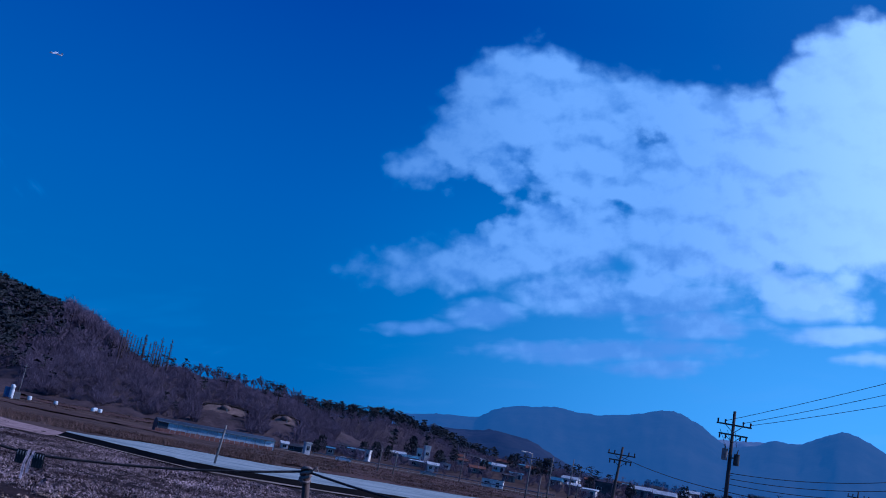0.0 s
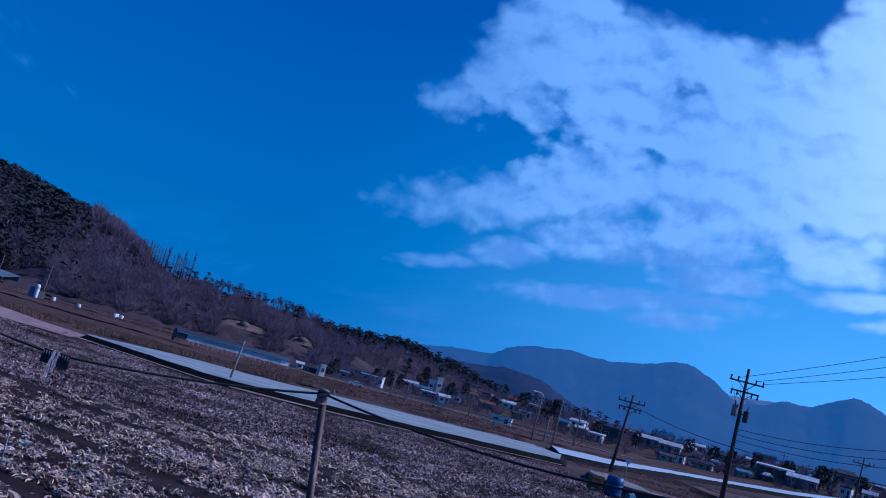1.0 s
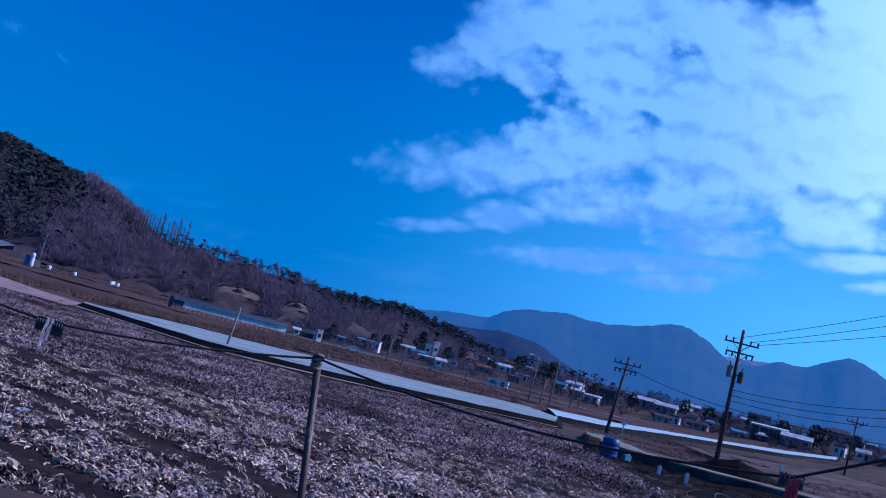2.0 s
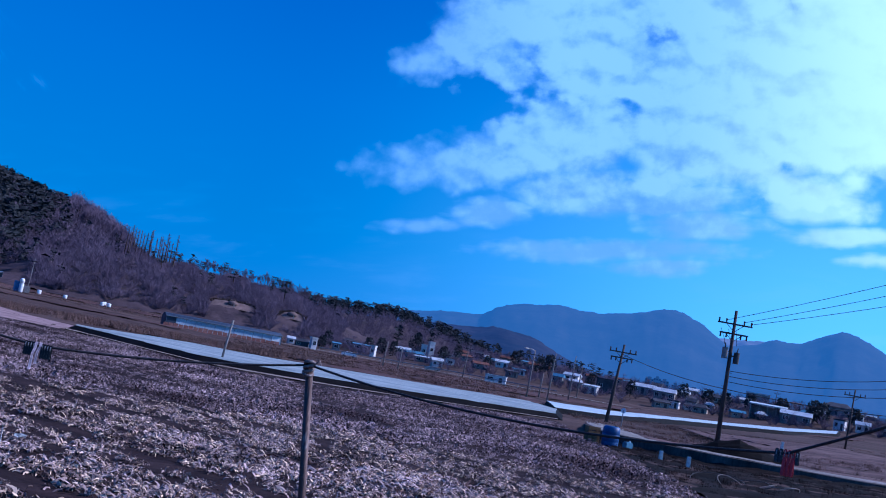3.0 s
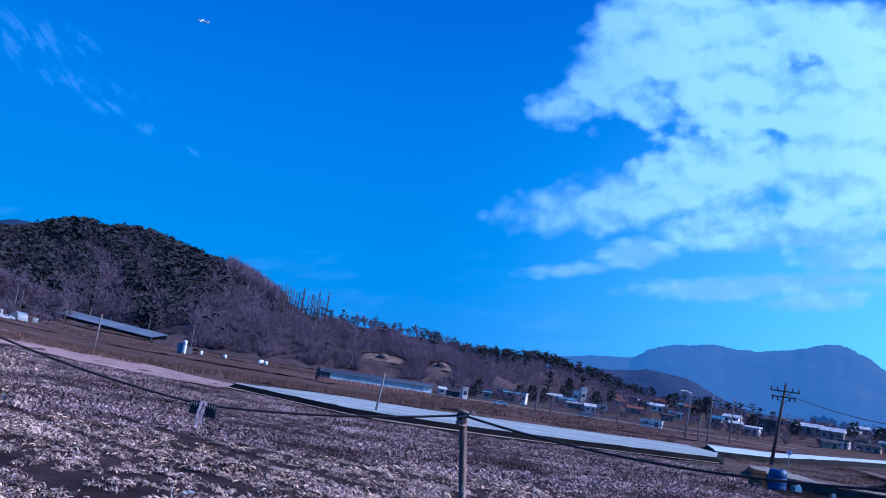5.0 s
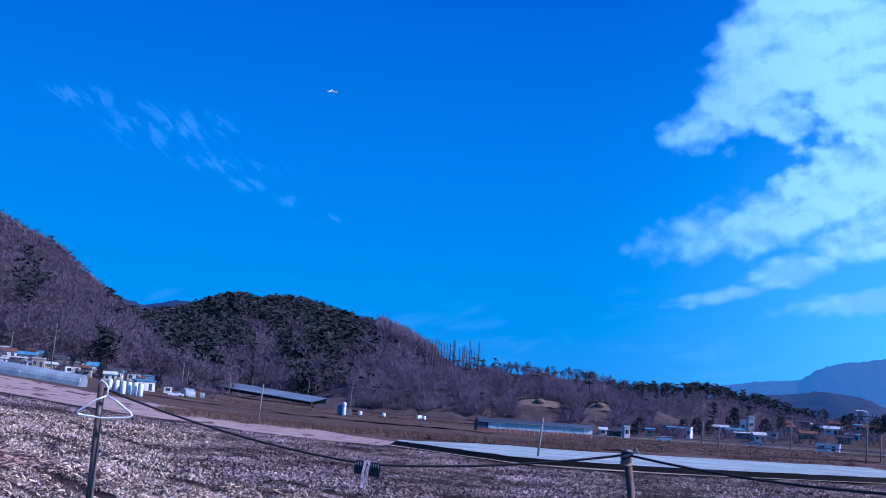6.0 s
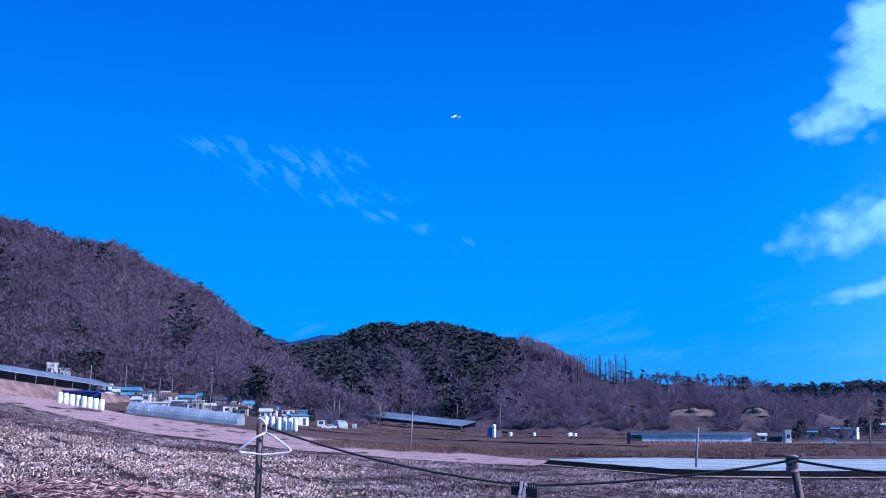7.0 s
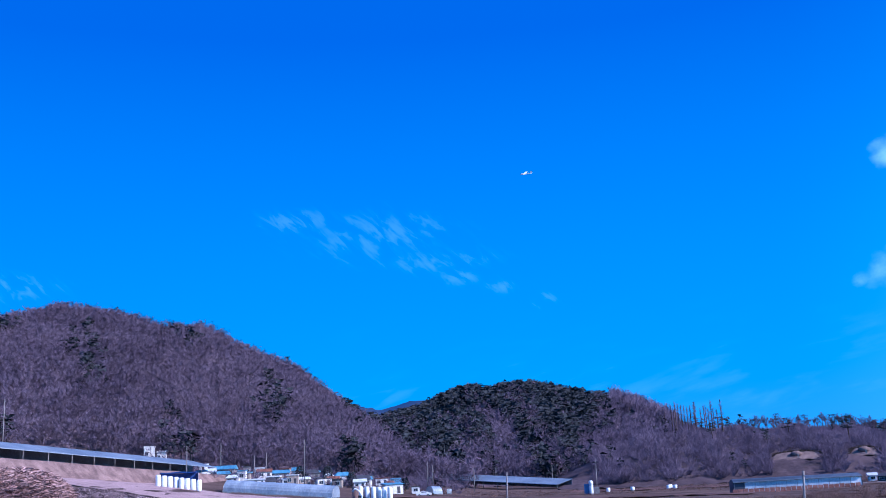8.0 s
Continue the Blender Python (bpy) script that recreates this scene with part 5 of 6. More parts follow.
V_ = WALL_WHITE
for az, r, w, h, wall, roof, kind, lab in (
        (-2.02, 200, 3.3, 1.7, WALL_GREY, ROOF_BLUE, "mono", "dark low shed with a pale blue roof"), (-1.3, 190, 0.9, 2.1, V_, ROOF_WHITE, "flat", "narrow white rendered block"),
        (0.34, 230, 3.4, 1.6, WALL_TAN, ROOF_WHITE, "gable", "house with a pale sheet roof"), (1.46, 236, 1.3, 3.2, V_, V_, "flat", "white narrow two-storey building"),
        (1.86, 240, 1.35, 4.2, V_, V_, "flat", "tall white tower-like building"), (0.94, 218, 3.8, 1.6, WALL_TAN, ROOF_BLUE, "gable", "house with a light blue sheet roof"),
        (1.48, 203, 3.4, 1.3, WALL_GREY, ROOF_WHITE, "mono", "low barn with a whitish roof"), (2.3, 192, 2.2, 1.7, WALL_WHITE, ROOF_WHITE, "gable", "pale gabled shed in the village"),
        (3.32, 270, 2.3, 1.9, V_, ROOF_DARK, "hip", "white house with dark roof"), (3.0, 202, 1.9, 1.2, V_, ROOF_WHITE, "flat", "small white outbuilding in the village"),
        (4.45, 255, 3.7, 1.5, WALL_GREY, ROOF_DARK, "hip", "grey house with dark tiled roof"), (4.66, 300, 2.8, 1.8, V_, ROOF_BLUE, "gable", "far white house with blue roof"),
        (4.71, 200, 3.2, 1.5, WALL_GREY, ROOF_RUST, "gable", "low house with a rust-red roof"), (5.71, 172, 3.8, 1.2, V_, ROOF_WHITE, "flat", "long white-walled farm building"),
        (6.25, 240, 4.0, 1.4, WALL_TAN, ROOF_DARK, "hip", "tan house with a dark hipped roof"), (7.62, 230, 2.1, 1.9, WALL_TAN, ROOF_RUST, "gable", "brown gabled house in the village"),
        (9.86, 220, 3.5, 1.8, V_, ROOF_WHITE, "gable", "white house with a pale roof"), (11.65, 200, 3.4, 3.0, ROOF_DARK, ROOF_DARK, "flat", "dark block-like warehouse in the village"),
        (12.59, 255, 3.6, 2.0, WALL_GREY, ROOF_DARK, "gable", "grey warehouse with dark roof"), (13.8, 212, 4.8, 2.3, WALL_GREY, ROOF_WHITE, "gable", "warehouse with a white roof"),
        (14.92, 205, 4.3, 2.4, WALL_GREY, ROOF_WHITE, "gable", "warehouse with a bright rounded end"), (14.78, 182, 2.8, 1.4, WALL_TAN, ROOF_DARK, "gable", "low tan house at the field's edge"),
        (15.46, 185, 2.2, 1.4, V_, ROOF_DARK, "flat", "small white roadside building"), (16.24, 188, 1.8, 1.2, V_, ROOF_DARK, "hip", "small white house in the village"),
        (16.89, 185, 2.6, 1.5, WALL_TAN, ROOF_DARK, "hip", "tan house with dark hipped roof"), (18.8, 188, 2.6, 1.3, WALL_TAN, ROOF_BLUE, "gable", "low house with a bluish roof"),
        (19.71, 245, 5.0, 3.0, WALL_GREY, ROOF_WHITE, "flat", "wide pale building on a rise"), (21.74, 190, 5.4, 2.4, WALL_GREY, ROOF_WHITE, "gable", "long barn with a pale roof"),
        (23.92, 188, 2.0, 1.9, V_, ROOF_DARK, "flat", "white house beside the road"), (23.71, 240, 6.3, 3.0, WALL_GREY, ROOF_DARK, "hip", "grey building with dark roof"),
        (25.0, 190, 2.4, 2.0, V_, ROOF_WHITE, "gable", "white gabled house in the village"), (-4.65, 176, 1.0, 2.1, V_, V_, "flat", "small white tower-like hut"),
        (-5.2, 178, 2.6, 1.3, ROOF_DARK, ROOF_DARK, "hip", "low dark house with a hipped roof"), (-3.38, 190, 1.5, 1.4, WALL_GREY, ROOF_BLUE, "mono", "grey shed with a bluish roof"),
        (-5.9, 182, 1.3, 1.3, V_, ROOF_WHITE, "gable", "white tent-shaped hut in the village"), (-2.7, 215, 2.5, 1.4, WALL_TAN, ROOF_DARK, "hip", "tan house among dark trees"),
        (5.2, 225, 2.4, 1.3, WALL_GREY, ROOF_BLUE, "gable", "small house with blue-grey roof"), (3.9, 222, 2.6, 1.3, WALL_TAN, ROOF_RUST, "hip", "small house with a reddish roof"),
        (2.7, 232, 2.4, 1.5, WALL_GREY, ROOF_DARK, "hip", "grey house with a dark roof"), (6.9, 205, 2.6, 1.2, V_, ROOF_BLUE, "mono", "white shed with a blue roof"),
        (8.9, 245, 2.6, 1.5, WALL_TAN, ROOF_DARK, "hip", "tan house with a dark roof"), (17.6, 225, 3.2, 1.9, WALL_GREY, ROOF_DARK, "hip", "grey house further back"),
        (16.3, 235, 3.0, 1.9, WALL_TAN, ROOF_WHITE, "gable", "tan house with a pale roof further back"), (22.7, 220, 3.4, 2.2, WALL_TAN, ROOF_DARK, "gable", "tan house behind the barn")):
    house(az, r, w, h, wall, roof, kind, lab)
for az, r, w, h, wall, roof, kind, lab in (
        (-43.92, 226, 2.4, 3.4, V_, V_, "flat", "white flat-roofed hut on the slope"), (-43.27, 226, 2.1, 2.9, V_, ROOF_WHITE, "mono", "white hut with a sloping roof"),
        (-40.0, 205, 4.5, 2.4, WALL_GREY, ROOF_BLUE, "gable", "house with a wide turquoise roof"), (-39.0, 200, 2.8, 1.6, WALL_TAN, ROOF_BLUE, "mono", "low shed with a turquoise roof"),
        (-40.7, 200, 1.6, 1.8, V_, ROOF_WHITE, "gable", "small white hut in the village"), (-37.9, 208, 3.0, 1.9, V_, ROOF_RUST, "gable", "white house with a rust roof"),
        (-37.0, 205, 3.3, 2.0, WALL_TAN, ROOF_BLUE, "gable", "tan house with a blue roof"), (-36.26, 213, 3.0, 2.2, V_, ROOF_BLUE, "hip", "white house with a blue roof"),
        (-35.36, 208, 3.1, 2.2, WALL_GREY, ROOF_DARK, "hip", "grey house with dark tiled roof"), (-36.7, 193, 2.3, 1.2, V_, ROOF_WHITE, "mono", "low white shed behind the tunnel"),
        (-34.75, 193, 2.9, 1.5, V_, ROOF_DARK, "flat", "low white-walled house in the village"), (-33.7, 205, 3.5, 2.2, V_, ROOF_BLUE, "hip", "white house with a deep blue roof"),
        (-32.8, 198, 3.9, 2.2, WALL_GREY, ROOF_DARK, "gable", "dark shed with open front"), (-31.0, 183, 3.4, 2.0, V_, ROOF_BLUE, "mono", "white shed with a turquoise lean-to roof"),
        (-29.75, 186, 1.5, 1.3, V_, ROOF_DARK, "flat", "small white hut with a dark door"), (-39.4, 191, 1.2, 1.1, V_, ROOF_WHITE, "flat", "small white container in the village"),
        (-38.2, 190, 2.0, 1.1, V_, ROOF_WHITE, "mono", "low white shed in the village"), (-34.2, 200, 2.2, 1.5, WALL_TAN, ROOF_RUST, "gable", "tan shed with a brown roof"),
        (-41.2, 196, 1.8, 1.5, V_, ROOF_BLUE, "gable", "small hut with a blue roof"), (-35.8, 197, 2.2, 1.3, WALL_TAN, ROOF_WHITE, "gable", "tan shed with a pale roof")):
    house(az, r, w, h, wall, roof, kind, lab)


hr = random.Random(404)
MADE = []
for _ in range(60):
    az, r = hr.uniform(1.5, 27), hr.uniform(188, 300)
    if any(abs(az - a) * r / 57 < 2.4 and abs(r - q) < 7 for a, q in MADE):
        continue
    MADE.append((az, r))
    wall, wname = hr.choice(((V_, "white"), (WALL_TAN, "tan"), (WALL_GREY, "grey"), (WALL_GREY, "grey"), (ROOF_DARK, "dark")))
    roof, rname = hr.choice(((ROOF_DARK, "dark tiled"), (ROOF_DARK, "dark tiled"), (ROOF_BLUE, "blue sheet"), (ROOF_WHITE, "pale sheet"), (ROOF_RUST, "rusty")))
    house(az, r, hr.uniform(1.5, 3.0), hr.uniform(1.3, 2.0), wall, roof, hr.choice(("gable", "hip", "gable", "mono")), "small " + wname + " house with a " + rname + " roof")

MADE = []
for _ in range(44):
    az, r = hr.uniform(-41.5, -30.5), hr.uniform(184, 214)
    if any(abs(az - a) * r / 57 < 2.2 and abs(r - q) < 6 for a, q in MADE):
        continue
    MADE.append((az, r))
    wall, wname = hr.choice(((V_, "white"), (V_, "white"), (WALL_TAN, "tan"), (WALL_GREY, "grey")))
    roof, rname = hr.choice(((ROOF_DARK, "dark tiled"), (ROOF_BLUE, "turquoise sheet"), (ROOF_BLUE, "turquoise sheet"), (ROOF_WHITE, "pale sheet"), (ROOF_RUST, "rusty")))
    house(az, r, hr.uniform(1.5, 2.8), hr.uniform(1.3, 2.1), wall, roof, hr.choice(("gable", "hip", "flat", "mono")), "small " + wname + " house with a " + rname + " roof on the slope")


def pavilion():
    x, y, z = spot(20.31, 192)
    ob = thing("market_shelter", x, y, z, -24)
    bm = B()
    box(bm, (0, 0, 4.35), (11.0, 4.5, 0.35), pose(0, 0, 0, 6, 0, 0), 0.05)
    part("roof", bm, ROOF_WHITE, ob, "bright white sheet roof")
    for i in range(5):
        bm = B()
        rod(bm, (-5 + 2.5 * i, -1.9, -0.4), (-5 + 2.5 * i, -1.9, 4.0), 0.12, 0.12, 8)
        part("post", bm, STEEL, ob)
    bm = B()
    box(bm, (0, 1.9, 1.8), (10.6, 0.15, 3.8))
    part("back_wall", bm, WALL_GREY, ob)
    tagged(ob, "open shelter with a bright white roof on posts", "shelter")


pavilion()


def far_block(az, r, w, h, floors, bays):
    x, y, z = spot(az, r)
    ob = thing("apartment_block", x, y, z - 2, -az)
    bm = B()
    box(bm, (0, 0, h / 2), (w, w * 0.6, h), None, 0.1)
    part("wall", bm, HAZY_WALL, ob)
    bm = B()
    box(bm, (0, 0, h + 0.6), (w * 0.4, w * 0.3, 1.4))
    part("roof_housing", bm, HAZY_WALL, ob)
    for i in range(floors):
        for j in range(bays):
            bm = B()
            box(bm, ((j + 0.5) / bays * w - w / 2, -w * 0.3 - 0.03, (i + 0.6) / floors * h), (w / bays * 0.6, 0.06, h / floors * 0.45))
            # windows borrow the ridge material with its haze glow
            part("window", bm, MID_RIDGE, ob)
    tagged(ob, "distant grey apartment block in the haze", "apartment block", "far apartment blocks")


for az, w, h in ((14.0, 6, 11), (14.4, 5, 12), (14.8, 6, 11), (15.4, 5, 9.5), (16.4, 6, 9), (17.0, 5, 9.5)):
    far_block(az, 420, w, h, 5, 3)


def tunnel(az0, r0, az1, r1, w, h, mat, label, doors=True):
    """A film tunnel along a line, with hoops and end walls."""
    a, b = Vector(spot(az0, r0)), Vector(spot(az1, r1))
    mid = (a + b) / 2
    L = (b - a).length
    ob = thing("polytunnel", *mid)
    ob.matrix_world = Matrix.Translation(mid) @ (b - a).to_track_quat("X", "Z").to_matrix().to_4x4()
    bm = B()
    n, m = max(8, int(L / 1.5)), 12
    rng = random.Random(int(L * 10))
    rows = []
    for i in range(n + 1):
        sag = 0.03 if i % 2 else 0.0
        rows.append([bm.verts.new((-L / 2 + L * i / n, -(w / 2 - sag) * math.cos(t), (h - sag) * math.sin(t) ** 0.8 - 0.5 * (t in (0, math.pi)) + rng.gauss(0, 0.012)))
                     for t in np.linspace(0.02, math.pi - 0.02, m)])
    for p, q in zip(rows, rows[1:]):
        for k in range(m - 1):
            bm.faces.new((p[k], q[k], q[k + 1], p[k + 1]))
    bm.faces.new(rows[0])
    bm.faces.new(rows[-1][::-1])
    part("film", bm, mat, ob, "", False)
    for i in range(0, n + 1, 2):
        bm = B()
        tube(bm, [(-L / 2 + L * i / n, -(w / 2 + 0.02) * math.cos(t), (h + 0.02) * math.sin(t) ** 0.8 - 0.05) for t in np.linspace(0.02, math.pi - 0.02, 10)], 0.03, 4)
        part("hoop", bm, STEEL, ob)
    bm = B()
    box(bm, (0, -w / 2 - 0.12, 0.05), (L, 0.2, 0.5), None, 0.04)
    part("skirt", bm, FILM, ob, "dirty white skirting film")
    if doors:
        bm = B()
        box(bm, (-L / 2 - 0.05, 0, h * 0.4), (0.06, w * 0.3, h * 0.8))
        part("door", bm, FILM, ob)
    return tagged(ob, label, "polytunnel", "polytunnels")


tunnel(-39.85, 172, -34.1, 165, 6.4, 3.2, VINYL, "long grey film-covered polytunnel in the bare field")
tunnel(-29.0, 186, -28.5, 187, 4.6, 2.3, VINYL, "small rounded grey film tunnel", False)
tunnel(-28.05, 190, -27.8, 190, 3.2, 1.4, FILM, "little white film tunnel", False)


def greenhouse():
    """A long straight-walled greenhouse with one white panel and a reddish fence before it."""
    a, b = Vector(spot(-12.8, 157)), Vector(spot(-6.6, 159))
    mid, L = (a + b) / 2, (b - a).length
    ob = thing("greenhouse", *mid)
    ob.matrix_world = Matrix.Translation(mid) @ (b - a).to_track_quat("X", "Z").to_matrix().to_4x4()
    n = 12
    for i in range(n):
        bm = B()
        x = -L / 2 + L * (i + 0.5) / n
        box(bm, (x, -3.0, 1.15), (L / n - 0.08, 0.08, 2.3), None, 0.01)
        part("panel", bm, WRAP if i == n - 1 else SHADE_NET if i == 0 else PANEL, ob)
    bm = B()
    prof = [(-3.4, 2.35), (-1.5, 3.0), (0, 3.15), (1.5, 3.0), (3.4, 2.35), (3.4, -0.4), (-3.0, -0.4), (-2.95, 2.3)]
    ends = [[bm.verts.new((s * (L / 2 + 0.2), y, z)) for y, z in prof] for s in (-1, 1)]
    bm.faces.new(ends[0])
    bm.faces.new(ends[1][::-1])
    for k in range(len(prof)):
        j = (k + 1) % len(prof)
        bm.faces.new((ends[0][k], ends[0][j], ends[1][j], ends[1][k]))
    part("shell", bm, SHADE_NET, ob)
    for i in range(n + 1):
        bm = B()
        rod(bm, (-L / 2 + L * i / n, -3.06, -0.3), (-L / 2 + L * i / n, -3.06, 2.35), 0.05, 0.05, 6)
        part("post", bm, STEEL, ob)
    bm = B()
    box(bm, (0, -3.35, 2.42), (L + 0.5, 0.2, 0.14))
    part("gutter", bm, STEEL, ob)
    tagged(ob, "long low greenhouse with grey film walls and one white panel", "greenhouse")
    fn = thing("low_fence", *(mid + Vector((1.2, -5.5, -0.15))))
    fn.rotation_euler = (0, 0, math.atan2((b - a).y, (b - a).x))
    for i in range(24):
        bm = B()
        box(bm, (-L / 2 + L * (i + 0.5) / 24, 0, 0.45), (L / 24 - 0.1, 0.06, 1.1 + 0.1 * (i % 3)), None, 0.01)
        part("board", bm, BRICK_RED, fn)
    tagged(fn, "faded reddish fence in front of the greenhouse", "fence")


greenhouse()


def shade_house(p, q, h, w, bays, label):
    """A long net-covered frame on posts, with a sloping roof."""
    a, b = Vector(p), Vector(q)
    mid, L = (a + b) / 2, (b - a).length
    ob = thing("shade_house", *mid)
    ob.matrix_world = Matrix.Translation(mid) @ (b - a).to_track_quat("X", "Z").to_matrix().to_4x4()
    n = bays
    for i in range(n):
        bm = B()
        x0, x1 = -L / 2 + L * i / n, -L / 2 + L * (i + 1) / n - 0.05
        sag = 0.08
        pr = [(-w / 2, h * 0.48), (0, h * 0.76 - sag), (w / 2, h), (w / 2, h - 0.1), (0, h * 0.76 - sag - 0.1), (-w / 2, h * 0.48 - 0.1)]
        e0, e1 = [bm.verts.new((x0, y, z)) for y, z in pr], [bm.verts.new((x1, y, z)) for y, z in pr]
        bm.faces.new(e0)
        bm.faces.new(e1[::-1])
        for k in range(6):
            bm.faces.new((e0[k], e0[(k + 1) % 6], e1[(k + 1) % 6], e1[k]))
        part("net_panel", bm, NET_ROOF, ob)
    bm = B()
    box(bm, (0, -w / 2 - 0.05, h * 0.45), (L, 0.12, 0.12))
    part("front_rail", bm, VINYL, ob, "pale front rail")
    bm = B()
    box(bm, (0, w / 2 - 0.3, h * 0.45), (L, 0.1, h * 0.92))
    part("back_net", bm, NET_ROOF, ob)
    for i in range(n + 1):
        bm = B()
        rod(bm, (-L / 2 + L * i / n, -w / 2, -1.0), (-L / 2 + L * i / n, -w / 2, h * 0.46), 0.09, 0.09, 6)
        part("post", bm, POLE_CON, ob)
    return tagged(ob, label, "shade house", "shade houses")


def terrace(p, q, w, drop):
    """A low earth bank that carries the shelter: level top, sloping front."""
    a, b = Vector(p), Vector(q)
    side = Vector((-(b - a).y, (b - a).x, 0)).normalized()
    if side.dot((a + b) / 2) < 0:
        side = -side
    V, F, n = [], [], 40
    rng = random.Random(5)
    for i in range(n + 1):
        c = a.lerp(b, -0.03 + 1.06 * i / n)
        for off, z in ((-w / 2 - 5.0, -drop), (-w / 2 - 2.6, -drop * 0.45), (-w / 2 - 0.9, -0.05), (w / 2 + 2.0, -0.02), (w / 2 + 4.0, -drop)):
            v = c + side * (off + rng.uniform(-0.25, 0.25))
            V.append((v.x, v.y, v.z + z + rng.uniform(-0.08, 0.08)))
    for i in range(n):
        F += [(i * 5 + k, i * 5 + k + 1, i * 5 + k + 6, i * 5 + k + 5) for k in range(4)]
    tagged(new("field_bank", mesh_of("field_bank", V, F, material("dry_bank", (0.12, 0.08, 0.074), (0.25, 0.17, 0.152), 0.3, 3.0, 0.95, 0.5))), "low bank of dry earth under the netted shelter", "bank", kind="structure")


def raised(p, dz):
    return (p[0], p[1], p[2] + dz)


LOW_END, HIGH_END = raised(spot(-41.1, 196), 0.9), raised(spot(-55, 150), 3.8)
terrace(HIGH_END, LOW_END, 8.5, 4.4)
shade_house(HIGH_END, LOW_END, 4.8, 8.5, 13, "long dark net-covered growing shelter on posts")
shade_house(spot(-29.2, 238), spot(-21.6, 214), 3.2, 9.0, 10, "low dark netted rows with a pale edge at the wood's foot")

# ---- bales, tank, vehicles ----


def bale(x, y, z, r, h):
    ob = thing("wrapped_bale", x, y, z)
    bm = B()
    prof = [(r * 0.86, -0.05), (r * 0.98, h * 0.06), (r * 1.02, h * 0.3), (r * 1.0, h * 0.5), (r * 1.03, h * 0.72), (r * 0.97, h * 0.94), (r * 0.82, h)]
    rings = [[bm.verts.new((q * math.cos(t), q * math.sin(t), k)) for t in np.linspace(0, 6.283, 16, endpoint=False)] for q, k in prof]
    for a, b in zip(rings, rings[1:]):
        for k in range(16):
            bm.faces.new((a[k], a[(k + 1) % 16], b[(k + 1) % 16], b[k]))
    bm.faces.new(rings[0][::-1])
    bm.faces.new(rings[-1])
    part("film", bm, WRAP, ob, "", True)
    bm = B()
    rod(bm, (0, 0, h - 0.01), (0, 0, h + 0.03), r * 0.5, r * 0.3, 12)
    part("film_fold", bm, WRAP, ob)
    return tagged(ob, "white film-wrapped fodder bale standing on end", "bale", "wrapped bales")


def bale_copy(first, az, r, up=0.0):
    x, y, z = spot(az, r)
    copy_thing(first, pose(x, y, z + up, 0, 0, random.uniform(0, 360)))


x, y, z = spot(-43.45, 160)
BALE = bale(x, y, z, 0.66, 2.75)
for k in range(1, 8):
    bale_copy(BALE, -43.45 + 0.30 * k, 160 + 0.3 * k + (0.5 if k == 3 else 0))
x, y, z = spot(-32.75, 157)
BALE_B = bale(x, y, z, 0.62, 3.1)
for az, r in ((-32.4, 158), (-32.05, 156.5), (-31.75, 157.5), (-31.45, 157), (-31.15, 156.5)):
    bale_copy(BALE_B, az, r)
x, y, z = spot(-19.3, 190)
BALE_C = bale(x, y, z, 0.62, 1.2)
for az, r in ((-18.0, 190), (-16.1, 190), (-15.75, 190), (-16.0, 193)):
    bale_copy(BALE_C, az, r, 0.0)


def tarp_shed(az, r, w, h, d, label):
    x, y, z = spot(az, r)
    ob = thing("tarp_shelter", x, y, z, -az + 6)
    for i in range(4):
        bm = B()
        rod(bm, ((-1 if i % 2 else 1) * w / 2, (-1 if i < 2 else 1) * d / 2, -0.5), ((-1 if i % 2 else 1) * w / 2, (-1 if i < 2 else 1) * d / 2, h), 0.07, 0.07, 8)
        part("post", bm, STEEL, ob)
    bm = B()
    rows = []
    for i in range(9):
        u = i / 8
        rows.append([bm.verts.new((w * (u - 0.5), -d / 2 - 0.1 + (d + 0.2) * v / 5, h + 0.4 * math.sin(math.pi * v / 5) - 0.08 * math.sin(u * 9))) for v in range(6)])
    for a, b in zip(rows, rows[1:]):
        for k in range(5):
            bm.faces.new((a[k], a[k + 1], b[k + 1], b[k]))
    bmesh.ops.solidify(bm, geom=bm.faces[:], thickness=0.04)
    part("roof_tarp", bm, TARP, ob)
    bm = B()
    box(bm, (0, d / 2, h * 0.5), (w, 0.05, h))
    part("back_tarp", bm, TARP, ob)
    for s in (-1, 1):
        bm = B()
        box(bm, (s * w / 2, 0, h * 0.5 - 0.1), (0.06, d, h), None, 0.02)
        part("side_tarp", bm, TARP, ob)
    return tagged(ob, label, "shelter")


tarp_shed(-42.4, 166, 9.5, 3.7, 4.0, "shelter draped with bright blue tarpaulin behind the bales")


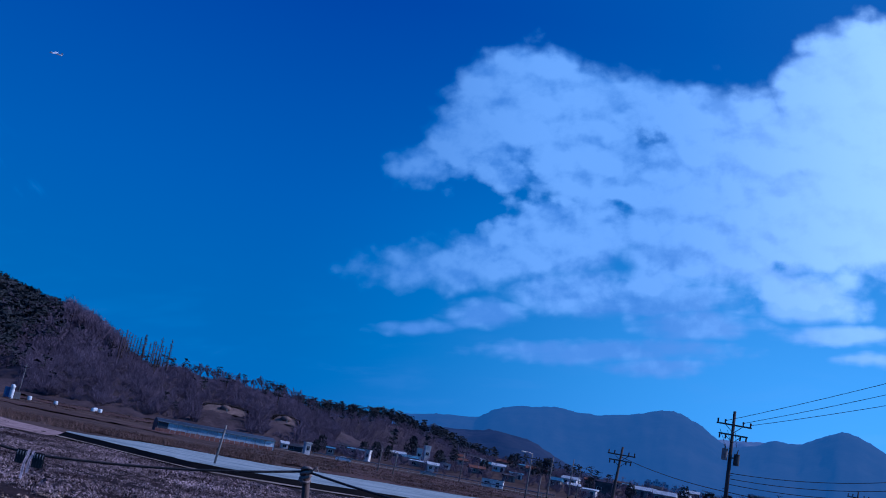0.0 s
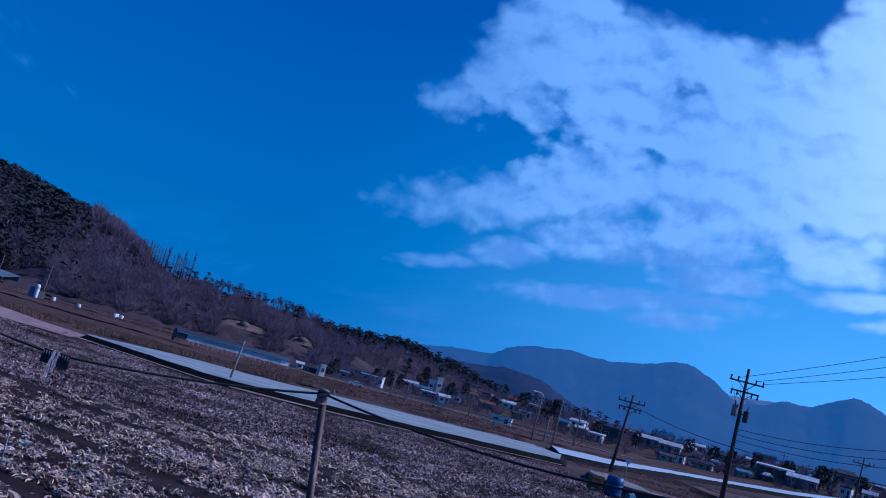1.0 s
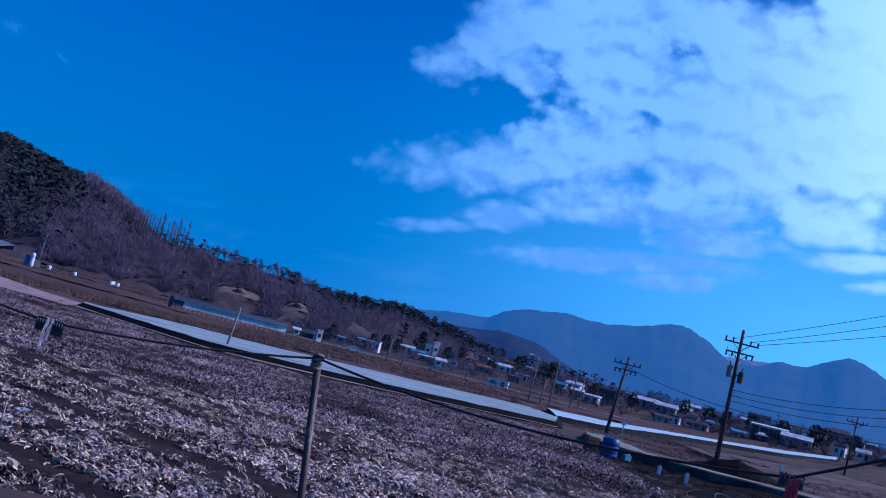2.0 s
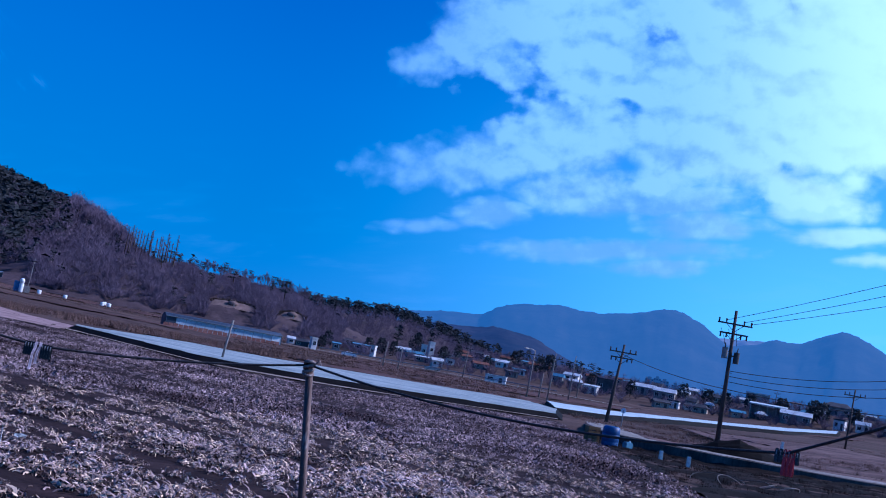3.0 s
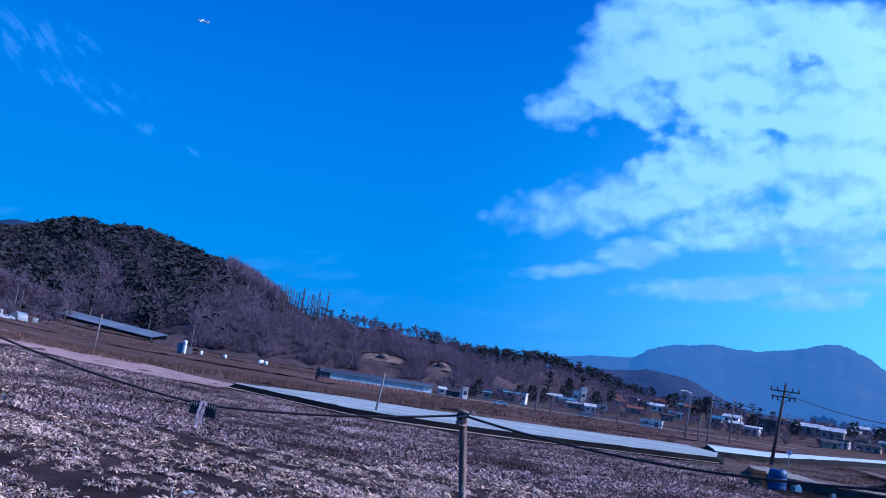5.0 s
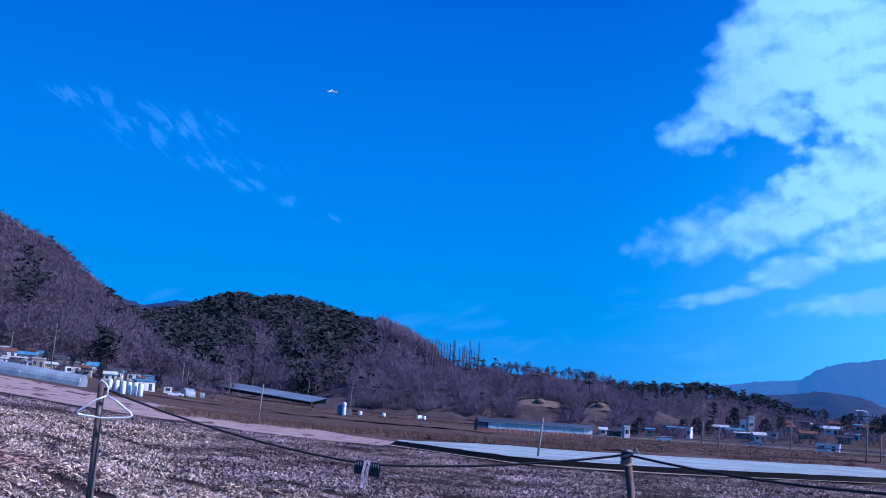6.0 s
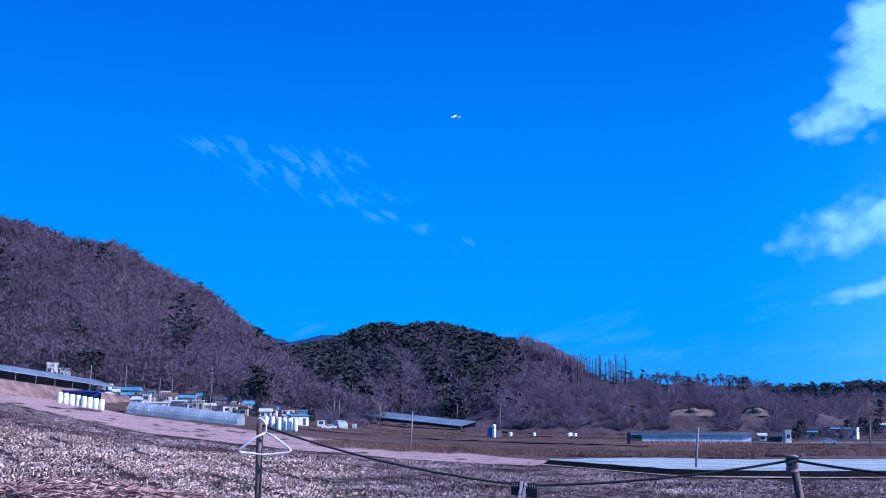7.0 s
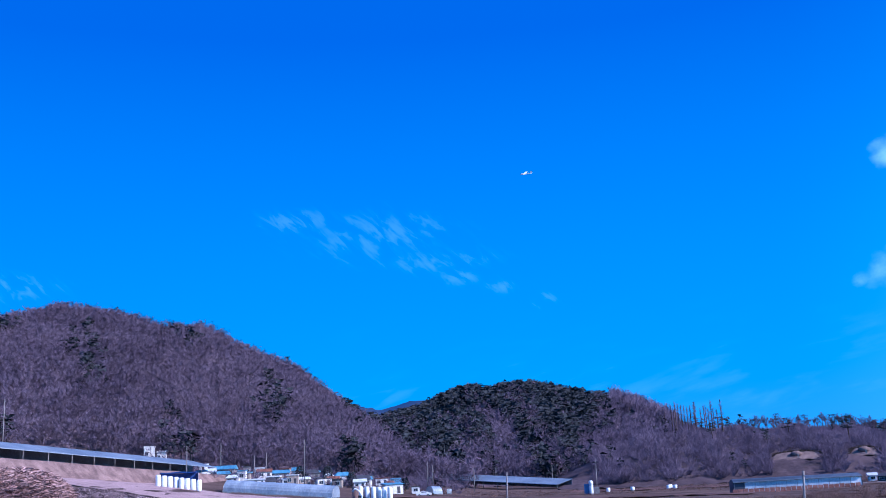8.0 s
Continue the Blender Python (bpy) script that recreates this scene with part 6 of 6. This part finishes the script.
def tank():
    x, y, z = spot(-20.2, 184)
    ob = thing("water_tank", x, y, z, 20)
    bm = B()
    prof = [(0.62, -0.1), (0.66, 0.3), (0.66, 2.2), (0.55, 2.7), (0.62, 2.75), (0.62, 3.5), (0.35, 3.9)]
    rings = [[bm.verts.new((q * math.cos(t), q * math.sin(t), k)) for t in np.linspace(0, 6.283, 16, endpoint=False)] for q, k in prof]
    for a, b in zip(rings, rings[1:]):
        for k in range(16):
            bm.faces.new((a[k], a[(k + 1) % 16], b[(k + 1) % 16], b[k]))
    bm.faces.new(rings[-1])
    part("tank", bm, WRAP, ob, "", True)
    bm = B()
    box(bm, (-1.3, 0.4, 1.5), (1.5, 1.3, 3.0), None, 0.05)
    part("pump_box", bm, BLUE_PLASTIC, ob, "dark blue pump box")
    bm = B()
    box(bm, (1.6, 0.2, 1.0), (1.6, 1.0, 2.0), None, 0.05)
    part("crate_stack", bm, WALL_GREY, ob)
    tagged(ob, "white water tank beside a dark blue pump box", "tank")


tank()


def parked_car(az, r, turn, paint, label):
    x, y, z = spot(az, r)
    ob = thing("car", x, y, z, turn)
    bm = B()
    prof = [(-2.1, 0.35), (-2.15, 0.75), (-1.95, 0.95), (-1.3, 1.02), (-0.75, 1.42), (0.7, 1.45), (1.45, 1.02), (2.05, 0.92), (2.15, 0.6), (2.1, 0.35)]
    sides = [[bm.verts.new((px_, s * (0.86 if pz < 1.1 else 0.70), pz)) for px_, pz in prof] for s in (-1, 1)]
    bm.faces.new(sides[0])
    bm.faces.new(sides[1][::-1])
    for k in range(len(prof)):
        j = (k + 1) % len(prof)
        bm.faces.new((sides[0][k], sides[0][j], sides[1][j], sides[1][k]))
    part("body", bm, paint, ob)
    for s in (-1, 1):
        for cx, wd in ((-0.35, 0.75), (0.55, 0.8)):
            bm = B()
            box(bm, (cx, s * 0.80, 1.2), (wd, 0.03, 0.30), pose(0, 0, 0, s * 20, 0, 0), 0.01)
            part("window", bm, PANE, ob)
    for cx in (-1.3, 1.3):
        for s in (-1, 1):
            bm = B()
            rod(bm, (cx, s * 0.72, 0.32), (cx, s * 0.90, 0.32), 0.32, 0.32, 16)
            wheel = part("wheel", bm, TYRE, ob)
            bm = B()
            rod(bm, (cx, s * 0.895, 0.32), (cx, s * 0.915, 0.32), 0.19, 0.17, 12)
            part("rim", bm, STEEL, wheel)
    for s in (-1, 1):
        bm = B()
        box(bm, (2.12, s * 0.6, 0.72), (0.06, 0.35, 0.14), None, 0.02)
        part("headlight", bm, WALL_WHITE, ob)
    tagged(ob, label, "car", "parked cars")


parked_car(2.12, 172, 8, STEEL, "silver car on the village road")
parked_car(-29.3, 178, 25, CAR_WHITE, "white car parked beside the field road")
parked_car(-2.6, 168, 4, CAR_WHITE, "white car on the village road")

# road along the village
tagged(sheet("village_road", [(-24, 166), (-8, 163), (10, 161), (24, 152), (34, 143)], [(-24, 169), (-8, 166), (10, 164), (24.4, 155), (34.4, 146)], 0.35, CONCRETE, 60, 4), "grey road along the edge of the village", "road", kind="structure")


def guard_rail():
    ob = thing("guard_rail", 0, 0, 0)
    pts = [Vector(laid(x, y, float(land_xy(x, y)) + 0.35)) for x, y in ((-12, 161), (-4, 160.5), (3, 160), (10, 158.5), (17, 154), (24, 149))]
    bm = B()
    for a, b in zip(pts, pts[1:]):
        rod(bm, a + Vector((0, 0, 0.75)), b + Vector((0, 0, 0.75)), 0.12, 0.12, 6)
    part("rail", bm, STEEL, ob)
    for a, b in zip(pts, pts[1:]):
        for k in range(4):
            p = a.lerp(b, k / 4)
            bm = B()
            rod(bm, p - Vector((0, 0, 0.3)), p + Vector((0, 0, 0.75)), 0.07, 0.07, 6)
            part("post", bm, STEEL, ob)
    tagged(ob, "low steel guard rail along the village road", "rail")


guard_rail()


def mirror_sign():
    x, y, z = spot(12.9, 78)
    ob = thing("road_mirror", x, y, z, -10)
    bm = B()
    rod(bm, (0, 0, -0.2), (0, 0, 1.3), 0.04, 0.04, 8)
    part("post", bm, STEEL, ob)
    bm = B()
    rod(bm, (0, -0.03, 1.25), (0, 0.04, 1.25), 0.20, 0.20, 20)
    part("disc", bm, WHITE_WIRE, ob, "round whitish disc")
    tagged(ob, "small round road mirror on a post", "road mirror")


mirror_sign()


def sheet_post():
    x, y, z = spot(21.28, 74)
    ob = thing("marker_post", x, y, z + 0.4, 5)
    bm = B()
    box(bm, (0, 0, 0.2), (0.22, 0.12, 0.6), None, 0.03)
    part("post", bm, WALL_WHITE, ob)
    tagged(ob, "pale marker post in the stubble field", "post")


sheet_post()

# ---- trees on the skyline ----


def branching(bm, a, way, length, radius, depth, rng, spread=0.55):
    b = a + way * length
    rod(bm, a, b, radius, radius * 0.55, 5)
    if depth == 0:
        return
    for _ in range(3 if depth > 1 else 4):
        turn = Vector((rng.gauss(0, spread), rng.gauss(0, spread), rng.uniform(0.0, 0.45)))
        start = a.lerp(b, rng.uniform(0.5, 1.0))
        branching(bm, start, (way + turn).normalized(), length * rng.uniform(0.5, 0.72), radius * 0.62, depth - 1, rng, spread)


def broadleaf(seed, h):
    rng = random.Random(seed)
    ob = thing("bare_tree", 0, 0, -500)
    bm = B()
    rod(bm, (0, 0, -0.5), (0, 0, h * 0.42), 0.20, 0.13, 7)
    part("trunk", bm, BARK, ob)
    bm = B()
    for _ in range(5):
        branching(bm, Vector((0, 0, h * rng.uniform(0.28, 0.42))), Vector((rng.gauss(0, 0.4), rng.gauss(0, 0.4), 1)).normalized(), h * 0.30, 0.13, 3, rng)
    part("crown", bm, TWIG, ob)
    return tagged(ob, "leafless broad-crowned tree on the ridge", "tree", "bare trees on the ridge")


def larch(seed, h):
    rng = random.Random(seed)
    ob = thing("larch_tree", 0, 0, -500)
    bm = B()
    rod(bm, (0, 0, -0.5), (0, 0, h), 0.32, 0.07, 7)
    part("trunk", bm, BARK, ob)
    bm = B()
    for k in range(70):
        f = rng.uniform(0.22, 0.98)
        a = rng.uniform(0, 6.283)
        L = h * 0.13 * (1.08 - f) * rng.uniform(0.6, 1.3) + 0.25
        p = Vector((0, 0, f * h))
        q = p + Vector((math.cos(a) * L, math.sin(a) * L, L * rng.uniform(-0.1, 0.45)))
        rod(bm, p, q, 0.085, 0.03, 4)
        for _ in range(2):
            s = p.lerp(q, rng.uniform(0.4, 0.9))
            rod(bm, s, s + Vector((rng.gauss(0, 0.3), rng.gauss(0, 0.3), rng.uniform(-0.1, 0.35))), 0.05, 0.02, 3)
    part("crown", bm, TWIG, ob)
    return tagged(ob, "tall straight leafless larch on the ridge", "tree", "larches on the ridge")


def ridge_pine(seed, h):
    rng = random.Random(seed)
    ob = thing("pine_tree", 0, 0, -500)
    bm = B()
    bend = rng.uniform(-0.6, 0.6)
    tube(bm, [(0, 0, -0.5), (bend * 0.3, 0, h * 0.3), (bend, 0, h * 0.6), (bend * 0.8, 0, h * 0.92)], 0.16, 6)
    part("trunk", bm, BARK, ob)
    V, F = [], []
    nr = np.random.default_rng(seed)
    for k in range(9):
        f = nr.uniform(0.5, 1.0)
        c = np.array([bend + nr.normal(0, 0.13) * h, nr.normal(0, 0.13) * h, f * h])
        for _ in range(60):
            p = c + nr.normal(0, 1, 3) * np.array([0.085, 0.085, 0.022]) * h
            tri = nr.normal(0, 0.028 * h, (3, 3)) * np.array([1, 1, 0.5])
            n = len(V)
            V.extend(list(p + tri))
            F.append((n, n + 1, n + 2))
    crown = new("crown", mesh_of("crown", np.array(V), np.array(F), NEEDLE))
    crown.parent = ob
    return tagged(ob, "dark flat-topped pine on the ridge", "tree", "pines on the ridge")


def ridge_place(az, s, crest=CREST_LOW, r0=205, r1=290, rough=0.10, seed=4.4, lower=0.5):
    r, z = hill_surface(crest, r0, r1, np.array(az), np.array(s), rough, seed, lower)
    x, y, z = laid(float(r) * math.sin(radians(az)), float(r) * math.cos(radians(az)), float(z))
    return float(x), float(y), float(z)


def set_out(protos, spots_, crest_args=None):
    """The first places take the prototypes themselves, the rest take copies."""
    for i, (az, s, k) in enumerate(spots_):
        x, y, z = ridge_place(az, s, *(crest_args or ()))
        m = pose(x, y, z, 0, 0, random.uniform(0, 360)) @ Matrix.Scale(k, 4)
        if i < len(protos):
            protos[i].matrix_world = m
        else:
            ob = copy_thing(protos[i % len(protos)], m)
            ob.matrix_basis = m


MIDARGS = (CREST_MID, 255, 430, 0.08, 2.1, 6.0)
set_out([larch(41, 13.0), larch(42, 12.0), larch(43, 14.0)],
        [(az + random.uniform(-0.12, 0.12), random.uniform(0.75, 1.0), random.uniform(0.85, 1.1)) for az in np.arange(-15.6, -12.9, 0.15)])
set_out([larch(44, 14.0), larch(45, 12.5)],
        [(az + random.uniform(-0.2, 0.2), random.uniform(0.55, 0.8), random.uniform(0.9, 1.15)) for az in np.arange(-18.4, -15.5, 0.10)], MIDARGS)
set_out([ridge_pine(51, 7.5), ridge_pine(52, 6.5), ridge_pine(53, 8.0)],
        [(-15.0, 0.98, 0.8), (-14.35, 0.97, 0.95), (-13.0, 0.99, 0.95), (-12.7, 0.97, 0.85), (-11.8, 0.98, 0.95), (-11.4, 0.99, 0.8), (-10.2, 0.98, 1.1), (-8.8, 0.97, 1.1), (-7.3, 0.98, 0.95), (-6.8, 0.99, 1.0),
         (-6.6, 0.96, 0.9), (-6.7, 0.5, 1.2), (-9.6, 0.6, 1.0), (-13.5, 0.6, 1.0), (-5.0, 0.9, 0.8)])
set_out([broadleaf(61, 8.5), broadleaf(62, 7.5), broadleaf(63, 8.0)],
        [(az + random.uniform(-0.15, 0.15), random.uniform(0.9, 1.0), random.uniform(0.75, 1.05)) for az in np.arange(-11.4, -4.2, 0.19)])


# ---- grave clearings on the low ridge ----


def grave(az, s, w, label):
    x, y, z = ridge_place(az, s)
    ob = thing("burial_mound", x, y, z + 0.1, -az)
    bm = B()
    rows = []
    rng = random.Random(int(w * 10))
    for i in range(15):
        u = i / 14 * 2 - 1
        rows.append([bm.verts.new((u * w / 2, -1.5 + 5.0 * v / 6, 0.25 * (1 - u * u) + 2.6 * v / 6 - 0.5 - 0.5 * abs(u) ** 3 + rng.gauss(0, 0.04))) for v in range(7)])
    for a, b in zip(rows, rows[1:]):
        for k in range(6):
            bm.faces.new((a[k], a[k + 1], b[k + 1], b[k]))
    part("lawn", bm, material("winter_lawn", (0.14, 0.098, 0.090), (0.23, 0.165, 0.145), 0.5, 5.0) if "winter_lawn" not in bpy.data.materials else bpy.data.materials["winter_lawn"], ob, "", True)
    bm = B()
    bmesh.ops.create_icosphere(bm, subdivisions=3, radius=1.0)
    bmesh.ops.transform(bm, matrix=Matrix.Translation((0, 1.6, 1.5)) @ Matrix.Diagonal((2.0, 1.5, 1.2, 1)), verts=bm.verts)
    part("mound", bm, bpy.data.materials["winter_lawn"], ob, "", True)
    bm = B()
    box(bm, (0.6, -0.6, 0.7), (0.5, 0.2, 1.3), None, 0.04)
    part("stone", bm, WALL_TAN, ob)
    tagged(ob, label, "grave")


def brush_ring(az, s_, w):
    """Dark leafless brush along the upper rim of a grave clearing."""
    x, y, z = ridge_place(az, s_)
    nr_ = np.random.default_rng(int(w))
    a = nr_.uniform(0.0, math.pi, 150)
    k = nr_.uniform(0.92, 1.12, 150)
    c_, s2 = math.cos(radians(-az)), math.sin(radians(-az))
    lx, ly = np.cos(a) * w * 0.56 * k, 0.5 + np.sin(a) * 4.4 * k
    places_ = np.stack([x + lx * c_ - ly * s2, y + lx * s2 + ly * c_, z + 0.2 + np.sin(a) * 2.0], -1)
    planted("brush", SCRUB, places_, nr_.uniform(0.8, 1.7, 150), BARK, "dark brush round the grave clearing", "brush", nr_.uniform(1.0, 1.6, 150))


brush_ring(-9.4, 0.24, 17)
brush_ring(-6.1, 0.27, 9)
grave(-9.4, 0.24, 17, "grassy burial mound in a cleared hollow")
grave(-6.1, 0.27, 9, "small burial mound with a pale stone")


def dark_tree(az, r, h, label):
    x, y, z = spot(az, r)
    ob = thing("evergreen_tree", x, y, z)
    bm = B()
    rod(bm, (0, 0, -0.5), (0, 0, h * 0.6), 0.18, 0.08, 6)
    part("trunk", bm, BARK, ob)
    nr = np.random.default_rng(int(abs(az) * 100 + r))
    V, F = [], []
    for _ in range(420):
        f = nr.uniform(0.15, 1.0)
        wide = h * 0.38 * math.sqrt(max(0.02, 1 - abs(f - 0.5) * 1.7)) * nr.uniform(0.5, 1.05)
        a = nr.uniform(0, 6.283)
        tri = np.array([math.cos(a) * wide, math.sin(a) * wide, f * h]) + nr.normal(0, 0.05 * h, (3, 3))
        n = len(V)
        V.extend(list(tri))
        F.append((n, n + 1, n + 2))
    crown = new("crown", mesh_of("crown", np.array(V), np.array(F), NEEDLE))
    crown.parent = ob
    tagged(ob, label, "tree", "village trees")


for az, r, h in ((1.0, 262, 9), (-1.6, 205, 5), (-0.9, 206, 5.5), (-0.2, 207, 5), (2.6, 215, 5.5), (3.4, 228, 5), (5.1, 205, 4.5), (8.0, 218, 6), (8.5, 222, 7), (10.9, 206, 5), (13.1, 200, 5), (15.9, 208, 6),
                 (17.2, 200, 6), (18.1, 198, 6), (19.4, 205, 6), (21.0, 200, 6.5), (22.6, 195, 7), (23.0, 197, 6.5), (-3.9, 196, 5), (-4.2, 184, 4), (-36.0, 200, 5), (-33.2, 196, 4.5), (-34.5, 204, 5), (-30.3, 192, 4),
                 (24.6, 200, 6), (6.6, 232, 6)):
    dark_tree(az, r, h, "dark evergreen tree among the village houses")

nr = np.random.default_rng(77)
va, vr = nr.uniform(-6, 27, 900), nr.uniform(176, 270, 900)
near_gap = (vr > 182) | (nr.uniform(0, 1, 900) < 0.3)
va, vr = va[near_gap], vr[near_gap]
planted("village_scrub", SCRUB + BARE[:2], np.stack(laid(vr * np.sin(np.radians(va)), vr * np.cos(np.radians(va)), land(va, vr)), -1), nr.uniform(1.5, 5.0, len(va)), TWIG,
        "leafless bushes and fruit trees among village houses", "scrub", nr.uniform(1.0, 1.7, len(va)))
va, vr = nr.uniform(-46, -27, 420), nr.uniform(188, 228, 420)
planted("village_scrub", SCRUB + BARE[:2], np.stack(laid(vr * np.sin(np.radians(va)), vr * np.cos(np.radians(va)), land(va, vr)), -1), nr.uniform(1.5, 4.5, len(va)), TWIG,
        "leafless bushes behind the hillside hamlet", "scrub", nr.uniform(1.0, 1.7, len(va)))
va, vr = nr.uniform(-30, -6, 2600), np.concatenate([nr.uniform(92, 112, 1700), nr.uniform(178, 205, 900)])
planted("withered_weeds", GRASS, np.stack(laid(vr * np.sin(np.radians(va)), vr * np.cos(np.radians(va)), land(va, vr)), -1), nr.uniform(0.4, 1.1, len(va)), STRAW_DARK,
        "dark withered weeds along the field banks", "weeds", nr.uniform(1.2, 2.4, len(va)))

va, vr = nr.uniform(-9, 25, 6500), nr.uniform(96, 166, 6500)
thin_ = (np.sin(vr * 0.45 + np.sin(va * 0.5) * 1.2) + nr.normal(0, 0.5, len(va)) > 0.1) & ((va < 7) | (vr > 150 + (va - 10) * 2.0))
va, vr = va[thin_], vr[thin_]
planted("rough_grass", GRASS, np.stack(laid(vr * np.sin(np.radians(va)), vr * np.cos(np.radians(va)), land(va, vr) + 0.08), -1), nr.uniform(0.3, 0.9, len(va)), STRAW_DARK,
        "rough brown grass on terraces before the village", "grass", nr.uniform(1.4, 2.6, len(va)))

# ---- straw heap, stakes, litter ----


VINES = material("dry_vines", (0.20, 0.12, 0.115), (0.42, 0.275, 0.25), 0.3, 8.0, 0.9, 0.1, island=0.45)


def straw_heap(az, r, k, tall, n, label):
    x, y, z = spot(az, r)
    rng = np.random.default_rng(21)
    u = rng.normal(0, 1, (n, 2)) * np.array([1.3, 1.15]) * k
    d = np.hypot(u[:, 0] / 2.6, u[:, 1] / 2.2) / k
    hgt = tall * np.sqrt(np.clip(1 - d * d, 0.0, 1)) * rng.uniform(0.4, 1.05, n) + 0.03
    a = rng.uniform(0, 6.283, n)
    L = rng.uniform(0.25, 0.8, n)
    way = np.stack([np.cos(a) * L, np.sin(a) * L, rng.normal(0, 0.14, n)], -1)
    side = np.stack([-np.sin(a), np.cos(a), np.zeros(n)], -1) * 0.009
    c = np.stack([x + u[:, 0], y + u[:, 1], z + hgt], -1)
    V = np.stack([c - way / 2 - side, c - way / 2 + side, c + np.array([0, 0, 0.05]) + side, c + way / 2], 1).reshape(-1, 3)
    F = (np.array([[0, 1, 2], [0, 2, 3]])[None] + (np.arange(n) * 4)[:, None, None]).reshape(-1, 3)
    tagged(new("straw_heap", mesh_of("straw_heap", V, F, VINES)), label, "straw", kind="stuff")


straw_heap(-42.8, 31, 1.2, 0.5, 5200, "heap of reddish dry vines and straw at the field's edge")
straw_heap(-50.6, 64, 1.5, 2.3, 15000, "tall tangled heap of reddish dry vines beside the bare field")


def stake(az, r, h):
    x, y, z = spot(az, r)
    bm = B()
    tube(bm, [(0, 0, -0.1), (0.01, 0, h * 0.5), (-0.005, 0.01, h)], 0.012, 6)
    ob = part("stake", bm, STEEL, None, "", True)
    ob.matrix_world = pose(x, y, z)
    tagged(ob, "thin grey stake in the cabbage field", "stake", "field stakes")


for az, r, h in ((-19.5, 15.6, 0.75), (-42.2, 42, 0.9)):
    stake(az, r, h)


def rag(az, r, seed):
    x, y, z = spot(az, r)
    rng = random.Random(seed)
    bm = B()
    rows = [[bm.verts.new((0.06 * i + rng.gauss(0, 0.02), 0.06 * k + rng.gauss(0, 0.02), 0.06 + abs(rng.gauss(0, 0.05)))) for k in range(4)] for i in range(5)]
    for a, b in zip(rows, rows[1:]):
        for k in range(3):
            bm.faces.new((a[k], a[k + 1], b[k + 1], b[k]))
    bmesh.ops.solidify(bm, geom=bm.faces[:], thickness=0.012)
    ob = part("film_scrap", bm, WRAP)
    ob.matrix_world = pose(x, y, z + 0.05, 0, 0, rng.uniform(0, 360))
    tagged(ob, "crumpled scrap of white film among withered plants", "film scrap", "film scraps")


for i, (az, r) in enumerate(((-18.9, 19.5), (-40.5, 58), (-39.8, 60), (-36.5, 70), (-44.5, 47))):
    rag(az, r, i)


def aeroplane():
    """A small white model aircraft, banked, high over the field."""
    r, az, el = 112.0, -22.4, 17.35
    ob = new("model_aeroplane")
    ob.matrix_world = Matrix.Translation(sky_way(az, el) * r + Vector((0, 0, 2.8))) @ pose(0, 0, 0, -28, -6, 190)
    bm = B()
    tube(bm, [(-0.62, 0, 0.03), (-0.3, 0, 0.02), (0.1, 0, 0.03), (0.45, 0, 0.0), (0.6, 0, -0.01)], 0.07, 8)
    part("fuselage", bm, WHITE_WIRE, ob, "", True)
    bm = B()
    box(bm, (0.1, 0, 0.08), (0.26, 1.5, 0.03), None, 0.01)
    part("wing", bm, WHITE_WIRE, ob)
    bm = B()
    box(bm, (-0.58, 0, 0.05), (0.16, 0.5, 0.02), None, 0.006)
    part("tailplane", bm, WHITE_WIRE, ob)
    bm = B()
    box(bm, (-0.6, 0, 0.17), (0.18, 0.02, 0.24), None, 0.006)
    part("fin", bm, WHITE_WIRE, ob)
    tagged(ob, "small white model aeroplane banking in the air", "aeroplane")


aeroplane()
